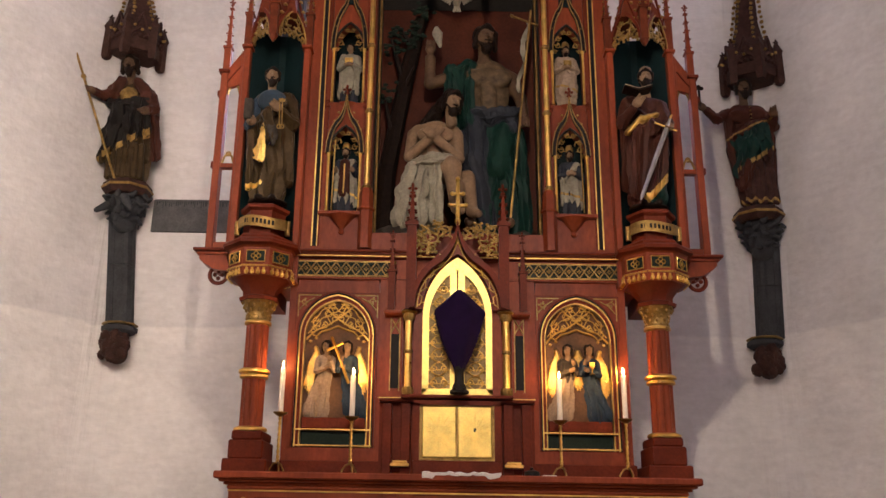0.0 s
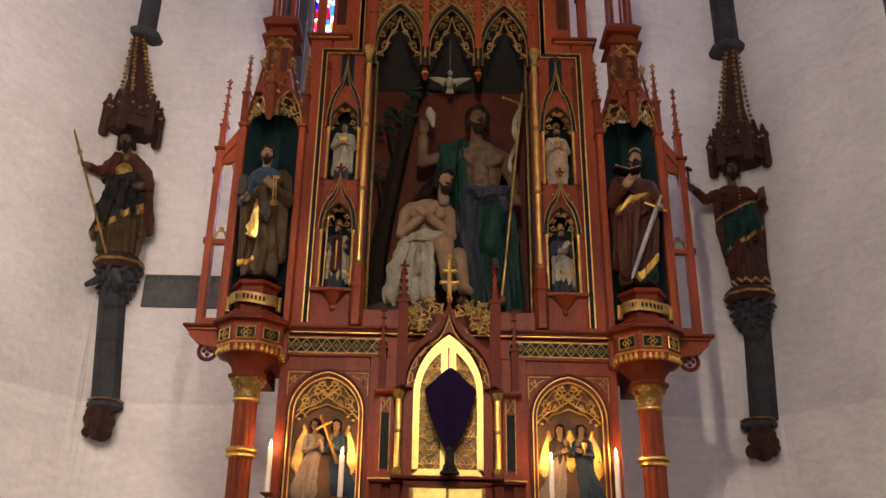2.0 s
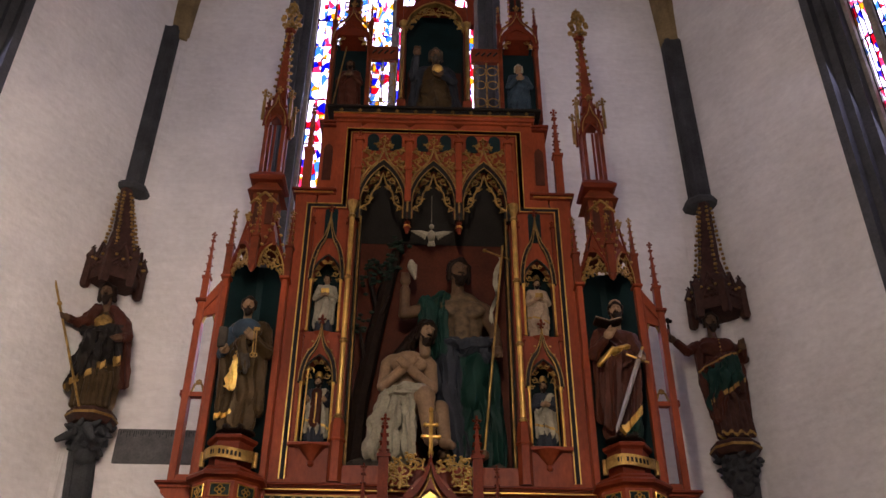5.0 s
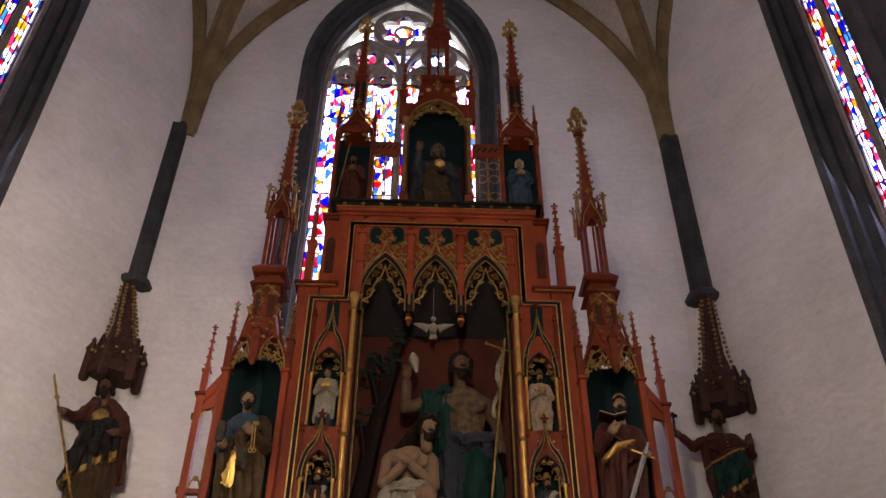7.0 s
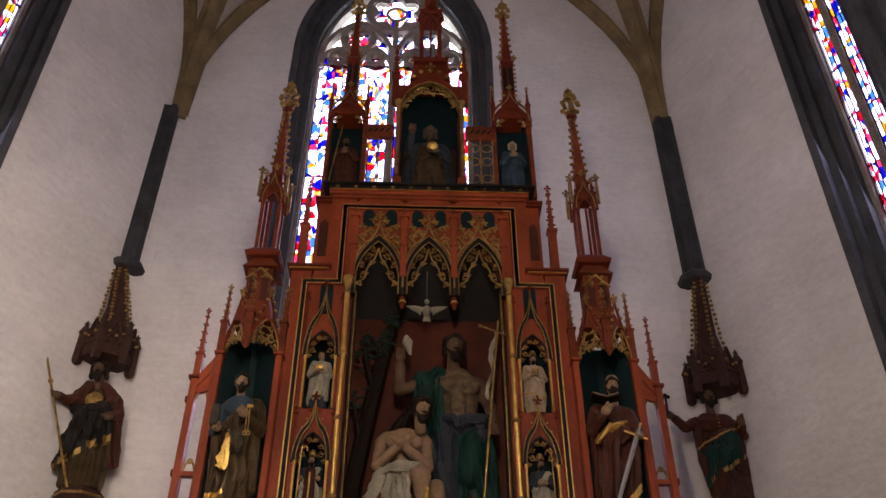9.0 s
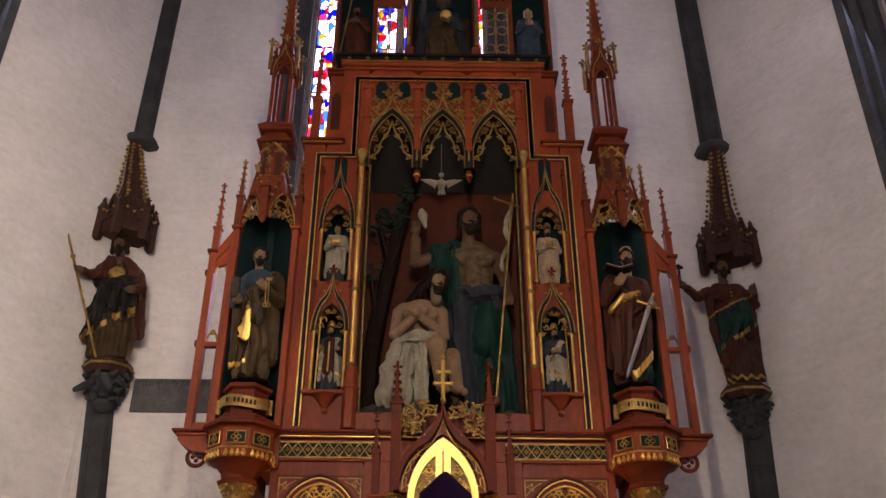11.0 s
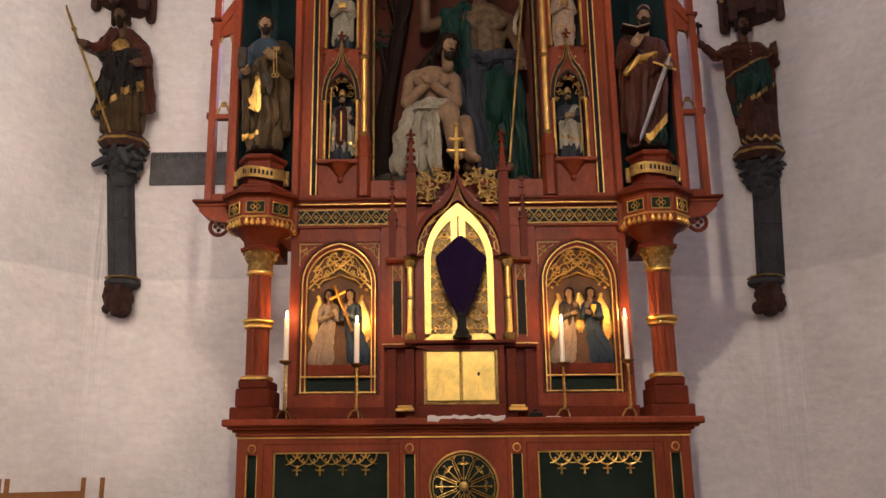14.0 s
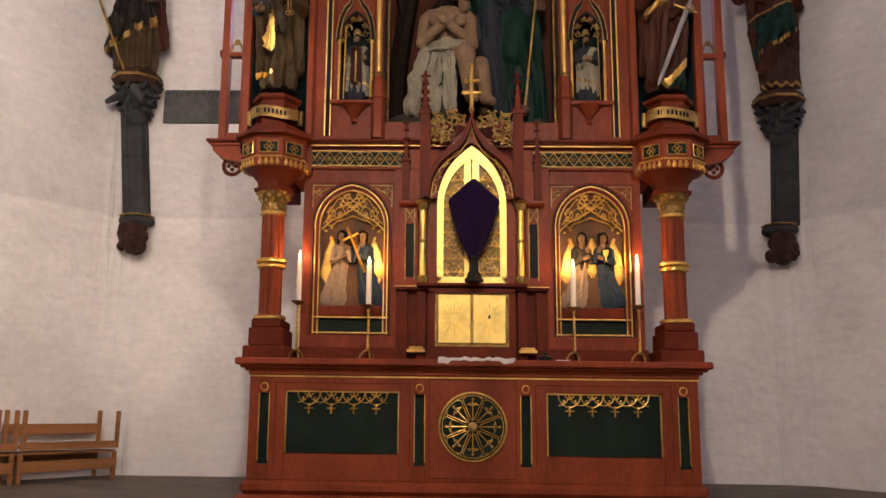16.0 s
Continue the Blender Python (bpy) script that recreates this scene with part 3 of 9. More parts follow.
for k, pts in lines.items():
    bm = B()
    big = 0.15 if k in "cdij" else 0.12
    grow = [big * (0.55 + 0.45 * min(1, i / 6)) for i in range(17)]
    side = (pts[8] - pts[0]).cross(Vector((0, 0, 1))).normalized()
    tube(bm, pts, grow, 8)
    tube(bm, [p + Vector((0, -0.02, -g_ * 0.75)) for p, g_ in zip(pts, grow)], [g_ * 0.5 for g_ in grow], 6)
    for q in (-1, 1):
        tube(bm, [p + side * q * g_ * 0.95 for p, g_ in zip(pts, grow)], [g_ * 0.42 for g_ in grow], 6)
    solo("vault_rib", bm, RIB, "moulded ochre stone vault rib", "rib", group="vault ribs", kind="structure")
bm = B()
for p, q in (("a", "c"), ("b", "d"), ("c", "e"), ("d", "f"), ("g", "i"), ("h", "j")):
    A, C = lines[p], lines[q]
    rows_ = [[bm.verts.new(A[i].lerp(C[i], j / 6) + Vector((0, 0, 0.12 + 0.25 * math.sin(math.pi * j / 6) * i / 16))) for j in range(7)] for i in range(17)]
    for i in range(16):
        for j in range(6):
            bm.faces.new((rows_[i][j], rows_[i][j + 1], rows_[i + 1][j + 1], rows_[i + 1][j]))
solo("ceiling_cells", bm, VAULT, "limewashed cells of the vault", "ceiling", kind="structure")


# solid springers where the ribs gather
for x_ in (SL, SR):
    bm = B()
    lathe(bm, x_[0], x_[1] + 0.05, [(0.155, SPRING - 0.08), (0.16, SPRING + 0.1), (0.185, SPRING + 0.6), (0.22, SPRING + 1.2), (0.24, SPRING + 1.6)], 10, sy=0.9)
    solo("rib_springer", bm, RIB, "ochre stone springer gathering the vault ribs", "springer", (x_[0], x_[1], SPRING - 0.08), group="rib springers", kind="structure")


# corner shafts of the choir, in stone drums
def shaft(x0, x1, y, z0, z1, r, label):
    t = thing("wall_shaft", (x0, y, z0), label, "shaft", group="wall shafts", kind="structure")
    n = max(1, round((z1 - z0) / 0.62))
    for i in range(n):
        bm = B()
        a, b = i / n, (i + 1) / n
        xa, xb, za, zb = x0 + (x1 - x0) * a, x0 + (x1 - x0) * b, z0 + (z1 - z0) * a + 0.004, z0 + (z1 - z0) * b - 0.004
        prof = [(r * 0.985, za), (r, za + 0.012), (r, zb - 0.012), (r * 0.985, zb)]
        lathe(bm, xa, y, prof, 8, math.pi / 8)
        lathe(bm, xa + r * 0.55, y - r * 0.75, [(q * 0.35, z) for q, z in prof], 8)
        lathe(bm, xa - r * 0.55, y - r * 0.75, [(q * 0.35, z) for q, z in prof], 8)
        for v in bm.verts:
            v.co.x += (xb - xa) * (v.co.z - za) / (zb - za)
        part("drum", bm, SHAFT, t)
    return t


for s, xs in ((-1, (-3.55, -3.68, -3.84, -3.84)), (1, (3.42, 3.47, 3.52, 3.50))):
    shaft(xs[0], xs[1], 9.22, 2.70 if s < 0 else 2.65, 4.02 if s < 0 else 3.80, 0.138, "dark grey stone shaft in the corner of the choir")
    shaft(xs[2], xs[3], 9.20, 7.35, SPRING + 0.05, 0.14, "dark grey stone shaft carrying the vault ribs")
    bm = B()
    lathe(bm, xs[2], 9.18, [(0.13, 7.22), (0.22, 7.27), (0.24, 7.33), (0.20, 7.38), (0.14, 7.42)], 8, math.pi / 8)
    solo("shaft_ring", bm, SHAFT, "moulded dark stone ring on the wall shaft", "moulding", (xs[2], 9.18, 7.22), group="shaft rings", kind="structure")


# broad dark responds at the next corners
for s_, x in ((-1, XN), (1, XS)):
    bm = B()
    box(bm, x - 0.30, x + 0.30, YN - 0.35, YN + 0.28, -0.02, TOP, 0.10)
    lathe(bm, x - s_ * 0.32, YN + 0.05, [(0.13, -0.02), (0.13, TOP)], 10)
    solo("stone_respond", bm, JAMB, "dark grey stone respond between two bays", "pier", (x, YN, -0.02), group="responds", kind="structure")

# ---------------------------------------------------------------- the altar table
mensa = thing("altar_table", (0, 6.9, 0), "red painted altar table with dark green panels and gilded tracery", "altar", altar=True)
FY = 6.27
bm = B()
box(bm, -1.585, 1.585, FY + 0.06, 7.7, -0.02, 0.93)
part("body", bm, RED, mensa)
bm = B()
box(bm, -1.66, 1.66, FY - 0.05, 7.75, -0.02, 0.10, 0.02)
box(bm, -1.63, 1.63, FY - 0.02, 7.72, 0.10, 0.20, 0.03)
pieces("plinth", bm, RED, mensa)
bm = B()
for hw, y, za, zb in ((1.60, FY - 0.005, 0.925, 0.955), (1.625, FY - 0.02, 0.955, 0.975), (1.655, FY - 0.045, 0.975, 0.995), (1.685, FY - 0.07, 0.995, 1.045)):
    box(bm, -hw, hw, y, 7.75, za, zb, 0.010)
pieces("tabletop", bm, RED, mensa, "moulded red tabletop")
bm = B()
box(bm, -1.588, 1.588, FY - 0.012, FY + 0.0, 0.912, 0.922)
part("gilt_line", bm, GOLD, mensa, "thin gilded line")
# front framing with sunk panels
bm = B()
cuts = [(-1.585, -1.52), (-1.44, -1.33), (-0.52, -0.415), (-0.335, 0.335), (0.415, 0.52), (1.33, 1.44), (1.52, 1.585)]
for a, b in cuts:
    box(bm, a, b, FY, FY + 0.062, 0.20, 0.925, 0.004)
for a, b, lo, hi in ((-1.33, -0.52, 0.38, 0.822), (0.52, 1.33, 0.38, 0.822), (-1.52, -1.44, 0.305, 0.80), (-0.415, -0.335, 0.305, 0.80), (0.335, 0.415, 0.305, 0.80), (1.44, 1.52, 0.305, 0.80)):
    box(bm, a, b, FY, FY + 0.062, 0.20, lo)
    box(bm, a, b, FY, FY + 0.062, hi, 0.925)
part("front_frame", bm, RED, mensa)
for s in (-1, 1):
    bm = B()
    box(bm, s * 0.525, s * 1.325, FY + 0.045, FY + 0.059, 0.385, 0.818)
    p = part("panel", bm, GREEN, mensa, "dark green painted panel")
    bm = B()
    cx = s * 0.925
    for x in (cx - 0.40, cx + 0.40):
        box(bm, x - 0.006, x + 0.006, FY + 0.02, FY + 0.04, 0.385, 0.818)
    box(bm, cx - 0.40, cx + 0.40, FY + 0.02, FY + 0.04, 0.806, 0.818)
    part("gilt_border", bm, GOLD, p, "thin gilded border")
    for i in range(4):
        bm = B()
        x = cx - 0.40 + 0.16 * (i + 1)
        for q in (-1, 1):
            tube(bm, [(x + q * 0.08 * math.cos(a * math.pi / 16), FY + 0.034, 0.81 - 0.088 * math.sin(a * math.pi / 16)) for a in range(9)], 0.0042, 5)
            tube(bm, [(x + q * (0.08 - 0.078 * math.cos(a * math.pi / 16)), FY + 0.031, 0.81 - 0.075 * math.sin(a * math.pi / 16)) for a in range(9)], 0.0042, 5)
            tube(bm, [(x - q * 0.08, FY + 0.034, 0.81), (x - q * 0.072, FY + 0.034, 0.77), (x - q * 0.04, FY + 0.034, 0.735), (x, FY + 0.034, 0.715)], 0.005, 5)
            scroll(bm, x + q * 0.035, 0.77, FY + 0.034, 0.028, 0.7, math.pi / 2, q, 0.0045, steps=8, leaves=2)
        tube(bm, [(x, FY + 0.034, 0.73), (x, FY + 0.034, 0.665)], 0.006, 5)
        tube(bm, [(x - 0.03, FY + 0.034, 0.695), (x + 0.03, FY + 0.034, 0.695)], 0.007, 5)
        ball(bm, (x, FY + 0.034, 0.665), 0.010)
        part("tracery_lobe", bm, GOLD, p, "gilded hanging tracery")
for x in (-1.48, -0.375, 0.375, 1.48):
    bm = B()
    box(bm, x - 0.039, x + 0.039, FY + 0.04, FY + 0.058, 0.306, 0.80)
    lathe(bm, x, FY + 0.03, [(0.001, 0.80), (0.026, 0.815), (0.028, 0.835), (0.001, 0.868)], 8, sy=0.9)
    p = part("slot_panel", bm, GREEN, mensa, "narrow dark green lancet panel")
    bm = B()
    band(bm, pointed(x, 0.040, 0.33, 0.795, 0.835, 5), pointed(x, 0.033, 0.33, 0.795, 0.825, 5), FY + 0.01, FY + 0.03)
    tube(bm, [(x + 0.026 * math.cos(a * math.tau / 12), FY + 0.0, 0.842 + 0.028 * math.sin(a * math.tau / 12)) for a in range(12)], 0.005, 5, closed=True)
    part("gilt_border", bm, GOLD, p)
bm = B()
lathe(bm, 0, 0, [(0.232, -0.01), (0.232, 0.0)], 40)
bmesh.ops.transform(bm, matrix=Matrix.Translation((0, FY - 0.004, 0.58)) @ Matrix.Rotation(math.pi / 2, 4, "X"), verts=bm.verts)
wheel = part("wheel_panel", bm, GREEN, mensa, "round dark green panel with a gilded wheel")
bm = B()
tube(bm, [(0.235 * math.cos(a * math.tau / 48), FY - 0.012, 0.58 + 0.235 * math.sin(a * math.tau / 48)) for a in range(48)], 0.008, 6, closed=True)
tube(bm, [(0.215 * math.cos(a * math.tau / 48), FY - 0.014, 0.58 + 0.215 * math.sin(a * math.tau / 48)) for a in range(48)], 0.004, 6, closed=True)
part("rim", bm, GOLD, wheel, "gilded rim")
for k in range(8):
    bm = B()
    a = k * math.tau / 8
    e, f = Vector((math.cos(a), 0, math.sin(a))), Vector((-math.sin(a), 0, math.cos(a)))
    c = Vector((0, FY - 0.02, 0.58))
    tube(bm, [c + e * 0.04, c + e * 0.19], 0.005, 5)
    for q in (-1, 1):
        tube(bm, [c + e * 0.05 + f * q * 0.012, c + e * 0.13 + f * q * 0.045, c + e * 0.185 + f * q * 0.07, c + e * 0.21 + f * q * 0.045], 0.004, 5)
        tube(bm, [c + e * 0.15 + f * q * 0.04, c + e * 0.165 + f * q * 0.012], 0.005, 5)
    tube(bm, [c + e * 0.15 - f * 0.022, c + e * 0.15 + f * 0.022], 0.005, 5)
    ball(bm, tuple(c + e * 0.19), 0.011)
    part("spoke", bm, GOLD, wheel)
bm = B()
lathe(bm, 0, 0, [(0.036, 0), (0.032, 0.02), (0.012, 0.026)], 12)
bmesh.ops.transform(bm, matrix=Matrix.Translation((0, FY - 0.004, 0.58)) @ Matrix.Rotation(math.pi / 2, 4, "X"), verts=bm.verts)
part("hub", bm, OLDGOLD, wheel)
bm = B()
for a, b in ((-0.335, 0.335),):
    for z in (0.225, 0.905):
        box(bm, a + 0.03, b - 0.03, FY - 0.004, FY + 0.01, z - 0.004, z + 0.004)
for s in (-1, 1):
    box(bm, s * 0.302, s * 0.308, FY - 0.004, FY + 0.01, 0.225, 0.905)
    box(bm, s * 0.44, s * 1.40, FY - 0.005, FY + 0.01, 0.868, 0.875)
    box(bm, s * 0.44, s * 0.447, FY - 0.005, FY + 0.01, 0.30, 0.868)
    box(bm, s * 1.393, s * 1.40, FY - 0.005, FY + 0.01, 0.30, 0.868)
part("panel_moulding", bm, RED2, mensa)

# ---------------------------------------------------------------- the retable: lower storey
ret = thing("altar_retable", (0, 7.2, 1.045), "tall red and gilded neo-Gothic carved altar retable", "altarpiece", altar=True)
MY = 6.90      # main face
TZ = 1.045
bm = B()
box(bm, -1.36, 1.36, MY + 0.08, 7.55, TZ, 2.62)
box(bm, -1.36, -1.30, MY, MY + 0.09, TZ, 2.62)
box(bm, 1.30, 1.36, MY, MY + 0.09, TZ, 2.62)
for s in (-1, 1):
    # front skin with the arched opening left free
    arch = pointed(s * 0.965, 0.305, 1.27, 2.15, 2.495, 8)
    band(bm, ringed(arch, s * 0.965 - 0.34, s * 0.965 + 0.34, 2.62), arch, MY, MY + 0.085)
    box(bm, s * 0.625, s * 1.305, MY, MY + 0.085, TZ, 1.27)
    box(bm, s * 0.40, s * 0.625, MY - 0.02, MY + 0.09, TZ, 2.62)
pieces("lower_body", bm, RED, ret)
bm = B()
box(bm, -1.72, 1.72, MY - 0.02, 7.5, TZ, 1.075, 0.008)
box(bm, -1.38, 1.38, MY - 0.03, 7.5, 1.075, 1.17, 0.008)
part("predella", bm, RED2, ret)

for s in (-1, 1):
    cx = s * 0.965
    bm = B()
    prism(bm, pointed(cx, 0.30, 1.44, 2.15, 2.485, 8), MY + 0.072, MY + 0.079)
    ap = part("arch_panel", bm, TANBACK, ret, "arched relief panel in gilded frame")
    for nm, o, i, y0, y1, mt in (("outer_moulding", 0.322, 0.310, -0.03, 0.02, RED2), ("shadow_moulding", 0.310, 0.297, -0.020, 0.03, BLACK), ("gilt_moulding", 0.297, 0.289, -0.022, 0.03, GOLD), ("inner_moulding", 0.289, 0.266, 0.0, 0.05, RED2), ("inner_gilt", 0.266, 0.258, 0.01, 0.06, GOLD)):
        bm = B()
        top = lambda h: 2.15 + 0.345 * h / 0.305
        band(bm, pointed(cx, o, 1.27, 2.15, top(o), 8), pointed(cx, i, 1.27, 2.15, top(i), 8), MY + y0, MY + y1)
        part(nm, bm, mt, ap)
    bm = B()
    box(bm, cx - 0.25, cx + 0.25, MY + 0.03, MY + 0.07, 1.29, 1.395)
    part("green_strip", bm, GREEN, ap, "dark green strip under the relief")
    bm = B()
    for z in (1.283, 1.405):
        box(bm, cx - 0.305, cx + 0.305, MY - 0.02, MY + 0.04, z - 0.005, z + 0.005)
    part("gilt_bar", bm, GOLD, ap)
    bm = B()
    box(bm, cx - 0.25, cx + 0.25, MY + 0.01, MY + 0.07, 1.412, 1.50, 0.01)
    part("relief_ledge", bm, RED2, ap)
    bm = B()
    y = MY + 0.045
    zs, za = 2.13, 2.46
    for q in (-1, 1):
        tube(bm, [(cx + q * 0.25, y, 2.13), (cx + q * 0.17, y, 2.20), (cx + q * 0.05, y, 2.26), (cx - q * 0.08, y, 2.36), (cx - q * 0.12, y, 2.40)], 0.007, 5)
        tube(bm, [(cx + q * 0.25, y, 2.12), (cx + q * 0.21, y, 2.165), (cx + q * 0.17, y, 2.15), (cx + q * 0.13, y, 2.19), (cx + q * 0.06, y, 2.21), (cx, y, 2.235)], 0.008, 5)
        for (dx, z, r, h) in ((0.085, 2.345, 0.05, 1), (0.165, 2.265, 0.048, -1), (0.045, 2.405, 0.032, -1), (0.20, 2.205, 0.03, 1), (0.11, 2.24, 0.032, 1), (0.03, 2.30, 0.036, 1)):
            scroll(bm, cx + q * dx, z, y, r, 1.1, math.pi / 2, q * h, 0.0042, steps=14, leaves=3)
        tube(bm, [(cx + q * 0.24, y, 2.17), (cx + q * 0.13, y, 2.30), (cx, y, 2.36), (cx - q * 0.06, y, 2.44)], 0.0045, 5)
        tube(bm, [(cx + q * 0.05, y, 2.245), (cx + q * 0.10, y, 2.33), (cx + q * 0.06, y, 2.42), (cx, y, 2.47)], 0.0045, 5)
        tube(bm, [(cx + q * 0.19, y, 2.20), (cx + q * 0.20, y, 2.26), (cx + q * 0.13, y, 2.37), (cx + q * 0.02, y, 2.42)], 0.0045, 5)
        leaf(bm, cx + q * 0.17, y, 2.135, 0.015)
        leaf(bm, cx + q * 0.215, y, 2.11, 0.016)
    part("tracery", bm, GOLD, ap, "gilded openwork scroll tracery")
    # gilded corner lines of the spandrels
    bm = B()
    for q in (-1, 1):
        box(bm, cx + q * 0.316, cx + q * 0.324, MY - 0.008, MY + 0.01, 2.30, 2.485)
        box(bm, cx + q * 0.14, cx + q * 0.324, MY - 0.008, MY + 0.01, 2.477, 2.485)
        scroll(bm, cx + q * 0.275, 2.43, MY - 0.002, 0.03, 0.9, 0, q, 0.005, steps=10, leaves=3)
        tube(bm, [(cx + q * 0.31, MY - 0.002, 2.36), (cx + q * 0.26, MY - 0.002, 2.42), (cx + q * 0.19, MY - 0.002, 2.46)], 0.005, 5)
    part("spandrel", bm, OLDGOLD, ap)
    bm = B()
    box(bm, cx - 0.34, cx + 0.34, MY - 0.006, MY + 0.004, 2.495, 2.502)
    for q in (-1, 1):
        box(bm, cx + q * 0.334, cx + q * 0.34, MY - 0.006, MY + 0.004, 2.18, 2.495)
    part("panel_edge", bm, RED2, ap)

# frieze and cornice
bm = B()
box(bm, -1.40, 1.40, MY - 0.03, 7.55, 2.615, 2.78)
part("frieze", bm, RED, ret)
for s in (-1, 1):
    bm = B()
    box(bm, s * 0.50, s * 1.32, MY - 0.036, MY - 0.028, 2.64, 2.755)
    fz = part("frieze_panel", bm, GREEN, ret, "green frieze with gilded lattice")
    bm = B()
    for z in (2.637, 2.758):
        box(bm, s * 0.50, s * 1.32, MY - 0.044, MY - 0.030, z - 0.006, z + 0.006)
    part("gilt_line", bm, OLDGOLD, fz)
    for i in range(10):
        bm = B()
        x = s * (0.541 + 0.082 * i)
        for q in (-1, 1):
            tube(bm, [(x - 0.041, MY - 0.04, 2.6975 - q * 0.055), (x + 0.041, MY - 0.04, 2.6975 + q * 0.055)], 0.006, 5)
        for ex, ez in ((0.012, 0), (-0.012, 0), (0, 0.012), (0, -0.012)):
            ball(bm, (x + 0.041 * s + ex, MY - 0.04, 2.6975 + ez), 0.009)
        part("lattice", bm, OLDGOLD, fz)
bm = B()
for hw, y, za, zb in ((1.42, MY - 0.05, 2.782, 2.805), (1.44, MY - 0.08, 2.805, 2.825), (1.46, MY - 0.10, 2.825, 2.85)):
    box(bm, -hw, hw, y, 7.6, za, zb, 0.006)
part("cornice", bm, RED2, ret, "dark moulded cornice")
bm = B()
box(bm, -1.44, 1.44, MY - 0.086, MY - 0.07, 2.792, 2.799)
part("gilt_line", bm, GOLD, ret)
for s in (-1, 1):
    bm = B()
    prism(bm, [(s * 1.86, 2.66), (s * 1.90, 2.80), (s * 2.12, 2.80), (s * 2.12, 2.765), (s * 2.08, 2.73), (s * 2.00, 2.68)], MY - 0.04, MY + 0.20)
    box(bm, s * 1.80, s * 2.14, MY - 0.06, MY + 0.24, 2.80, 2.825, 0.005)
    ear = part("side_bracket", bm, RED, ret, "red bracket with scroll")
    bm = B()
    box(bm, s * 1.78, s * 2.165, MY - 0.09, MY + 0.26, 2.825, 2.85, 0.006)
    part("bracket_cap", bm, RED2, ear)
    bm = B()
    tube(bm, [(s * 1.965 + 0.072 * math.cos(a * math.tau / 20), MY + 0.02, 2.645 + 0.072 * math.sin(a * math.tau / 20)) for a in range(20)], 0.017, 6, closed=True)
    tube(bm, [(s * 1.92, MY + 0.02, 2.68), (s * 1.88, MY + 0.02, 2.70)], 0.015, 6)
    for a in range(4):
        ball(bm, (s * 1.965 + 0.03 * math.cos(a * math.pi / 2), MY + 0.02, 2.645 + 0.03 * math.sin(a * math.pi / 2)), 0.02)
    part("scroll_rosette", bm, RED2, ear)
    # column carrying the corner turret
    cx, cy = s * 1.582, 6.80
    bm = B()
    box(bm, cx - 0.165, cx + 0.165, cy - 0.15, cy + 0.3, TZ, 1.16, 0.01)
    box(bm, cx - 0.13, cx + 0.13, cy - 0.13, cy + 0.28, 1.16, 1.30, 0.01)
    box(bm, cx - 0.115, cx + 0.115, cy - 0.115, cy + 0.26, 1.30, 1.37, 0.012)
    col = part("column", bm, RED2, ret, "red clustered column with gilded rings and capital")
    for a in range(8):
        bm = B()
        ang = (a + 0.5) * math.tau / 8
        x, y = cx + 0.058 * math.cos(ang), cy + 0.058 * math.sin(ang)
        lathe(bm, x, y, [(0.032, 1.40), (0.032, 2.22)], 10)
        part("colonnette", bm, RED, col)
    bm = B()
    lathe(bm, cx, cy, [(0.07, 1.38), (0.07, 2.22)], 12)
    part("core", bm, RED2, col)
    for zc, w in ((1.385, 1.15), (1.79, 1.0), (1.83, 1.1), (2.215, 0.95)):
        bm = B()
        lathe(bm, cx, cy, [(0.09 * w, zc - 0.022), (0.112 * w, zc - 0.012), (0.112 * w, zc + 0.006), (0.095 * w, zc + 0.018)], 16)
        part("ring", bm, GOLD, col, "gilded ring")
    bm = B()
    lathe(bm, cx, cy, [(0.09, 2.225), (0.085, 2.27), (0.10, 2.33), (0.135, 2.385)], 12, mat=0)
    for row, (z, r, sz) in enumerate(((2.245, 0.092, 0.015), (2.275, 0.092, 0.017), (2.31, 0.100, 0.018), (2.345, 0.118, 0.020), (2.37, 0.132, 0.018))):
        for a in range(9):
            ang = (a + 0.5 * row) * math.tau / 9
            ball(bm, (cx + r * math.cos(ang), cy + r * math.sin(ang), z), sz, 0, 1, 0.75, 0.75, 1.0)
    part("capital", bm, OLDGOLD, col, "gilded leaf capital")
    # corbelled octagonal base of the turret
    bm = B()
    lathe(bm, cx, cy, [(0.16, 2.385), (0.165, 2.41), (0.135, 2.425), (0.14, 2.46), (0.20, 2.53), (0.25, 2.56)], 8, math.pi / 8)
    box(bm, cx - 0.10, cx + 0.10, cy, 7.4, 2.43, 2.80)
    part("corbel", bm, RED2, ret)
    bm = B()
    lathe(bm, cx, cy, [(0.262, 2.555), (0.27, 2.575), (0.27, 2.775), (0.285, 2.79)], 8, math.pi / 8)
    box(bm, s * 1.30, s * 1.62, cy + 0.02, 7.45, 2.56, 2.79)
    tb = part("turret_base", bm, RED, ret, "octagonal red turret base with green quatrefoil panels")
    bm = B()
    lathe(bm, cx, cy, [(0.285, 2.79), (0.325, 2.805), (0.325, 2.83), (0.305, 2.85)], 8, math.pi / 8)
    box(bm, s * 1.30, s * 1.80, cy, 7.45, 2.80, 2.85)
    part("moulding", bm, RED2, tb)
    bm = B()
    for a in range(8):
        ang = -math.pi / 2 + a * math.tau / 8
        e, f = Vector((math.cos(ang), math.sin(ang), 0)), Vector((-math.sin(ang), math.cos(ang), 0))
        c = Vector((cx, cy, 0)) + e * 0.252
        for i in range(4):
            p = c + f * (0.045 * (i - 1.5))
            ball(bm, (p.x, p.y, 2.575), 0.020, 0, 1, 1, 1, 1.2)
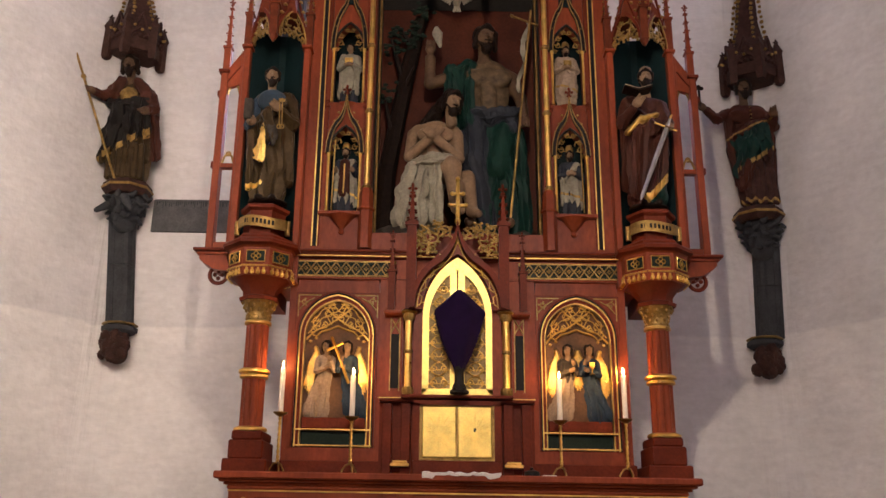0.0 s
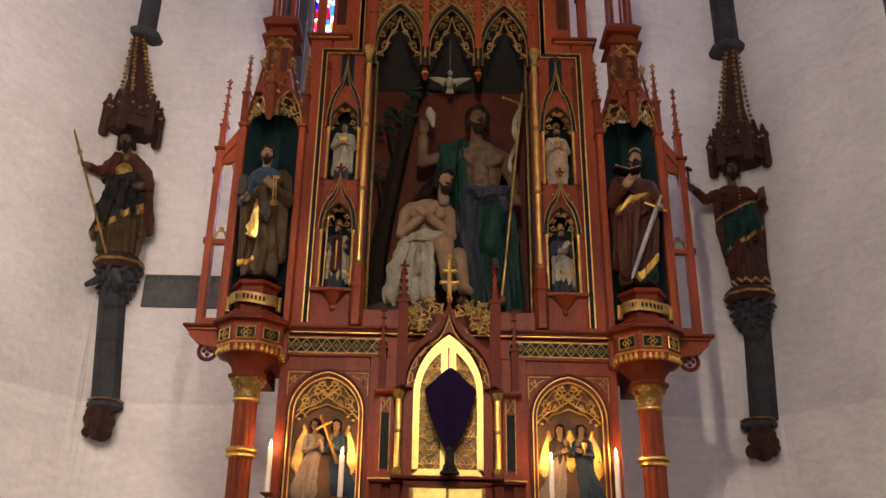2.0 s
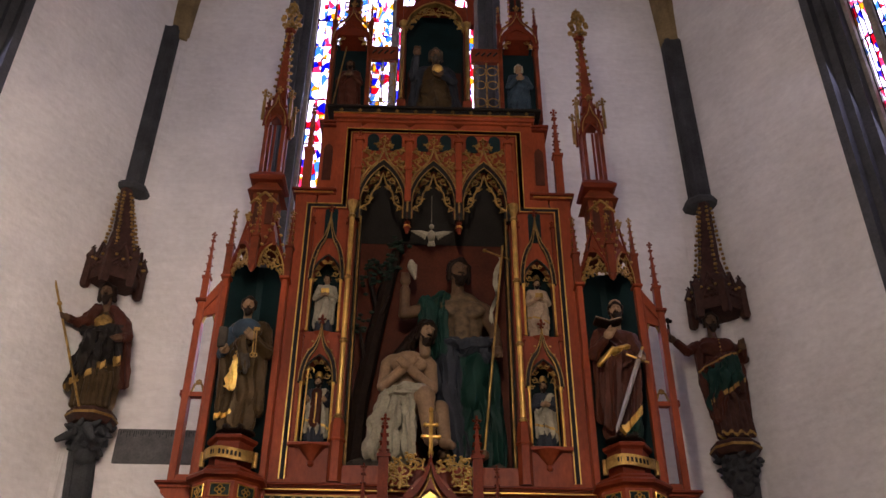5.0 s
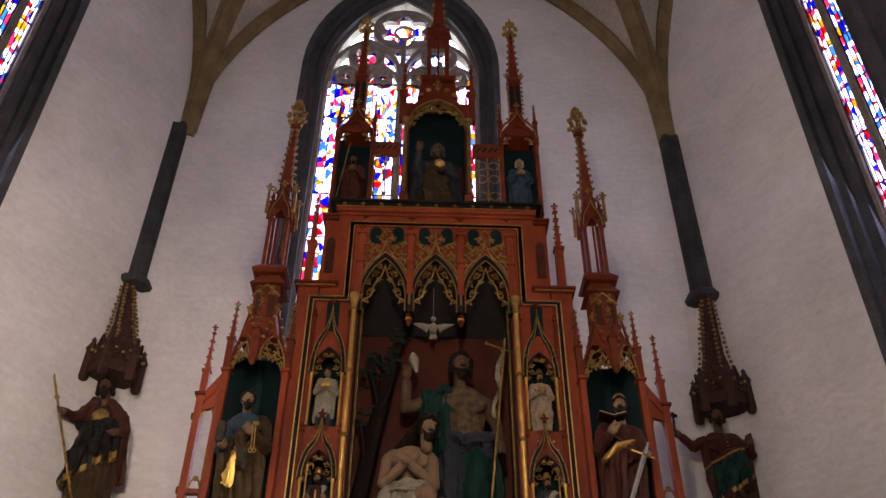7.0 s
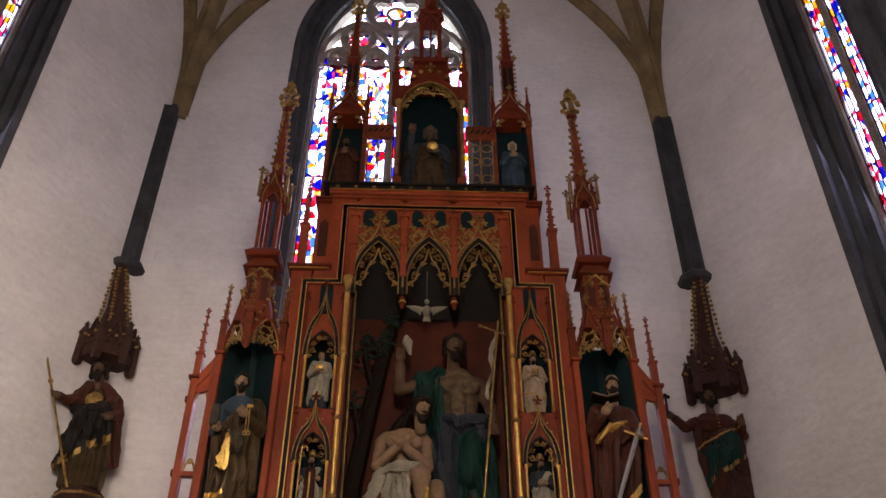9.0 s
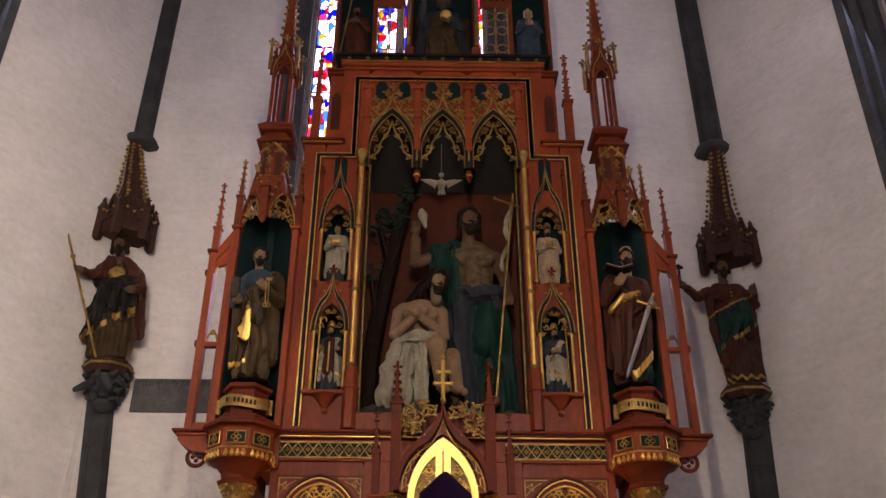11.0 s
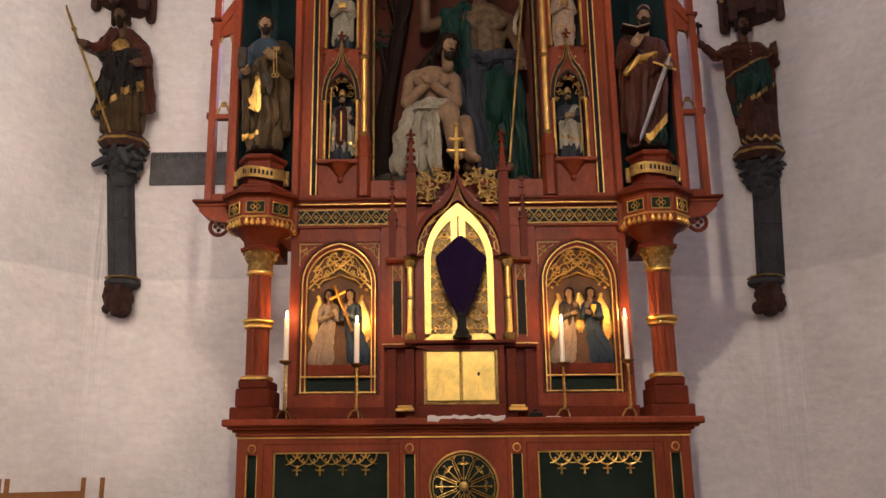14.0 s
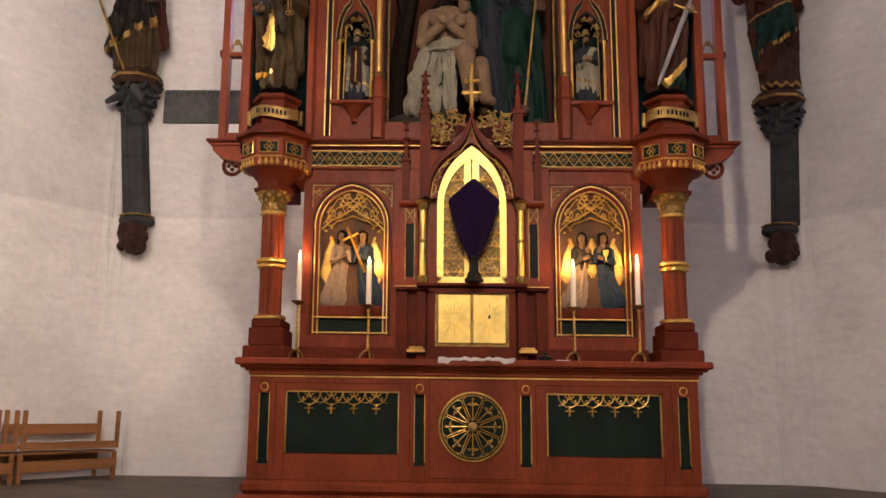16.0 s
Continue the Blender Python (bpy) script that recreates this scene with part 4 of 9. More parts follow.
            ball(bm, (p.x, p.y, 2.60), 0.013)
        tube(bm, [c + f * -0.10 + Vector((0, 0, 2.625)), c + f * 0.10 + Vector((0, 0, 2.625))], 0.009, 5)
    part("gilt_fringe", bm, GOLD, tb, "gilded leaf fringe")
    for a in (-1, 0, 1):
        ang = -math.pi / 2 + a * math.tau / 8
        e, f = Vector((math.cos(ang), math.sin(ang), 0)), Vector((-math.sin(ang), math.cos(ang), 0))
        c = Vector((cx, cy, 2.70)) + e * 0.250
        w, h = 0.072, 0.045
        bm = B()
        up = Vector((0, 0, 1))
        vs = [bm.verts.new(c + f * i * w + up * j * h + e * d) for d in (0.0, 0.006) for i, j in ((-1, -1), (1, -1), (1, 1), (-1, 1))]
        bm.faces.new(vs[4:])
        for i in range(4):
            bm.faces.new((vs[i], vs[(i + 1) % 4], vs[4 + (i + 1) % 4], vs[4 + i]))
        qp = part("quatrefoil_panel", bm, GREEN, tb)
        bm = B()
        cr = [c + f * i * w + up * j * h + e * 0.009 for i, j in ((-1, -1), (1, -1), (1, 1), (-1, 1))]
        tube(bm, cr, 0.006, 5, closed=True)
        for i, j in ((1, 0), (-1, 0), (0, 1), (0, -1)):
            o = c + f * i * 0.022 + up * j * 0.020 + e * 0.009
            tube(bm, [o + f * 0.016 * math.cos(b * math.tau / 8) + up * 0.016 * math.sin(b * math.tau / 8) for b in range(8)], 0.0045, 4, closed=True)
        part("quatrefoil", bm, GOLD, qp)

# centre bay with the tabernacle and the exposition niche
CY = 6.72
bm = B()
box(bm, -0.335, 0.335, CY + 0.05, 7.0, TZ, 1.62)
box(bm, -0.60, 0.60, CY + 0.14, 7.0, TZ, 1.62)
box(bm, -0.335, 0.335, CY - 0.02, CY + 0.1, TZ, 1.17, 0.008)
for s in (-1, 1):
    box(bm, s * 0.285, s * 0.335, CY, CY + 0.1, 1.17, 1.60)
    box(bm, s * 0.355, s * 0.43, CY + 0.06, CY + 0.2, TZ, 1.61, 0.006)
    box(bm, s * 0.50, s * 0.575, CY + 0.09, CY + 0.2, TZ, 1.61, 0.006)
box(bm, -0.335, 0.335, CY, CY + 0.1, 1.585, 1.62)
pieces("tabernacle_base", bm, RED2, ret)
bm = B()
box(bm, -0.60, 0.60, CY + 0.06, 7.0, 1.615, 1.635, 0.005)
box(bm, -0.43, 0.43, CY - 0.03, 7.0, 1.635, 1.66, 0.006)
part("shelf", bm, RED2, ret, "dark moulded shelf")
bm = B()
box(bm, -0.605, 0.605, CY + 0.055, CY + 0.066, 1.640, 1.646)
part("gilt_line", bm, GOLD, ret)
bm = B()
for s in (-1, 1):
    box(bm, s * 0.36, s * 0.50, CY - 0.0, CY + 0.15, 1.125, 1.15, 0.004)
    box(bm, s * 0.375, s * 0.485, CY + 0.01, CY + 0.15, 1.15, 1.17, 0.004)
pieces("gilt_foot", bm, GOLD, ret, "gilded pilaster foot")
tab = part("tabernacle_frame", box(B(), -0.285, 0.285, CY + 0.02, CY + 0.06, 1.175, 1.595), OLDGOLD, ret)
for s in (-1, 1):
    bm = B()
    box(bm, s * 0.008, s * 0.262, CY + 0.0, CY + 0.025, 1.195, 1.575, 0.006)
    d = part("tabernacle_door", bm, BRASS, tab, "engraved gilded tabernacle door")
    bm = B()
    for a in range(20):
        ang = a * math.tau / 20
        r = 0.10 + 0.035 * (a % 2)
        tube(bm, [(s * 0.135 + 0.035 * math.cos(ang), CY - 0.001, 1.385 + 0.035 * math.sin(ang)), (s * 0.135 + min(0.11, r) * math.cos(ang), CY - 0.001, 1.385 + r * math.sin(ang))], 0.0025, 4)
    part("engraving", bm, BRASS, d)
    for z in (1.25, 1.52):
        part("hinge", tube(B(), [(s * 0.272, CY + 0.0, z - 0.03), (s * 0.272, CY + 0.0, z + 0.03)], 0.008, 6), OLDGOLD, d)
part("keyhole", ball(B(), (0.135, CY - 0.004, 1.40), 0.011, 0, 1, 1, 0.5, 1.6), BLACK, tab)

# niche: red ground, gilded doors, keel arch
bm = B()
prism(bm, pointed(0, 0.345, 1.66, 2.32, 2.95, 8), CY + 0.05, 7.0)
part("niche_wall", bm, RED, ret)
gf = part("niche_door_frame", band(B(), pointed(0, 0.272, 1.66, 2.28, 2.765, 10), pointed(0, 0.222, 1.705, 2.28, 2.66, 10), CY + 0.0, CY + 0.05), BRASS, ret, "polished gilded pointed frame")
bm = B()
box(bm, -0.272, 0.272, CY + 0.0, CY + 0.05, 1.662, 1.71)
for s in (-1, 1):
    box(bm, s * 0.006, s * 0.058, CY - 0.004, CY + 0.05, 1.70, 2.66)
part("door_stile", bm, BRASS, gf)
for s in (-1, 1):
    bm = B()
    pl = [(x, z) for x, z in pointed(0, 0.225, 1.705, 2.28, 2.66, 10)]
    half = [(s * abs(x), z) for x, z in pl[:len(pl) // 2 + 1]]
    half = [(x if abs(x) > 0.06 else s * 0.06, z) for x, z in half] + [(s * 0.06, 1.705)]
    prism(bm, half, CY + 0.03, CY + 0.045)
    part("door_ground", bm, BRONZE, gf)
    for i in range(8):
        bm = B()
        z = 1.76 + 0.105 * i
        sc = 1.0 if i < 6 else (0.85 if i == 6 else 0.6)
        x = s * (0.142 if i < 6 else (0.13 if i == 6 else 0.11))
        for q in (-1, 1):
            scroll(bm, x + q * 0.035 * sc, z, CY + 0.022, 0.034 * sc, 1.2, -math.pi / 2, q, 0.005, steps=12, leaves=4)
        tube(bm, [(x + 0.055 * sc * math.cos(a * math.tau / 12), CY + 0.02, z + 0.05 * sc * math.sin(a * math.tau / 12)) for a in range(12)], 0.004, 4, closed=True)
        leaf(bm, x, CY + 0.018, z + 0.052, 0.012)
        part("filigree", bm, GOLD, gf, "gilded pierced filigree")
# keel arch with cusps, side shafts, pinnacles
o = ogee(0, 0.375, 2.33, 3.06)
i = ogee(0, 0.335, 2.33, 2.97)
keel = part("keel_arch", band(B(), o, i, CY - 0.10, CY + 0.10), RED2, ret, "dark red keel arch")
part("gable_field", band(B(), ogee(0, 0.337, 2.33, 2.972, 12), pointed(0, 0.275, 2.33, 2.33, 2.785, 12)[1:-1], CY - 0.02, CY + 0.06), RED, keel)
bm = B()
tube(bm, at_y(ogee(0, 0.318, 2.34, 2.93), CY - 0.03), 0.006, 5)
for s in (-1, 1):
    for k, (x, z) in enumerate(((0.315, 2.40), (0.285, 2.52), (0.225, 2.63), (0.145, 2.73))):
        tube(bm, [(s * x, CY - 0.03, z + 0.05), (s * (x - 0.035), CY - 0.03, z + 0.03), (s * (x - 0.03), CY - 0.03, z - 0.02)], 0.005, 5)
        tube(bm, [(s * (x + 0.005), CY - 0.03, z - 0.05), (s * (x - 0.02), CY - 0.03, z - 0.035), (s * (x - 0.03), CY - 0.03, z - 0.02), (s * (x - 0.055), CY - 0.03, z - 0.02)], 0.005, 5)
    tube(bm, [(s * 0.11, CY - 0.03, 2.78), (s * 0.03, CY - 0.03, 2.85), (-s * 0.045, CY - 0.03, 2.92)], 0.005, 5)
part("cusping", bm, GOLD, keel, "gilded cusps")
bm = B()
for s in (-1, 1):
    for (x, z, r, h) in ((0.10, 2.97, 0.06, 1), (0.20, 2.93, 0.065, -1), (0.275, 2.83, 0.055, 1), (0.27, 2.99, 0.045, -1), (0.16, 3.02, 0.04, 1), (0.21, 2.83, 0.04, -1), (0.30, 2.92, 0.035, 1)):
        scroll(bm, s * x, z, CY - 0.02, r, 1.2, math.pi, s * h, 0.008, steps=16, leaves=5)
    tube(bm, [(s * 0.05, CY - 0.02, 3.0), (s * 0.15, CY - 0.02, 2.93), (s * 0.30, CY - 0.02, 3.03)], 0.009, 5)
    for z in (2.76, 2.80):
        leaf(bm, s * 0.30, CY - 0.03, z, 0.02)
part("crocket_foliage", bm, OLDGOLD, keel, "gilded openwork foliage")
bm = B()
tube(bm, [(0, CY - 0.03, 3.03), (0, CY - 0.03, 3.40)], 0.017, 8)
for z, w in ((3.20, 0.065), (3.30, 0.045)):
    tube(bm, [(-w, CY - 0.03, z), (w, CY - 0.03, z)], 0.014, 6)
    for q in (-1, 1):
        ball(bm, (q * w, CY - 0.03, z), 0.021)
ball(bm, (0, CY - 0.03, 3.425), 0.022, 0, 1, 1, 1, 1.3)
ball(bm, (0, CY - 0.03, 3.06), 0.03)
part("cross_finial", bm, GOLD, keel, "gilded cross finial")
for s in (-1, 1):
    bm = B()
    lathe(bm, s * 0.382, CY + 0.03, [(0.028, 1.72), (0.028, 2.245)], 10)
    cs = part("gilt_shaft", bm, GOLD, ret, "slim gilded shaft")
    bm = B()
    for z0, z1, w in ((1.66, 1.72, 0.05), (2.245, 2.30, 0.05), (2.30, 2.325, 0.07), (1.98, 2.01, 0.036)):
        lathe(bm, s * 0.382, CY + 0.03, [(w * 0.75, z0), (w, (z0 + z1) / 2), (w * 0.9, z1)], 8)
    pieces("shaft_ring", bm, OLDGOLD, cs)
    bm = B()
    box(bm, s * 0.43, s * 0.56, CY + 0.10, 6.95, 1.655, 2.30)
    box(bm, s * 0.33, s * 0.58, CY + 0.02, 6.95, 2.30, 2.33, 0.006)
    sp = part("side_pier", bm, RED, ret)
    bm = B()
    box(bm, s * 0.455, s * 0.525, CY + 0.092, CY + 0.105, 1.72, 2.15)
    part("sunk_slot", bm, BLACK, sp)
    bm = B()
    for q in (-1, 1):
        tube(bm, [(s * 0.49 - q * 0.033, CY + 0.09, 2.165), (s * 0.49 + q * 0.033, CY + 0.09, 2.275)], 0.006, 5)
        box(bm, s * 0.49 + q * 0.036 - 0.004, s * 0.49 + q * 0.036 + 0.004, CY + 0.088, CY + 0.10, 1.70, 2.28)
    part("gilt_lattice", bm, OLDGOLD, sp)
    bm = B()
    pinnacle(bm, s * 0.37, CY, 2.33, 3.05, 3.40, 0.040, 0, 0, 4)
    part("pinnacle", bm, RED2, ret, "red carved pinnacle")
    bm = B()
    pinnacle(bm, s * 0.525, CY + 0.04, 2.33, 2.66, 3.00, 0.028, 0, 0, 4)
    part("pinnacle", bm, RED2, ret, "small red carved pinnacle")

# ---------------------------------------------------------------- the retable: main storey
Z0 = 2.85
bm = B()
for s in (-1, 1):
    x0, x1 = 0.80, 1.33
    low = pointed(s * 0.967, 0.135, 3.20, 3.73, 3.99, 6)
    upp = pointed(s * 0.967, 0.135, 4.22, 4.74, 5.01, 6)
    band(bm, ringed(low, s * 0.967 - 0.167, s * 0.967 + 0.167, 4.12), low, MY, MY + 0.12)
    band(bm, ringed(upp, s * 0.967 - 0.167, s * 0.967 + 0.167, 5.70), upp, MY, MY + 0.12)
    box(bm, s * 0.80, s * 1.134, MY, MY + 0.12, Z0, 3.20)
    box(bm, s * 0.80, s * 1.134, MY, MY + 0.12, 4.12, 4.22)
    box(bm, s * 1.134, s * 1.33, MY, MY + 0.12, Z0, 5.70)
    box(bm, s * 0.735, s * 0.80, MY - 0.0, MY + 0.12, Z0, 5.70)
    box(bm, s * 0.735, s * 1.33, MY + 0.26, 7.55, Z0, 5.70)
    box(bm, s * 0.735, s * 0.80, MY + 0.1, MY + 0.3, Z0, 5.70)
    box(bm, s * 1.25, s * 1.33, MY + 0.1, MY + 0.3, Z0, 5.70)
box(bm, -0.74, 0.74, MY - 0.02, 7.55, Z0, 3.02, 0.006)
pieces("main_body", bm, RED, ret)
bm = B()
for s in (-1, 1):
    box(bm, s * 0.82, s * 1.13, MY + 0.252, MY + 0.258, 3.1, 5.3)
pieces("small_niche_ground", bm, TEAL, ret, "dark blue-green niche ground")
# back of the great niche, its red darkened in place of shade
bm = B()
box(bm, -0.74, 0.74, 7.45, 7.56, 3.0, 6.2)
part("niche_back", bm, NICHE, ret, "red niche back, darkened in colour for the niche's shade")
for s in (-1, 1):
    bm = B()
    box(bm, s * 0.722, s * 0.7315, MY + 0.13, 7.449, 3.03, 6.14)
    part("niche_lining", bm, TEAL, ret, "dark niche lining")
# ceiling coloured black for the shade under the arches
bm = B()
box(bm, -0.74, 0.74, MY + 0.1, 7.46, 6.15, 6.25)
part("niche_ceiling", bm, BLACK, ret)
# vault of the niche, falling towards the back; its black stands for shade
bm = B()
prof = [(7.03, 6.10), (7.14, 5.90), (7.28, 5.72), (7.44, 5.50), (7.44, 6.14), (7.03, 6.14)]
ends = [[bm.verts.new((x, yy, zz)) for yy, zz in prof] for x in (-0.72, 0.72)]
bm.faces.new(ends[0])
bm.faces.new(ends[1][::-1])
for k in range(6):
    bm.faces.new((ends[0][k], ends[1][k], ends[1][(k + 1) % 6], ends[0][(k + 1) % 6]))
part("niche_vault", bm, BLACK, ret, "niche vault, black in place of shade")
# upper block with the triple arch
bm = B()
for c in (-0.497, 0.0, 0.497):
    a = pointed(c, 0.222, 5.42, 5.60, 6.08, 7)
    band(bm, ringed(a, c - 0.2487, c + 0.2487, 6.62), a, MY - 0.01, MY + 0.16)
for s in (-1, 1):
    box(bm, s * 0.745, s * 1.0, MY - 0.01, MY + 0.16, 5.60, 6.62)
    box(bm, s * 0.745, s * 1.0, MY + 0.1, 7.55, 5.70, 6.62)
box(bm, -1.0, 1.0, 7.4, 7.55, 6.26, 6.62)
pieces("upper_block", bm, RED, ret)
for k, c in enumerate((-0.497, 0.0, 0.497)):
    bm = B()
    band(bm, pointed(c, 0.246, 5.42, 5.60, 6.13, 8), pointed(c, 0.205, 5.42, 5.60, 6.05, 8), MY - 0.04, MY + 0.03)
    arc = part("niche_arch", bm, BLACK, ret, "pointed arch with gilded cusped tracery")
    bm = B()
    tube(bm, at_y(pointed(c, 0.206, 5.42, 5.60, 6.05, 8), MY - 0.042), 0.006, 5)
    tube(bm, at_y(pointed(c, 0.244, 5.50, 5.60, 6.13, 8), MY - 0.042), 0.006, 5)
    for q in (-1, 1):
        for (dx, z, r, h) in ((0.14, 5.66, 0.045, 1), (0.155, 5.78, 0.04, -1), (0.10, 5.88, 0.042, 1), (0.05, 5.97, 0.035, -1), (0.165, 5.56, 0.03, -1), (0.065, 5.80, 0.028, 1)):
            scroll(bm, c + q * dx, z, MY - 0.01, r, 1.1, math.pi / 2, q * h, 0.0065, steps=12, leaves=3)
        tube(bm, [(c + q * 0.20, MY - 0.01, 5.55), (c + q * 0.12, MY - 0.01, 5.62), (c + q * 0.10, MY - 0.01, 5.74), (c + q * 0.03, MY - 0.01, 5.86), (c, MY - 0.01, 5.98)], 0.010, 5)
    part("cusping", bm, OLDGOLD, arc, "gilded cusped leafwork")
    bm = B()
    # ogee gable with crockets over each arch
    g = ogee(c, 0.235, 5.72, 6.33)
    tube(bm, at_y(g, MY - 0.03), 0.011, 5)
    for p in g[3:-3:2]:
        q = 1 if p[0] > c else -1
        leaf(bm, p[0] + q * 0.022, MY - 0.03, p[1] + 0.015, 0.022)
    for q in (-1, 1):
        for (dx, z, r, h) in ((0.09, 6.20, 0.042, 1), (0.16, 6.12, 0.045, -1), (0.17, 6.25, 0.034, 1), (0.06, 6.33, 0.03, -1), (0.205, 6.04, 0.026, 1)):
            scroll(bm, c + q * dx, z, MY - 0.022, r, 1.1, 0, q * h, 0.008, steps=12, leaves=4)
    finial(bm, c, MY - 0.03, 6.38, 0.045)
    part("gable_foliage", bm, OLDGOLD, arc, "gilded crocketed gable")
    for q in (-1, 1):
        bm = B()
        prism(bm, pointed(c + q * 0.115, 0.058, 6.26, 6.41, 6.48, 5), MY - 0.018, MY - 0.008)
        part("blind_light", bm, TEAL, arc)
for x in (-0.745, -0.2487, 0.2487, 0.745):
    bm = B()
    box(bm, x - 0.032, x + 0.032, MY - 0.05, MY, 5.62, 6.36, 0.006)
    box(bm, x - 0.044, x + 0.044, MY - 0.06, MY, 6.00, 6.03, 0.004)
    box(bm, x - 0.048, x + 0.048, MY - 0.062, MY, 6.36, 6.40, 0.005)
    finial(bm, x, MY - 0.035, 6.44, 0.04)
    part("pilaster_strip", bm, RED, ret)
for x in (-0.2487, 0.2487):
    bm = B()
    lathe(bm, x, MY + 0.03, [(0.012, 5.30), (0.032, 5.36), (0.02, 5.39), (0.05, 5.48), (0.055, 5.55), (0.045, 5.62)], 8)
    part("pendant", bm, RED2, ret, "carved pendant")
    bm = B()
    lathe(bm, x, MY + 0.03, [(0.034, 5.365), (0.038, 5.375), (0.034, 5.385)], 8)
    part("pendant_ring", bm, GOLD, ret)
# stepped black and gilded frame lines
path = [(-1.215, 2.90), (-1.215, 5.60), (-0.885, 5.60), (-0.885, 6.545), (0.885, 6.545), (0.885, 5.60), (1.215, 5.60), (1.215, 2.90)]


def offset(pth, d):
    out = []
    for x, z in pth:
        out.append((x + (d if x < 0 else -d), z - d if z > 3 else z))
    return out


for nm, a, b, y, mt in (("frame_fillet", 0.0, 0.010, 0.018, GOLD), ("frame_channel", 0.010, 0.045, 0.010, BLACK), ("frame_fillet", 0.045, 0.053, 0.018, GOLD), ("frame_bead", 0.053, 0.07, 0.014, RED2)):
    part(nm, band(B(), offset(path, a), offset(path, b), MY - y, MY + 0.002 - 0.011), mt, ret)
# cornices of the shoulders and of the crown
for s in (-1, 1):
    bm = B()
    box(bm, s * 0.94, s * 1.34, MY - 0.02, 7.5, 5.70, 5.735, 0.005)
    box(bm, s * 0.94, s * 1.37, MY - 0.05, 7.52, 5.735, 5.765, 0.006)
    part("shoulder_cornice", bm, RED2, ret)
    part("gilt_line", box(B(), s * 0.97, s * 1.35, MY - 0.04, MY - 0.015, 5.715, 5.722), GOLD, ret)
    bm = B()
    box(bm, s * 0.99, s * 1.14, MY + 0.05, 7.45, 5.765, 6.60)
    stp = part("step_buttress", bm, RED, ret)
    bm = B()
    prism(bm, pointed(s * 1.065, 0.045, 5.92, 6.30, 6.38, 5), MY + 0.042, MY + 0.052)
    part("blind_lancet", bm, ROBERED, stp)
    bm = B()
    for z, w in ((6.60, 0.02), (6.63, 0.04)):
        box(bm, s * 0.99, s * (1.14 + w), MY + 0.03 - w, 7.48, z, z + 0.03, 0.005)
    part("cap", bm, RED2, stp)
    bm = B()
    prism(bm, [(s * 1.22, 5.765), (s * 1.30, 5.765), (s * 1.30, 5.86), (s * 1.22, 5.86)], MY + 0.06, MY + 0.16)
    pinnacle(bm, s * 1.265, MY + 0.11, 5.86, 6.35, 6.98, 0.040, 0, 0, 5)
    part("pinnacle", bm, RED, ret, "red crocketed pinnacle")
bm = B()
box(bm, -1.0, 1.0, MY - 0.04, 7.52, 6.62, 6.65, 0.005)
box(bm, -1.03, 1.03, MY - 0.07, 7.54, 6.65, 6.70, 0.008)
part("crown_cornice", bm, RED, ret)
bm = B()
box(bm, -1.04, 1.04, MY - 0.08, 7.54, 6.70, 6.755, 0.008)
box(bm, -1.10, 1.10, MY - 0.11, 7.56, 6.755, 6.785, 0.006)
cc = part("crown_cap", bm, BLACK, ret)
for i in range(11):
    bm = B()
    x = -0.95 + 0.19 * i
    for ex, ez in ((0.012, 0), (-0.012, 0), (0, 0.012), (0, -0.012)):
        ball(bm, (x + ex, MY - 0.084, 6.728 + ez), 0.011)
    part("rosette", bm, OLDGOLD, cc)
part("gilt_line", box(B(), -1.03, 1.03, MY - 0.085, MY - 0.07, 6.694, 6.702), GOLD, ret)

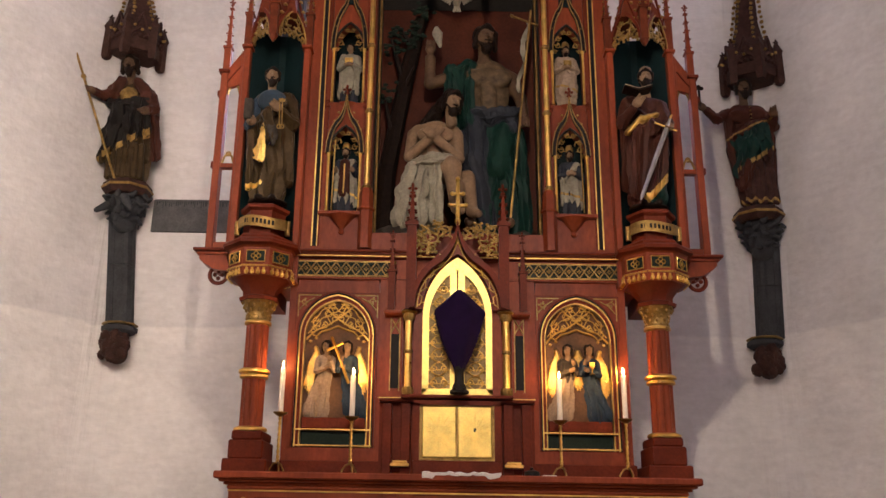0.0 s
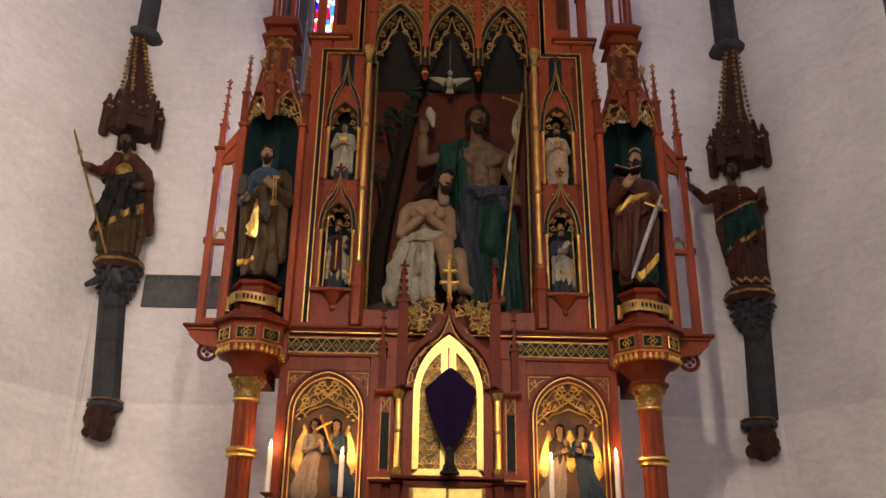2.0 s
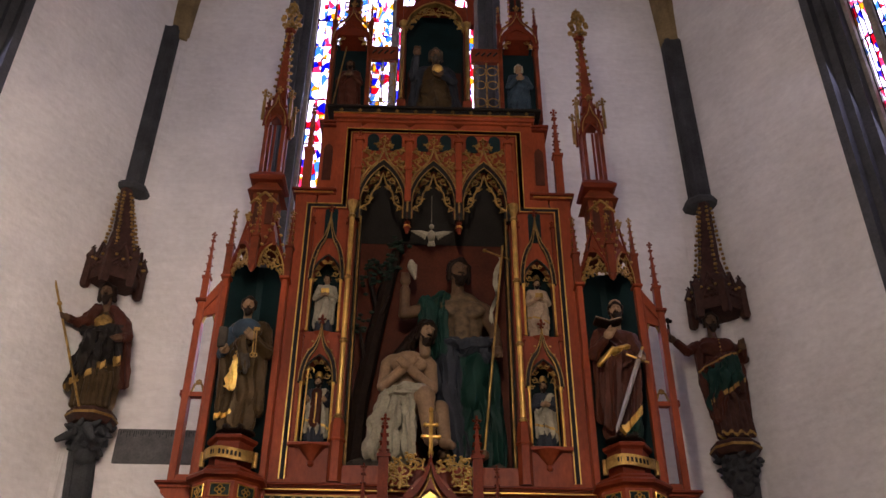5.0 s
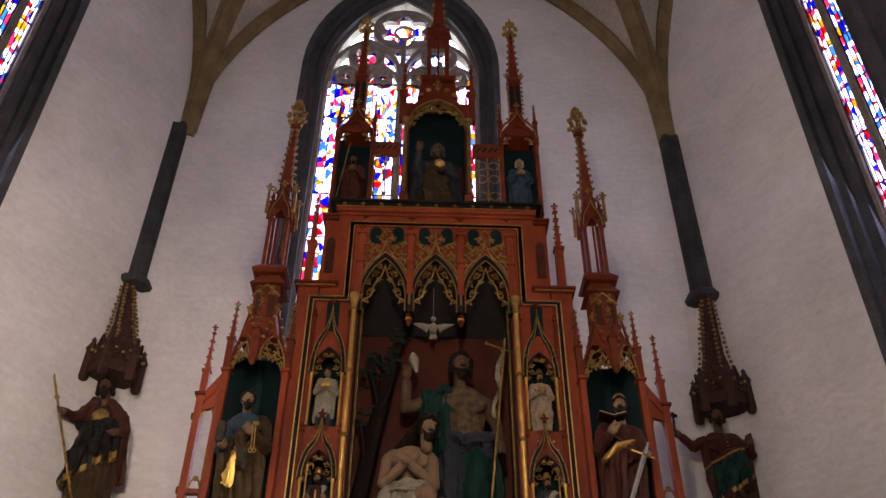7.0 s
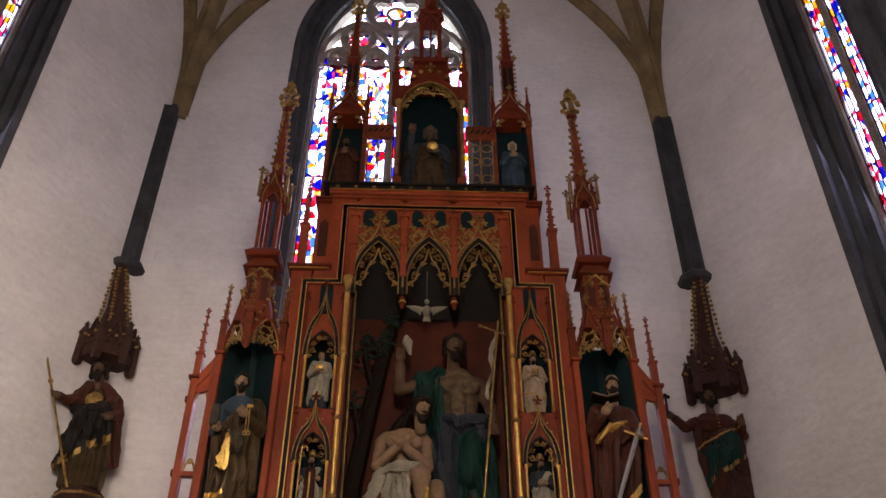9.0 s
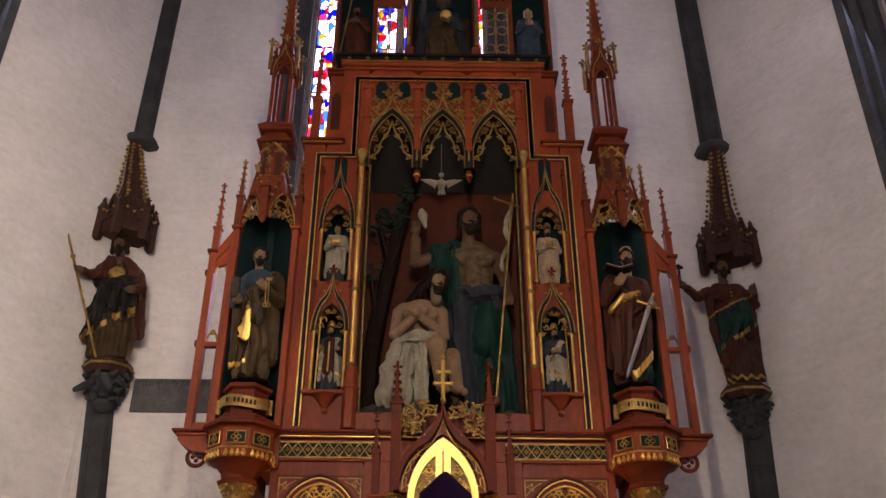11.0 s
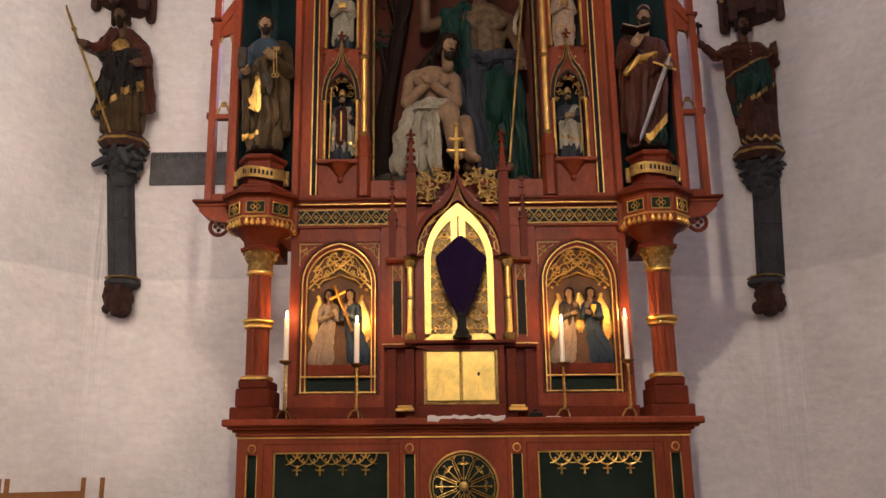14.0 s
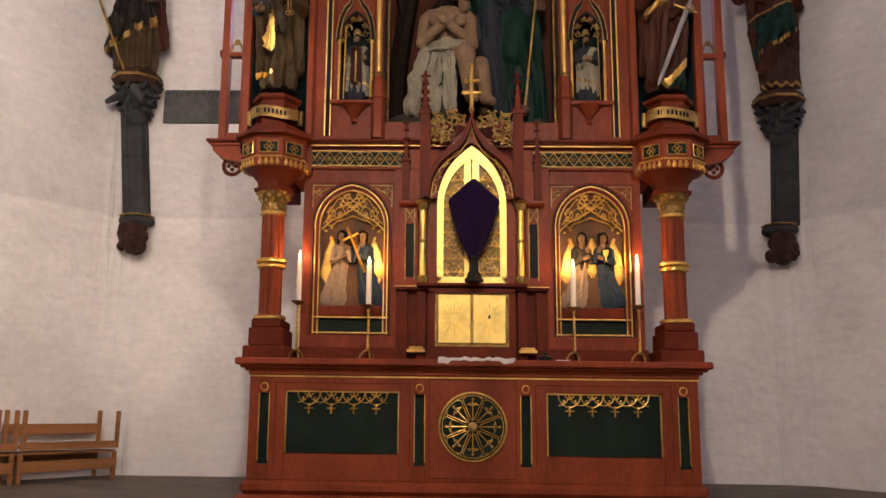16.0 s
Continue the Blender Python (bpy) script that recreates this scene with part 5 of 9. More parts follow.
# gilded rods beside the great niche, on red pedestals
for s in (-1, 1):
    bm = B()
    lathe(bm, s * 0.768, MY - 0.035, [(0.024, 3.42), (0.024, 5.46)], 10)
    rod = part("gilt_rod", bm, GOLD, ret, "slim gilded shaft")
    bm = B()
    for z in (3.42, 4.12, 4.76, 5.44):
        lathe(bm, s * 0.768, MY - 0.035, [(0.028, z - 0.02), (0.040, z), (0.028, z + 0.02)], 8)
    lathe(bm, s * 0.768, MY - 0.035, [(0.026, 5.46), (0.035, 5.50), (0.055, 5.56), (0.06, 5.60)], 8)
    pieces("ring", bm, OLDGOLD, rod)
    bm = B()
    lathe(bm, s * 0.705, MY + 0.12, [(0.012, 3.05), (0.012, 5.55)], 8)
    part("gilt_rod", bm, OLDGOLD, ret)
    bm = B()
    lathe(bm, s * 0.768, MY - 0.03, [(0.06, 2.87), (0.06, 3.36), (0.045, 3.40)], 6)
    lathe(bm, s * 0.768, MY - 0.03, [(0.068, 3.20), (0.075, 3.215), (0.068, 3.23)], 6)
    part("rod_pedestal", bm, RED, ret)
    # small niches: shafts, keel gables, consoles
    for z0, zs, za, tip in ((3.20, 3.73, 3.99, 4.30), (4.22, 4.74, 5.01, 5.50)):
        c = s * 0.967
        bm = B()
        tube(bm, at_y(pointed(c, 0.14, zs - 0.02, zs, za, 7), MY - 0.015), 0.012, 5)
        band(bm, ogee(c, 0.165, zs, tip + 0.01), ogee(c, 0.125, zs, tip - 0.07), MY - 0.036, MY - 0.004)
        sn = part("niche_gable", bm, BLACK, ret, "small black keel gable with gilded edges")
        bm = B()
        tube(bm, at_y(ogee(c, 0.127, zs, tip - 0.065), MY - 0.038), 0.0055, 5)
        tube(bm, at_y(ogee(c, 0.163, zs, tip + 0.005), MY - 0.038), 0.0045, 5)
        for q in (-1, 1):
            for (dx, dz, r, h) in ((0.085, 0.06, 0.03, 1), (0.07, 0.13, 0.026, -1), (0.03, 0.19, 0.024, 1), (0.105, 0.0, 0.022, -1)):
                scroll(bm, c + q * dx, zs + dz, MY - 0.01, r, 1.0, math.pi / 2, q * h, 0.0048, steps=10, leaves=2)
            for dz, dx in ((0.22, 0.115), (0.30, 0.085), (0.38, 0.055)):
                if zs + dz < tip:
                    leaf(bm, c + q * (dx + 0.012), MY - 0.03, zs + dz, 0.013)
        part("cusping", bm, OLDGOLD, sn, "gilded cusps")
        bm = B()
        finial(bm, c, MY - 0.03, tip + 0.01, 0.045)
        part("finial", bm, RED2, sn)
        for q in (-1, 1):
            bm = B()
            lathe(bm, c + q * 0.135, MY - 0.02, [(0.016, z0), (0.011, z0 + 0.03), (0.011, zs - 0.04), (0.018, zs)], 8)
            part("gilt_colonnette", bm, GOLD, sn)
            bm = B()
            box(bm, c + q * 0.165 - 0.012, c + q * 0.165 + 0.012, MY - 0.03, MY + 0.005, zs + 0.02, tip - 0.12, 0.004)
            box(bm, c + q * 0.165 - 0.022, c + q * 0.165 + 0.022, MY - 0.04, MY + 0.005, tip - 0.14, tip - 0.12, 0.003)
            finial(bm, c + q * 0.165, MY - 0.02, tip - 0.09, 0.026)
            part("pinnacle", bm, RED2, sn)
        bm = B()
        if z0 < 4:
            box(bm, c - 0.20, c + 0.20, MY - 0.05, MY + 0.2, z0 - 0.035, z0, 0.006)
            lathe(bm, c, MY - 0.01, [(0.012, z0 - 0.20), (0.028, z0 - 0.18), (0.02, z0 - 0.15), (0.06, z0 - 0.10), (0.10, z0 - 0.05), (0.13, z0 - 0.035)], 8, sy=0.7)
        else:
            lathe(bm, c, MY + 0.06, [(0.03, z0 - 0.10), (0.07, z0 - 0.04), (0.10, z0)], 8)
            box(bm, c - 0.13, c + 0.13, MY + 0.02, MY + 0.25, z0 - 0.02, z0)
        part("console", bm, RED, sn)
    bm = B()
    prism(bm, pointed(s * 0.967, 0.06, 5.20, 5.50, 5.57, 5), MY - 0.012, MY - 0.004)
    part("blind_light", bm, TEAL, ret)

# ---------------------------------------------------------------- corner turrets with canopies
for s in (-1, 1):
    cx, cy = s * 1.59, 6.80
    bm = B()
    lathe(bm, cx, cy, [(0.255, 2.85), (0.255, 2.885), (0.235, 2.905)], 6, 0)
    lathe(bm, cx, cy, [(0.17, 2.905), (0.17, 3.12), (0.20, 3.14), (0.205, 3.165), (0.15, 3.19), (0.13, 3.21)], 6, 0)
    ped = part("statue_pedestal", bm, RED2, ret, "hexagonal red pedestal with a gilded inscription scroll")
    bm = B()
    n = 12
    for z0, z1, r in ((2.965, 3.055, 0.205),):
        rows2 = []
        for k in range(n + 1):
            a = -math.pi / 2 + (k / n - 0.5) * 2.3
            rows2.append([bm.verts.new((cx + (r + d) * 1.05 * math.cos(a), cy + (r + d) * math.sin(a), z + 0.012 * math.sin(k / n * math.tau))) for d, z in ((0, z0), (0, z1), (-0.012, z1), (-0.012, z0))])
        for p, q in zip(rows2, rows2[1:]):
            for k in range(4):
                bm.faces.new((p[k], p[(k + 1) % 4], q[(k + 1) % 4], q[k]))
        bm.faces.new(rows2[0][::-1])
        bm.faces.new(rows2[-1])
    for q in (-1, 1):
        tube(bm, [(cx + q * 0.205, cy - 0.06, 2.93), (cx + q * 0.205, cy - 0.06, 3.05)], 0.022, 8)
    scr = part("inscription_scroll", bm, OLDGOLD, ped)
    # painted inscription, as plain bars
    for a0, a1 in [(-0.62, -0.54), (-0.49, -0.46)] + [(-0.28 + 0.15 * k, -0.19 + 0.15 * k) for k in range(6)]:
        bm = B()
        cols = []
        for k in range(3):
            a = -math.pi / 2 + a0 + (a1 - a0) * k / 2
            cols.append([bm.verts.new((cx + r_ * 1.05 * math.cos(a), cy + r_ * math.sin(a), zz + 0.012 * math.sin((a + math.pi / 2 + 1.15) / 2.3 * math.tau))) for r_, zz in ((0.207, 2.992), (0.207, 3.030), (0.2, 3.030), (0.2, 2.992))])
        for p, q in zip(cols, cols[1:]):
            for k in range(4):
                bm.faces.new((p[k], p[(k + 1) % 4], q[(k + 1) % 4], q[k]))
        bm.faces.new(cols[0][::-1])
        bm.faces.new(cols[-1])
        part("inscription", bm, BLACK, scr, "dark painted inscription")
    # green back panels and posts
    bm = B()
    prism(bm, [(cx - 0.25, 2.86), (cx + 0.25, 2.86), (cx + 0.25, 4.95), (cx - 0.25, 4.95)], cy + 0.24, cy + 0.26)
    for q in (-1, 1):
        v = [bm.verts.new(p) for p in ((cx + q * 0.25, cy + 0.05, 2.86), (cx + q * 0.25, cy + 0.05, 4.95), (cx + q * 0.03, cy + 0.235, 4.95), (cx + q * 0.03, cy + 0.235, 2.86))]
        bm.faces.new(v)
    part("turret_back", bm, TEAL, ret, "dark blue-green niche panels")
    for q in (-1, 1):
        bm = B()
        box(bm, cx + q * 0.262 - 0.028, cx + q * 0.262 + 0.028, cy + 0.0, cy + 0.12, 2.85, 4.70, 0.006)
        box(bm, cx + q * 0.262 - 0.045, cx + q * 0.262 + 0.045, cy - 0.03, cy + 0.14, 4.69, 4.715, 0.004)
        part("turret_post", bm, RED, ret)
    # two arched faces meeting at a front edge
    front = Vector((cx, cy - 0.19, 0))
    for q in (-1, 1):
        side = Vector((cx + q * 0.26, cy + 0.05, 0))
        e = side - front
        wd = e.length
        mtx = Matrix(((e.x / wd, -e.y / wd, 0, front.x), (e.y / wd, e.x / wd, 0, front.y), (0, 0, 1, 0), (0, 0, 0, 1)))
        a = pointed(wd / 2, wd / 2 - 0.018, 4.70, 4.73, 5.06, 7)
        bm = B()
        band(bm, a[1:-1], [(wd / 2 + (x - wd / 2) * 0.86, 4.73 + (z - 4.73) * 0.88) for x, z in a[1:-1]], -0.02, 0.02)
        gb = [(0.0, 4.73), (wd * 0.22, 4.98), (wd / 2, 5.27), (wd * 0.78, 4.98), (wd, 4.73)]
        tube(bm, [(x, -0.01, z) for x, z in gb], 0.014, 5)
        bmesh.ops.transform(bm, matrix=mtx, verts=bm.verts)
        ca = part("canopy_arch", bm, RED2, ret, "gabled canopy arch with gilded tracery")
        bm = B()
        tube(bm, [(wd / 2 + (x - wd / 2) * 0.84, -0.024, 4.73 + (z - 4.73) * 0.86) for x, z in a[1:-1]], 0.009, 5)
        for d in (-1, 1):
            for (dx, z, r, h) in ((0.075, 4.84, 0.045, 1), (0.05, 4.94, 0.035, -1), (0.105, 4.77, 0.03, -1), (0.03, 4.80, 0.03, 1)):
                scroll(bm, wd / 2 + d * dx, z, 0.0, r, 1.1, math.pi / 2, d * h, 0.008, steps=12, leaves=4)
            for z in (4.93, 5.02, 5.11, 5.19):
                leaf(bm, wd / 2 + d * (5.29 - z) * 0.34, -0.02, z + 0.02, 0.022)
        finial(bm, wd / 2, -0.01, 5.30, 0.05)
        bmesh.ops.transform(bm, matrix=mtx, verts=bm.verts)
        part("cusping", bm, OLDGOLD, ca, "gilded tracery and crockets")
        bm = B()
        pinnacle(bm, cx + q * 0.27, cy + 0.03, 4.72, 5.05, 5.47, 0.030, 0, 1, 5)
        part("pinnacle", bm, [RED3, OLDGOLD], ret)
    bm = B()
    pinnacle(bm, cx, cy - 0.20, 4.70, 5.02, 5.36, 0.032, 0, 1, 4)
    lathe(bm, cx, cy - 0.20, [(0.008, 4.64), (0.03, 4.67), (0.035, 4.70)], 8)
    part("pinnacle", bm, [RED3, OLDGOLD], ret)
    # tower above the canopy
    bm = B()
    lathe(bm, cx, cy + 0.06, [(0.24, 4.98), (0.20, 5.12), (0.165, 5.20), (0.165, 5.60)], 4, math.pi / 4)
    lathe(bm, cx, cy + 0.06, [(0.235, 5.60), (0.14, 5.72), (0.10, 5.80)], 4, math.pi / 4)
    tw = part("turret_tower", bm, RED3, ret)
    for q in (-1, 1):
        bm = B()
        prism(bm, pointed(cx + q * 0.055, 0.034, 5.24, 5.44, 5.52, 5), cy - 0.062, cy - 0.055)
        part("blind_lancet", bm, ROBERED, tw)
        bm = B()
        tube(bm, [(cx, cy - 0.07, 5.60), (cx + q * 0.13, cy - 0.06, 5.47)], 0.012, 5)
        leaf(bm, cx + q * 0.06, cy - 0.08, 5.57, 0.02)
        leaf(bm, cx + q * 0.06, cy - 0.08, 5.50, 0.022)
        scroll(bm, cx + q * 0.055, 5.50, cy - 0.07, 0.03, 1, 0, q, 0.006, steps=10, leaves=3)
        part("tower_tracery", bm, OLDGOLD, tw)
    bm = B()
    lathe(bm, cx, cy + 0.06, [(0.21, 5.74), (0.24, 5.765), (0.24, 5.78), (0.15, 5.86)], 4, math.pi / 4)
    part("tower_cap", bm, RED2, tw)
    for qx, qy in ((-1, -1), (1, -1), (1, 1), (-1, 1)):
        bm = B()
        box(bm, cx + qx * 0.085 - 0.018, cx + qx * 0.085 + 0.018, cy + 0.06 + qy * 0.085 - 0.018, cy + 0.06 + qy * 0.085 + 0.018, 5.82, 6.60)
        part("lantern_post", bm, RED3, tw)
    for qx, qy in ((0, -1), (1, 0), (-1, 0)):
        bm = B()
        rot = Matrix.Translation((cx, cy + 0.06, 0)) @ Matrix.Rotation({(0, -1): 0, (1, 0): math.pi / 2, (-1, 0): -math.pi / 2}[(qx, qy)], 4, "Z")
        tube(bm, [(x, -0.10, z) for x, z in pointed(0, 0.075, 6.40, 6.42, 6.58, 6)[1:-1]], 0.014, 5)
        tube(bm, [(x, -0.115, z) for x, z in ogee(0, 0.11, 6.44, 6.88, 10)], 0.014, 5)
        for d in (-1, 1):
            leaf(bm, d * 0.085, -0.12, 6.68, 0.022)
            leaf(bm, d * 0.05, -0.12, 6.78, 0.02)
        box(bm, -0.012, 0.012, -0.095, -0.085, 5.84, 6.45)
        tube(bm, [(x, -0.128, z) for x, z in ogee(0, 0.098, 6.44, 6.84, 10)], 0.006, 5, 1)
        finial(bm, 0, -0.11, 6.90, 0.045, 1)
        bmesh.ops.transform(bm, matrix=rot, verts=bm.verts)
        part("lantern_gable", bm, [RED2, OLDGOLD], tw)
    bm = B()
    for qx, qy in ((-1, -1), (1, -1), (1, 1), (-1, 1)):
        lathe(bm, cx + qx * 0.135, cy + 0.06 + qy * 0.13, [(0.02, 6.50), (0.02, 6.72), (0.012, 6.80)], 4, math.pi / 4)
        finial(bm, cx + qx * 0.135, cy + 0.06 + qy * 0.13, 6.83, 0.05)
    pieces("lantern_finial", bm, OLDGOLD, tw)
    bm = B()
    lathe(bm, cx, cy + 0.06, [(0.11, 6.60), (0.09, 6.85), (0.055, 7.0)], 4, math.pi / 4)
    spire(bm, cx, cy + 0.06, 6.95, 7.86, 0.085, 4, 0, 9, 0.022, 1)
    sp = part("turret_spire", bm, [RED3, OLDGOLD], tw, "slim red spire with gilded crockets")
    bm = B()
    lathe(bm, cx, cy + 0.06, [(0.05, 7.85), (0.065, 7.88), (0.04, 7.90)], 6, 0, 1)
    rng = random.Random(5 + s)
    for ring, (z, r) in enumerate(((7.95, 0.05), (8.02, 0.095), (8.11, 0.085), (8.19, 0.05), (8.27, 0.025))):
        for a in range(6):
            ang = (a + 0.5 * ring) * math.tau / 6
            ball(bm, (cx + r * math.cos(ang), cy + 0.06 + r * math.sin(ang), z + rng.uniform(-0.015, 0.015)), 0.034, 0, 1, 1, 1, 0.8)
    lathe(bm, cx, cy + 0.06, [(0.02, 7.88), (0.02, 8.28), (0.008, 8.36)], 6)
    part("spire_flower", bm, [OLDGOLD, RED2], sp, "gilded leaf finial")
    # openwork wing with its outer post
    bm = B()
    box(bm, s * 1.875, s * 1.925, MY + 0.0, MY + 0.10, 2.85, 4.72, 0.005)
    box(bm, s * 2.035, s * 2.095, MY + 0.0, MY + 0.10, 2.85, 4.50, 0.005)
    box(bm, s * 1.90, s * 2.06, MY + 0.02, MY + 0.08, 2.85, 2.93)
    box(bm, s * 1.90, s * 2.06, MY + 0.02, MY + 0.08, 3.60, 3.64)
    prism(bm, [(s * 1.88, 4.78), (s * 1.88, 4.64), (s * 2.07, 4.38), (s * 2.10, 4.44)], MY + 0.01, MY + 0.09)
    prism(bm, [(s * 1.92, 4.40), (s * 1.92, 4.60), (s * 2.05, 4.42), (s * 2.05, 4.36)], MY + 0.03, MY + 0.07)
    wing = part("side_wing", bm, RED, ret, "red openwork buttress wing")
    bm = B()
    box(bm, s * 2.02, s * 2.115, MY - 0.02, MY + 0.12, 4.50, 4.53, 0.004)
    box(bm, s * 2.09, s * 2.12, MY + 0.02, MY + 0.08, 4.28, 4.34, 0.008)
    box(bm, s * 2.09, s * 2.12, MY + 0.02, MY + 0.08, 3.60, 3.66, 0.008)
    pieces("wing_cap", bm, RED2, wing)
    bm = B()
    pinnacle(bm, s * 2.062, MY + 0.05, 4.53, 4.78, 5.28, 0.030, 0, 0, 5)
    part("pinnacle", bm, RED, wing)
    bm = B()
    for z in (3.69, 4.36):
        for q in (-1, 1):
            tube(bm, [(s * 1.98 + q * 0.055, MY + 0.05, z - 0.05), (s * 1.98 + q * 0.03, MY + 0.05, z + 0.03), (s * 1.98 - q * 0.02, MY + 0.05, z + 0.06)], 0.010, 5)
        tube(bm, [(s * 1.98 + 0.02 * math.cos(a * math.tau / 8), MY + 0.05, z + 0.05 + 0.02 * math.sin(a * math.tau / 8)) for a in range(8)], 0.007, 4, closed=True)
    part("wing_tracery", bm, OLDGOLD, wing)

# ---------------------------------------------------------------- the crown
KY = 6.95
DZ = 6.785
bm = B()
for s in (-1, 1):
    box(bm, s * 0.325, s * 0.385, KY, KY + 0.40, DZ, 8.10, 0.006)
    box(bm, s * 0.30, s * 0.40, KY - 0.02, KY + 0.10, DZ, 7.0, 0.006)
arch = pointed(0, 0.32, 8.06, 8.10, 8.50, 8)
box(bm, -0.385, 0.385, KY + 0.36, KY + 0.40, DZ, 8.84)
box(bm, -0.30, 0.30, KY - 0.02, KY + 0.4, DZ, 6.87, 0.006)
crown = part("crown_shrine", bm, RED3, ret, "crowning shrine with a traceried round arch")
part("shrine_back", prism(B(), pointed(0, 0.33, 6.86, 8.36, 8.80, 8), KY + 0.345, KY + 0.358), TEAL, crown)
part("shrine_hanging", box(B(), -0.30, 0.30, KY + 0.325, KY + 0.343, 6.86, 7.72), ROBERED, crown)
part("gilt_step", box(B(), -0.24, 0.24, KY - 0.035, KY - 0.018, 6.85, 6.875), GOLD, crown)
bm = B()
band(bm, pointed(0, 0.385, 8.06, 8.10, 8.62, 8), pointed(0, 0.33, 8.06, 8.10, 8.52, 8), KY, KY + 0.08)
part("shrine_arch", bm, RED2, crown)
bm = B()
band(bm, pointed(0, 0.33, 8.06, 8.10, 8.52, 8), pointed(0, 0.315, 8.06, 8.10, 8.49, 8), KY - 0.005, KY + 0.06)
tube(bm, at_y(pointed(0, 0.31, 8.04, 8.06, 8.33, 8)[1:-1], KY + 0.02), 0.009, 5)
for q in (-1, 1):
    for (dx, z, r, h) in ((0.06, 8.40, 0.045, 1), (0.14, 8.36, 0.045, -1), (0.205, 8.29, 0.04, 1), (0.25, 8.20, 0.035, -1), (0.28, 8.12, 0.026, 1), (0.03, 8.33, 0.03, -1)):
        scroll(bm, q * dx, z, KY + 0.02, r, 1.1, 0, q * h, 0.008, steps=12, leaves=3)
part("tracery", bm, OLDGOLD, crown)
for s in (-1, 1):
    bm = B()
    lathe(bm, s * 0.355, KY - 0.03, [(0.02, 7.0), (0.02, 8.05)], 8)
    lathe(bm, s * 0.355, KY - 0.03, [(0.022, 8.05), (0.045, 8.09), (0.05, 8.13)], 8)
    part("gilt_shaft", bm, OLDGOLD, crown)
    bm = B()
    pinnacle(bm, s * 0.40, KY, 8.12, 8.62, 9.15, 0.038, 0, 0, 4)
    part("pinnacle", bm, RED2, crown)
bm = B()
prism(bm, [(-0.24, 8.58), (0.24, 8.58), (0.20, 8.86), (-0.20, 8.86)], KY + 0.03, KY + 0.3)
lathe(bm, 0, KY + 0.17, [(0.28, 8.84), (0.30, 8.90), (0.24, 8.93)], 4, math.pi / 4)
part("tower_base", bm, RED2, crown)
bm = B()
finial(bm, 0, KY, 8.74, 0.07)
for q in (-1, 1):
    leaf(bm, q * 0.2, KY, 8.60, 0.035)
    leaf(bm, q * 0.11, KY, 8.68, 0.035)
    finial(bm, q * 0.19, KY + 0.03, 8.95, 0.055)
part("gable_crockets", bm, OLDGOLD, crown)
for qx, qy in ((-1, -1), (1, -1), (1, 1), (-1, 1)):
    bm = B()
    box(bm, qx * 0.11 - 0.025, qx * 0.11 + 0.025, KY + 0.17 + qy * 0.11 - 0.025, KY + 0.17 + qy * 0.11 + 0.025, 8.92, 9.85)
    part("tower_post", bm, RED2, crown)
bm = B()
box(bm, -0.012, 0.012, KY + 0.05, KY + 0.075, 8.92, 9.8)
tube(bm, at_y(pointed(0, 0.10, 9.6, 9.62, 9.84, 6)[1:-1], KY + 0.06), 0.016, 5)
tube(bm, at_y(ogee(0, 0.15, 9.68, 10.15, 10), KY + 0.04), 0.016, 5)
lathe(bm, 0, KY + 0.17, [(0.20, 9.84), (0.21, 9.90), (0.13, 9.96)], 4, math.pi / 4)
spire(bm, 0, KY + 0.17, 9.95, 11.5, 0.11, 4, 0, 10, 0.026, 1)
finial(bm, 0, KY + 0.17, 11.6, 0.10)
part("tower_spire", bm, [RED2, OLDGOLD], crown)
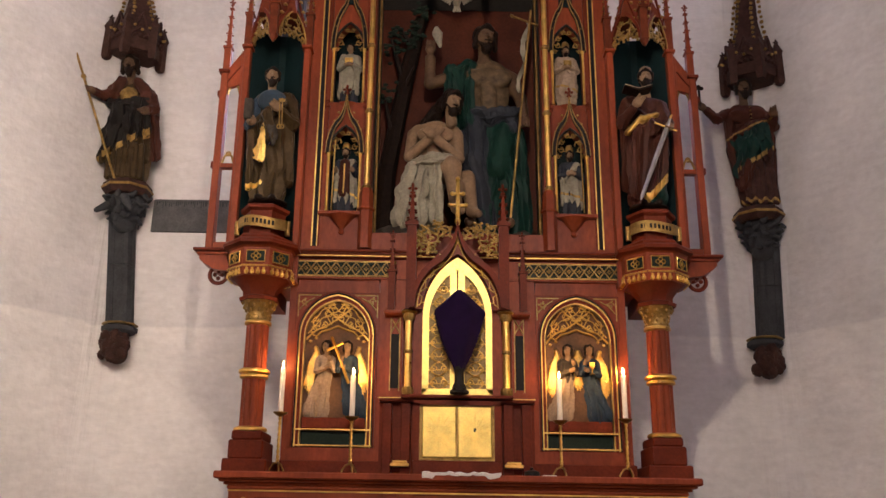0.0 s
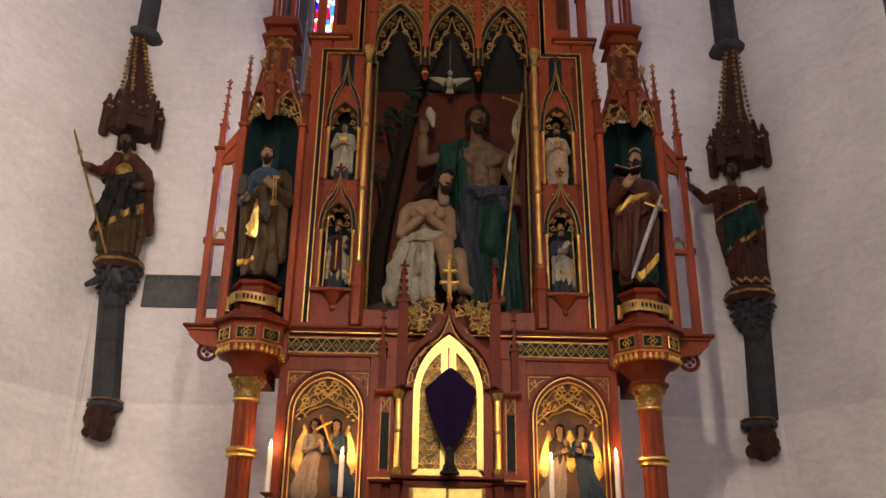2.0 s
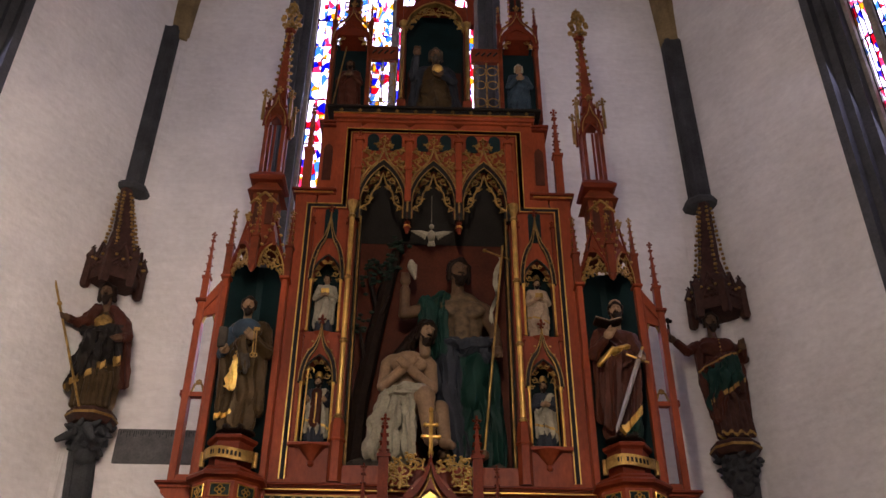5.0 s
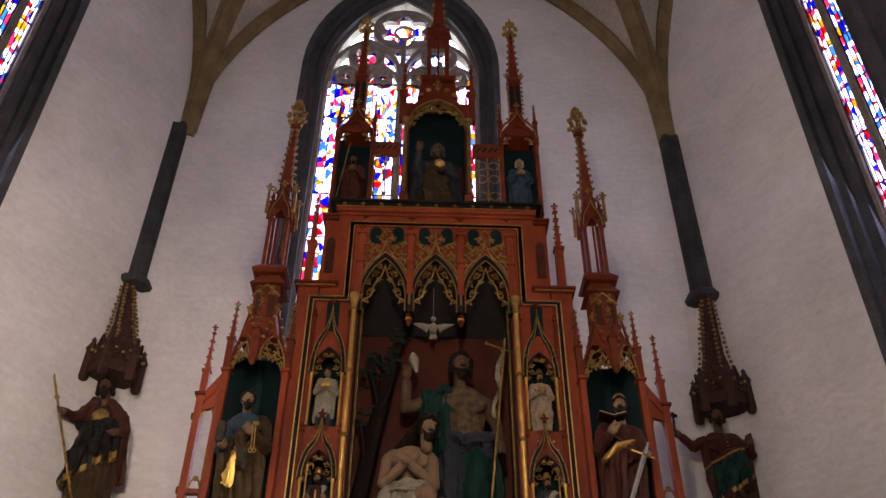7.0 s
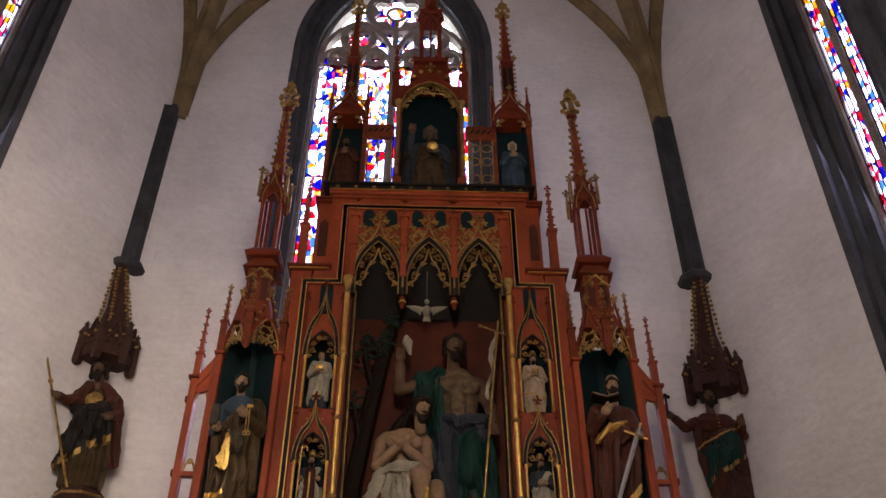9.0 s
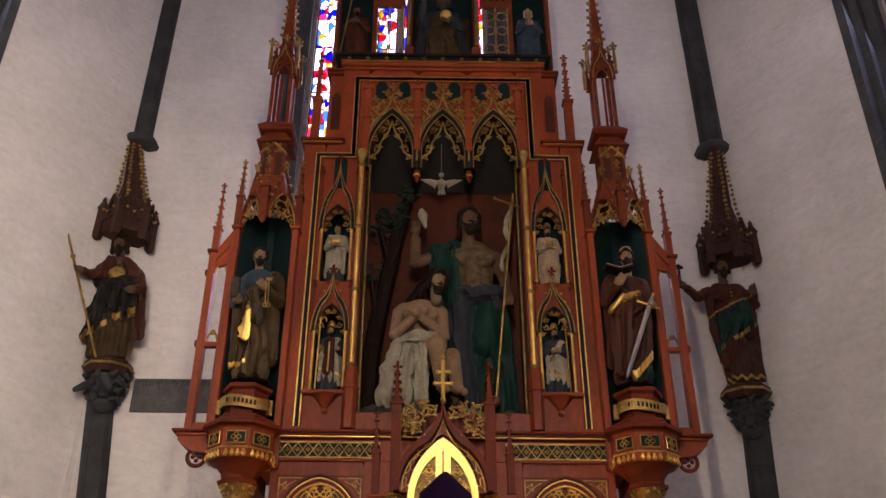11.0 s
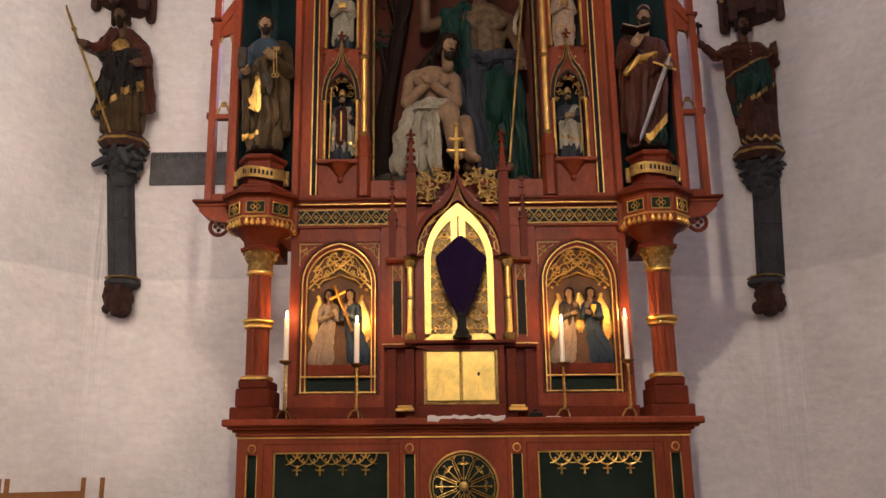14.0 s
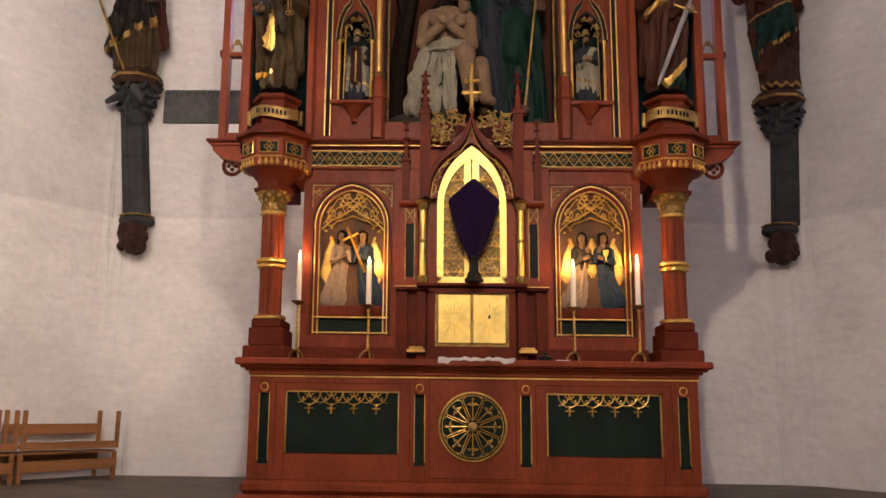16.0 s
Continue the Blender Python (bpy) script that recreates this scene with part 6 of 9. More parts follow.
for s in (-1, 1):
    # pierced rail between the shrines
    bm = B()
    box(bm, s * 0.40, s * 0.73, KY + 0.03, KY + 0.09, 7.62, 7.82, 0.006)
    pieces("rail_plinth", box(B(), s * 0.40, s * 0.73, KY + 0.03, KY + 0.09, DZ, 6.88, 0.004), RED3, ret)
    rail = part("shrine_rail", bm, RED3, ret, "red bridging panel over open tracery")
    for i in range(4):
        part("pierced_cross", tube(B(), [(s * (0.47 + 0.065 * i) - 0.02, KY + 0.024, 7.70), (s * (0.47 + 0.065 * i) + 0.02, KY + 0.024, 7.75)], 0.012, 4), BLACK, rail)
    bm = B()
    for x in (0.43, 0.565, 0.70):
        box(bm, s * x - 0.008, s * x + 0.008, KY + 0.05, KY + 0.066, 6.88, 7.62)
    for zz in (7.05, 7.30, 7.50):
        for x in (0.4975, 0.6325):
            tube(bm, [(s * x + 0.058 * math.cos(a * math.tau / 12), KY + 0.058, zz + 0.058 * math.sin(a * math.tau / 12)) for a in range(12)], 0.007, 4, closed=True)
    part("rail_tracery", bm, OLDGOLD, rail)
    cx, cy = s * 0.925, KY + 0.05
    bm = B()
    for q in (-1, 1):
        box(bm, cx + q * 0.20 - 0.022, cx + q * 0.20 + 0.022, cy - 0.02, cy + 0.10, DZ, 7.86, 0.005)
        box(bm, cx + q * 0.20 - 0.034, cx + q * 0.20 + 0.034, cy - 0.035, cy + 0.11, 7.85, 7.875, 0.004)
    sh = part("side_shrine", bm, RED3, ret, "narrow crowning shrine with a crocketed spire")
    part("shrine_back", box(B(), cx - 0.20, cx + 0.20, cy + 0.20, cy + 0.23, DZ, 8.05), TEAL, sh)
    bm = B()
    band(bm, pointed(cx, 0.215, 7.84, 7.87, 8.20, 7), pointed(cx, 0.175, 7.84, 7.87, 8.12, 7), cy - 0.03, cy + 0.04)
    tube(bm, at_y(ogee(cx, 0.22, 7.90, 8.42, 10), cy - 0.035), 0.014, 5)
    tube(bm, at_y(ogee(cx, 0.205, 7.90, 8.38, 10), cy - 0.047), 0.006, 5, 1)
    finial(bm, cx, cy - 0.035, 8.44, 0.045, 1)
    part("shrine_arch", bm, [RED2, OLDGOLD], sh)
    bm = B()
    for q in (-1, 1):
        for (dx, z, r, h) in ((0.11, 7.95, 0.04, 1), (0.06, 8.04, 0.035, -1), (0.14, 7.88, 0.028, -1)):
            scroll(bm, cx + q * dx, z, cy, r, 1.1, math.pi / 2, q * h, 0.008, steps=12, leaves=3)
        for z, dx in ((8.12, 0.16), (8.22, 0.11), (8.32, 0.07)):
            leaf(bm, cx + q * dx, cy - 0.04, z, 0.024)
    part("cusping", bm, OLDGOLD, sh)
    for q in (-1, 1):
        bm = B()
        pinnacle(bm, cx + q * 0.205, cy, 7.88, 8.20, 8.52, 0.024, 0, 1, 4)
        part("pinnacle", bm, [RED2, OLDGOLD], sh)
    bm = B()
    lathe(bm, cx, cy + 0.10, [(0.20, 7.95), (0.155, 8.12), (0.115, 8.32)], 4, math.pi / 4)
    lathe(bm, cx, cy + 0.09, [(0.105, 8.28), (0.10, 8.95), (0.12, 8.98), (0.09, 9.02)], 4, math.pi / 4)
    for q in (-1, 1):
        finial(bm, cx + q * 0.09, cy + 0.02, 9.04, 0.045, 1)
        for k in range(8):
            ball(bm, (cx + q * 0.085, cy + 0.01, 8.38 + 0.075 * k), 0.017, 1, 1, 1, 1, 0.7)
    spire(bm, cx, cy + 0.09, 9.0, 9.95, 0.085, 4, 0, 8, 0.022, 1)
    sps = part("shrine_spire", bm, [RED2, OLDGOLD], sh)
    for q in (-1, 1):
        bm = B()
        prism(bm, pointed(cx + q * 0.036, 0.024, 8.46, 8.80, 8.88, 5), cy + 0.008, cy + 0.014)
        part("blind_lancet", bm, BLACK, sps)
    bm = B()
    for ring, (z, r) in enumerate(((9.93, 0.045), (10.0, 0.085), (10.08, 0.07), (10.15, 0.035))):
        for a in range(6):
            ang = (a + 0.5 * ring) * math.tau / 6
            ball(bm, (cx + r * math.cos(ang), cy + 0.09 + r * math.sin(ang), z), 0.030, 0, 1)
    lathe(bm, cx, cy + 0.09, [(0.018, 9.9), (0.018, 10.2), (0.006, 10.3)], 6)
    part("spire_flower", bm, OLDGOLD, sps)

# ---------------------------------------------------------------- carved figures, each one plain mesh
def ridge(p):
    return 1 - 2 * np.abs(np.sin(p / 2)) ** 0.8


def sculpt(prims, res, soft, paint=None):
    """A carved body from limbs, lumps and folded cloth melted into one skin. Each prim: kind, place(s), radii, material, flatness, folds, depth of folds."""
    lo, hi = np.full(3, 1e9), np.full(3, -1e9)
    for p in prims:
        for c in ((p["a"], p["b"]) if "b" in p else (p["a"],)):
            r = np.max(p["r"]) * 1.25
            lo, hi = np.minimum(lo, np.array(c) - r), np.maximum(hi, np.array(c) + r)
    n = [int(math.ceil((hi[i] - lo[i]) / res)) + 3 for i in range(3)]
    ax = [lo[i] - res + res * np.arange(n[i]) for i in range(3)]
    size = tuple(n)
    D_all, M_all, best_all = np.full(size, 9.0), np.zeros(size, int), np.full(size, 9.0)
    for p in prims:
        a = np.array(p["a"], float)
        flat = p.get("flat", 1.0)
        k = p.get("soft", soft)
        amp = 1.5 * p.get("amp", 0.0) if "b" in p else p.get("amp", 0.0)
        reach = np.max(p["r"]) * ((1 + 3 * amp) if "b" in p else 1) + amp * (0 if "b" in p else 1) + k + 2 * res
        ends = [a, np.array(p.get("b", p["a"]), float)]
        cut = tuple(slice(max(0, int((min(e[i] for e in ends) - reach - ax[i][0]) / res)), max(0, int((max(e[i] for e in ends) + reach - ax[i][0]) / res)) + 2) for i in range(3))
        X, Y, Z = ax[0][cut[0]][:, None, None], ax[1][cut[1]][None, :, None], ax[2][cut[2]][None, None, :]
        D, M, best = D_all[cut], M_all[cut], best_all[cut]
        if "b" in p:
            d = ends[1] - a
            dd = d @ d
            px, py, pz = X - a[0], Y - a[1], Z - a[2]
            u = np.clip((px * d[0] + py * d[1] + pz * d[2]) / dd, 0, 1)
            qx, qy, qz = px - u * d[0], (py - u * d[1]) / flat, pz - u * d[2]
            r = p["r"][0] + (p["r"][1] - p["r"][0]) * u
            if p.get("folds"):
                th = np.arctan2(qx, -qy) if abs(d[2]) > 0.4 * math.sqrt(dd) else np.arctan2(qz, -qy)
                ph = p.get("phase", 0.0)
                w = amp * (0.45 + 0.75 * (u if d[2] < 0 else 1 - u))
                r = r * (1 + w * (ridge(p["folds"] * th + ph + p.get("twist", 0.0) * u + 0.7 * np.sin(5 * u + ph)) + 0.55 * ridge((p["folds"] * 0.5 + 1.5) * th - 4 * u + 2 * ph))
                         + 0.22 * amp * np.sin(13 * u + 2.2 * np.sin(th + ph)))
            e = np.sqrt(qx * qx + qy * qy + qz * qz) - r
            e = e * (0.9 if flat > 0.8 else 0.75)
        else:
            rx, ry, rz = p["r"]
            q = np.sqrt(((X - a[0]) / rx) ** 2 + ((Y - a[1]) / ry) ** 2 + ((Z - a[2]) / rz) ** 2)
            e = (q - 1) * min(rx, ry, rz)
            if amp:
                e = e + amp * np.sin(X * 95 + 3 * np.sin(Z * 60)) * np.sin(Z * 80 + 2 * np.sin(Y * 70))
        if p.get("hollow"):
            D_all[cut] = np.maximum(D, -e)
            continue
        hh = np.clip(0.5 + 0.5 * (D - e) / k, 0, 1)
        D_all[cut] = D * (1 - hh) + e * hh - k * hh * (1 - hh)
        near = e < best
        M[near] = p["m"]
        best_all[cut] = np.where(near, e, best)
    D, M = D_all, M_all
    D[0], D[-1], D[:, 0], D[:, -1], D[:, :, 0], D[:, :, -1] = 1, 1, 1, 1, 1, 1
    # one vertex in each cell that the skin crosses
    S = D < 0
    shape = tuple(k - 1 for k in D.shape)
    acc, cnt = np.zeros(shape + (3,)), np.zeros(shape)
    quads = []
    cross = []
    for axis in range(3):
        s0 = [slice(None)] * 3
        s1 = [slice(None)] * 3
        s0[axis], s1[axis] = slice(0, -1), slice(1, None)
        A, C = D[tuple(s0)], D[tuple(s1)]
        hit = (A < 0) != (C < 0)
        idx = np.argwhere(hit)
        t = A[hit] / (A[hit] - C[hit])
        pos = idx.astype(float)
        pos[:, axis] += t
        o1, o2 = [k for k in range(3) if k != axis]
        for d1 in (0, -1):
            for d2 in (0, -1):
                c = idx.copy()
                c[:, o1] += d1
                c[:, o2] += d2
                ok = np.all((c >= 0) & (c < np.array(shape)), axis=1)
                np.add.at(acc, tuple(c[ok].T), pos[ok])
                np.add.at(cnt, tuple(c[ok].T), 1)
        cross.append((axis, o1, o2, idx, A[hit] < 0))
    act = np.argwhere(cnt > 0)
    number = np.full(shape, -1)
    number[tuple(act.T)] = np.arange(len(act))
    verts = (acc[tuple(act.T)] / cnt[tuple(act.T)][:, None]) * res + np.array([ax[0][0], ax[1][0], ax[2][0]])
    mats = M[tuple(np.minimum(act + 1, np.array(M.shape) - 1).T)]
    faces, fm = [], []
    for axis, o1, o2, idx, inside in cross:
        q = []
        for d1, d2 in ((0, 0), (-1, 0), (-1, -1), (0, -1)):
            c = idx.copy()
            c[:, o1] += d1
            c[:, o2] += d2
            q.append(number[tuple(c.T)])
        q = np.stack(q, 1)
        turn = inside if axis != 1 else ~inside
        q[turn] = q[turn][:, ::-1]
        good = np.all(q >= 0, axis=1)
        faces.append(q[good])
    faces = np.concatenate(faces)
    fmat = mats[faces[:, 0]]
    if paint:
        fmat = paint(verts[faces].mean(axis=1), fmat)
    return verts, faces, fmat


def carved(name, prims, mats, label, category, at, res=0.012, soft=0.02, paint=None, group="", altar=True, extra=None, shear=0.0):
    """A figure as one mesh; extra(bm) adds staffs, swords and the like to the same mesh."""
    V, F, fm = sculpt(prims, res, soft, paint)
    me = bpy.data.meshes.new("skin")
    me.from_pydata(V.tolist(), [], F.tolist())
    me.polygons.foreach_set("material_index", fm.astype(np.int32))
    bm = B()
    bm.from_mesh(me)
    bpy.data.meshes.remove(me)
    if extra:
        extra(bm)
    for v in bm.verts:
        v.co.x += shear * (v.co.z - at[2])
    return solo(name, bm, mats, label, category, at, group=group, altar=altar, smooth=1.0)


def lumps(prims, res, soft):
    V, F, fm = sculpt(prims, res, soft)
    me = bpy.data.meshes.new("skin")
    me.from_pydata(V.tolist(), [], F.tolist())
    bm = B()
    bm.from_mesh(me)
    bpy.data.meshes.remove(me)
    return bm


def cap(a, b, r0, r1, m, **kw):
    return dict(a=a, b=b, r=(r0, r1), m=m, **kw)


def ell(a, rx, ry, rz, m, **kw):
    return dict(a=a, r=(rx, ry, rz), m=m, **kw)


def face(x, y, z, r, skin, hair, beard=1.0, locks=1.0, turn=0.0, bow=0.0):
    """Head of half height r with nose, brow, hair and beard; turn moves the face to one side, bow down."""
    c, s = math.cos(turn), math.sin(turn)

    def at(dx, dy, dz):
        dy, dz = dy * math.cos(bow) - dz * math.sin(bow), dz * math.cos(bow) + dy * math.sin(bow)
        return (x + r * (dx * c - dy * s), y + r * (dx * s + dy * c), z + r * dz)
    out = [ell(at(0, -0.12, -0.02), 0.66 * r, 0.80 * r, 0.94 * r, skin, soft=0.004),
           ell(at(-0.27, -0.90, 0.10), 0.19 * r, 0.16 * r, 0.13 * r, skin, hollow=True), ell(at(0.27, -0.90, 0.10), 0.19 * r, 0.16 * r, 0.13 * r, skin, hollow=True),
           cap(at(0, -0.84, 0.20), at(0, -1.02, -0.20), 0.08 * r, 0.14 * r, skin, soft=0.005),
           cap(at(-0.40, -0.72, 0.28), at(0.40, -0.72, 0.28), 0.10 * r, 0.10 * r, skin, soft=0.008),
           ell(at(0, 0.16, 0.30), 0.86 * r, 0.88 * r, 0.86 * r, hair, soft=0.004, amp=0.07 * r)]
    for q in (-1, 1):
        out += [cap(at(q * 0.08, -0.66, 0.82), at(q * 0.66, -0.46, 0.42), 0.24 * r, 0.20 * r, hair, soft=0.006, folds=4, amp=0.10),
                cap(at(q * 0.70, -0.40, 0.42), at(q * (0.72 + 0.12 * locks), -0.12, -0.30 - 0.8 * locks), (0.19 + 0.09 * locks) * r, (0.15 + 0.14 * locks) * r, hair, soft=0.006, folds=4, amp=0.14)]
    if beard:
        out += [ell(at(0, -0.56, -0.92), 0.42 * r, 0.36 * r, 0.34 * r + 0.26 * r * beard, hair, soft=0.006, amp=0.05 * r),
                cap(at(-0.24, -0.86, -0.40), at(0.24, -0.86, -0.40), 0.07 * r, 0.07 * r, hair, soft=0.004)]
        for q in (-1, 1):
            out.append(cap(at(q * 0.62, -0.26, -0.15), at(q * 0.24, -0.60, -0.82), 0.13 * r, 0.20 * r, hair, soft=0.006))
    out.append(cap(at(0, 0.15, -0.6), (x, y + 0.25 * r, z - 1.9 * r), 0.42 * r, 0.50 * r, skin))
    return out


def limb(pts, r, sleeve, skin, hand=1.0, folds=5):
    """An arm: shoulder, elbow, wrist; r its radii; then a hand with fingers."""
    a, b, c = [Vector(p) for p in pts]
    e = (c - b).normalized()
    side = e.cross(Vector((0, 1, 0)))
    side = side.normalized() if side.length > 0.1 else Vector((1, 0, 0))
    h = r[2] * 1.15 * hand
    w = b.lerp(c, 0.80)
    out = [cap(tuple(a), tuple(b), r[0], r[1], sleeve, folds=folds, amp=0.08), cap(tuple(b), tuple(w), r[1] * 0.95, r[2] * 1.15, sleeve, folds=folds, amp=0.10, twist=3.0),
           cap(tuple(w), tuple(c), r[2] * 0.72, r[2] * 0.62, skin, soft=0.006), ell(tuple(c + e * h * 0.7), h, h * 0.75, h, skin, soft=0.008)]
    for k in range(-1, 2):
        o = c + e * h * 1.2 + side * k * h * 0.6
        out.append(cap(tuple(o), tuple(o + e * h * 1.1), h * 0.32, h * 0.25, skin, soft=0.004))
    return out


def robed(x, y, z, h, robe, cloak, seed=0, wide=1.0, sway=0.0, wrap=1):
    """Gown to the ground with a cloak slung from one shoulder across to the other hip and hanging to the knee."""
    w = h * wide
    return [cap((x + sway * h, y, z + 0.55 * h), (x - sway * 0.3 * h, y, z + 0.09 * h), 0.098 * w, 0.128 * w, robe, flat=0.70, folds=9, amp=0.075, phase=seed, twist=1.2),
            cap((x + sway * h, y, z + 0.54 * h), (x, y, z + 0.72 * h), 0.095 * w, 0.105 * w, robe, flat=0.66, folds=5, amp=0.045, phase=seed + 1),
            cap((x - 0.085 * w, y, z + 0.755 * h), (x + 0.085 * w, y, z + 0.755 * h), 0.052 * h, 0.052 * h, robe, flat=0.85),
            cap((x + sway * h + 0.015 * h, y - 0.012 * h, z + 0.58 * h), (x - wrap * 0.02 * h, y - 0.01 * h, z + 0.27 * h), 0.108 * w, 0.124 * w, cloak, flat=0.74, folds=7, amp=0.10, phase=seed + 2, twist=3.0 * wrap),
            cap((x - wrap * 0.095 * w, y - 0.01 * h, z + 0.76 * h), (x + wrap * 0.085 * w, y - 0.055 * h, z + 0.53 * h), 0.052 * h, 0.060 * h, cloak, folds=6, amp=0.16, phase=seed + 3),
            cap((x + wrap * 0.095 * w, y - 0.02 * h, z + 0.56 * h), (x + wrap * 0.11 * w, y - 0.02 * h, z + 0.20 * h), 0.045 * h, 0.035 * h, cloak, folds=5, amp=0.2, phase=seed + 4),
            cap((x - wrap * 0.10 * w, y + 0.02 * h, z + 0.74 * h), (x - wrap * 0.115 * w, y + 0.03 * h, z + 0.18 * h), 0.05 * h, 0.05 * h, cloak, folds=5, amp=0.15, phase=seed + 5),
            cap((x - 0.04 * h, y - 0.05 * h, z + 0.02 * h), (x - 0.05 * h, y - 0.10 * h, z + 0.012 * h), 0.022 * h, 0.018 * h, 3), cap((x + 0.04 * h, y - 0.05 * h, z + 0.02 * h), (x + 0.05 * h, y - 0.10 * h, z + 0.012 * h), 0.022 * h, 0.018 * h, 3),
            ell((x, y, z + 0.0 * h), 0.13 * h, 0.10 * h, 0.022 * h, 3)]


def swag(pts, rs, m, folds=6, amp=0.16, phase=0.0, **kw):
    """Cloth hung along several points."""
    return [cap(a, b, r0, r1, m, folds=folds, amp=amp, phase=phase + 0.6 * k, **kw) for k, (a, b, r0, r1) in enumerate(zip(pts, pts[1:], rs, rs[1:]))]


def stripe(axis_point, direction, half, only, gold, wave=0.0):
    """Paints faces of one material gold within a slanting, waving band."""
    n = np.array(direction, float) / np.linalg.norm(direction)

    def f(c, m):
        d = np.abs((c - np.array(axis_point)) @ n + wave * (np.sin(c[:, 0] * 23) + 0.6 * np.sin(c[:, 0] * 51 + 1)))
        m = m.copy()
        m[(d < half) & (m == only)] = gold
        return m
    return f


# the two apostles in the turrets
x, y, z, h = -1.565, 6.74, 3.21, 1.24
P = robed(x, y, z, h, 1, 1, 2.0, 0.95, 0.012, -1) + face(x - 0.025, y - 0.04, z + 1.135, 0.078, 2, 3, 0.8, 0.0, 0.25)
P += [ell((x - 0.01, y - 0.07, z + 0.90), 0.12, 0.075, 0.10, 7, soft=0.01)]
P += limb([(x - 0.14, y, z + 0.90), (x - 0.185, y - 0.03, z + 0.68), (x - 0.15, y - 0.16, z + 0.66)], (0.058, 0.056, 0.036), 7, 2)
P += limb([(x + 0.14, y, z + 0.90), (x + 0.175, y - 0.04, z + 0.70), (x + 0.08, y - 0.17, z + 0.77)], (0.062, 0.056, 0.036), 1, 2)
P += swag([(x + 0.09, y - 0.10, z + 0.86), (x - 0.02, y - 0.15, z + 0.72), (x + 0.01, y - 0.16, z + 0.52)], [0.04, 0.055, 0.05], 1, 5, 0.2, 1.0, soft=0.010)
P += swag([(x - 0.01, y - 0.155, z + 0.74), (x - 0.045, y - 0.175, z + 0.55), (x - 0.06, y - 0.17, z + 0.34)], [0.016, 0.028, 0.046], 4, 4, 0.28, 0.4, soft=0.005, flat=0.4)
P += swag([(x + 0.03, y - 0.16, z + 0.58), (x + 0.05, y - 0.17, z + 0.46)], [0.05, 0.02], 5, 4, 0.22, 2.0, soft=0.006)
P += swag([(x - 0.16, y - 0.06, z + 0.60), (x - 0.14, y - 0.08, z + 0.12)], [0.045, 0.035], 1, 5, 0.2, 3.0)


def gilded_hem(c, m):
    dz = c[:, 2] - z
    m = m.copy()
    m[(m == 1) & (np.abs(dz - 0.17 - 0.4 * (c[:, 0] - x)) < 0.02) & (c[:, 0] < x - 0.04)] = 4
    return m


def keys(bm):
    box(bm, x - 0.20, x - 0.13, y - 0.24, y - 0.18, z + 0.66, z + 0.84, 0.006, 5)
    for dx in (0.0, 0.022):
        tube(bm, [(x + 0.10 + dx, y - 0.235, z + 0.60), (x + 0.09 + dx, y - 0.235, z + 0.84)], 0.005, 6, 6)
        tube(bm, [(x + 0.10 + dx + 0.018 * math.cos(a * math.tau / 10), y - 0.235, z + 0.585 + 0.018 * math.sin(a * math.tau / 10)) for a in range(10)], 0.005, 5, 6, closed=True)
        box(bm, x + 0.09 + dx, x + 0.115 + dx, y - 0.24, y - 0.23, z + 0.81, z + 0.835, 0, 6)


carved("statue", P, [ROBEBROWN, ROBEBROWN, SKIN, HAIR, GOLD, ROBEGREY, OLDGOLD, ROBEBLUE], "painted wooden apostle with book and keys in gilded robe", "statue", (x, y, z), res=0.0068, soft=0.014,
       paint=gilded_hem, group="apostle statues", extra=keys)

x = 1.565
P = robed(x, y, z, h, 1, 1, 5.0, 0.98, -0.01, 1) + face(x + 0.035, y - 0.04, z + 1.165, 0.078, 2, 3, 2.8, 0.0, -0.15)
P += [ell((x + 0.035, y - 0.05, z + 1.235), 0.052, 0.055, 0.04, 2, soft=0.006)]
P += limb([(x - 0.13, y, z + 0.92), (x - 0.19, y - 0.06, z + 0.74), (x - 0.10, y - 0.19, z + 0.84)], (0.060, 0.054, 0.036), 1, 2)
P += limb([(x + 0.15, y, z + 0.92), (x + 0.19, y - 0.05, z + 0.74), (x + 0.165, y - 0.18, z + 0.66)], (0.062, 0.054, 0.036), 1, 2)
P += swag([(x + 0.07, y - 0.16, z + 0.77), (x - 0.06, y - 0.18, z + 0.72), (x - 0.17, y - 0.15, z + 0.61)], [0.028, 0.036, 0.03], 4, 3, 0.18, 0.0, soft=0.005)
P += swag([(x + 0.05, y - 0.13, z + 0.68), (x - 0.05, y - 0.13, z + 0.62), (x - 0.10, y - 0.09, z + 0.12)], [0.07, 0.075, 0.06], 1, 6, 0.18, 1.0)
P += swag([(x + 0.12, y - 0.11, z + 0.55), (x + 0.05, y - 0.12, z + 0.10)], [0.06, 0.07], 1, 6, 0.18, 2.0)


def gilded_lining(c, m):
    dz, dx = c[:, 2] - z, c[:, 0] - x
    m = m.copy()
    line = dz - (0.05 + 1.6 * np.clip(dx + 0.02, 0, 1) ** 1.2)
    m[(m == 1) & (np.abs(line) < 0.035) & (dx > -0.05) & (c[:, 1] < y)] = 4
    m[(m == 1) & (line < -0.035) & (dx > -0.05)] = 0
    return m


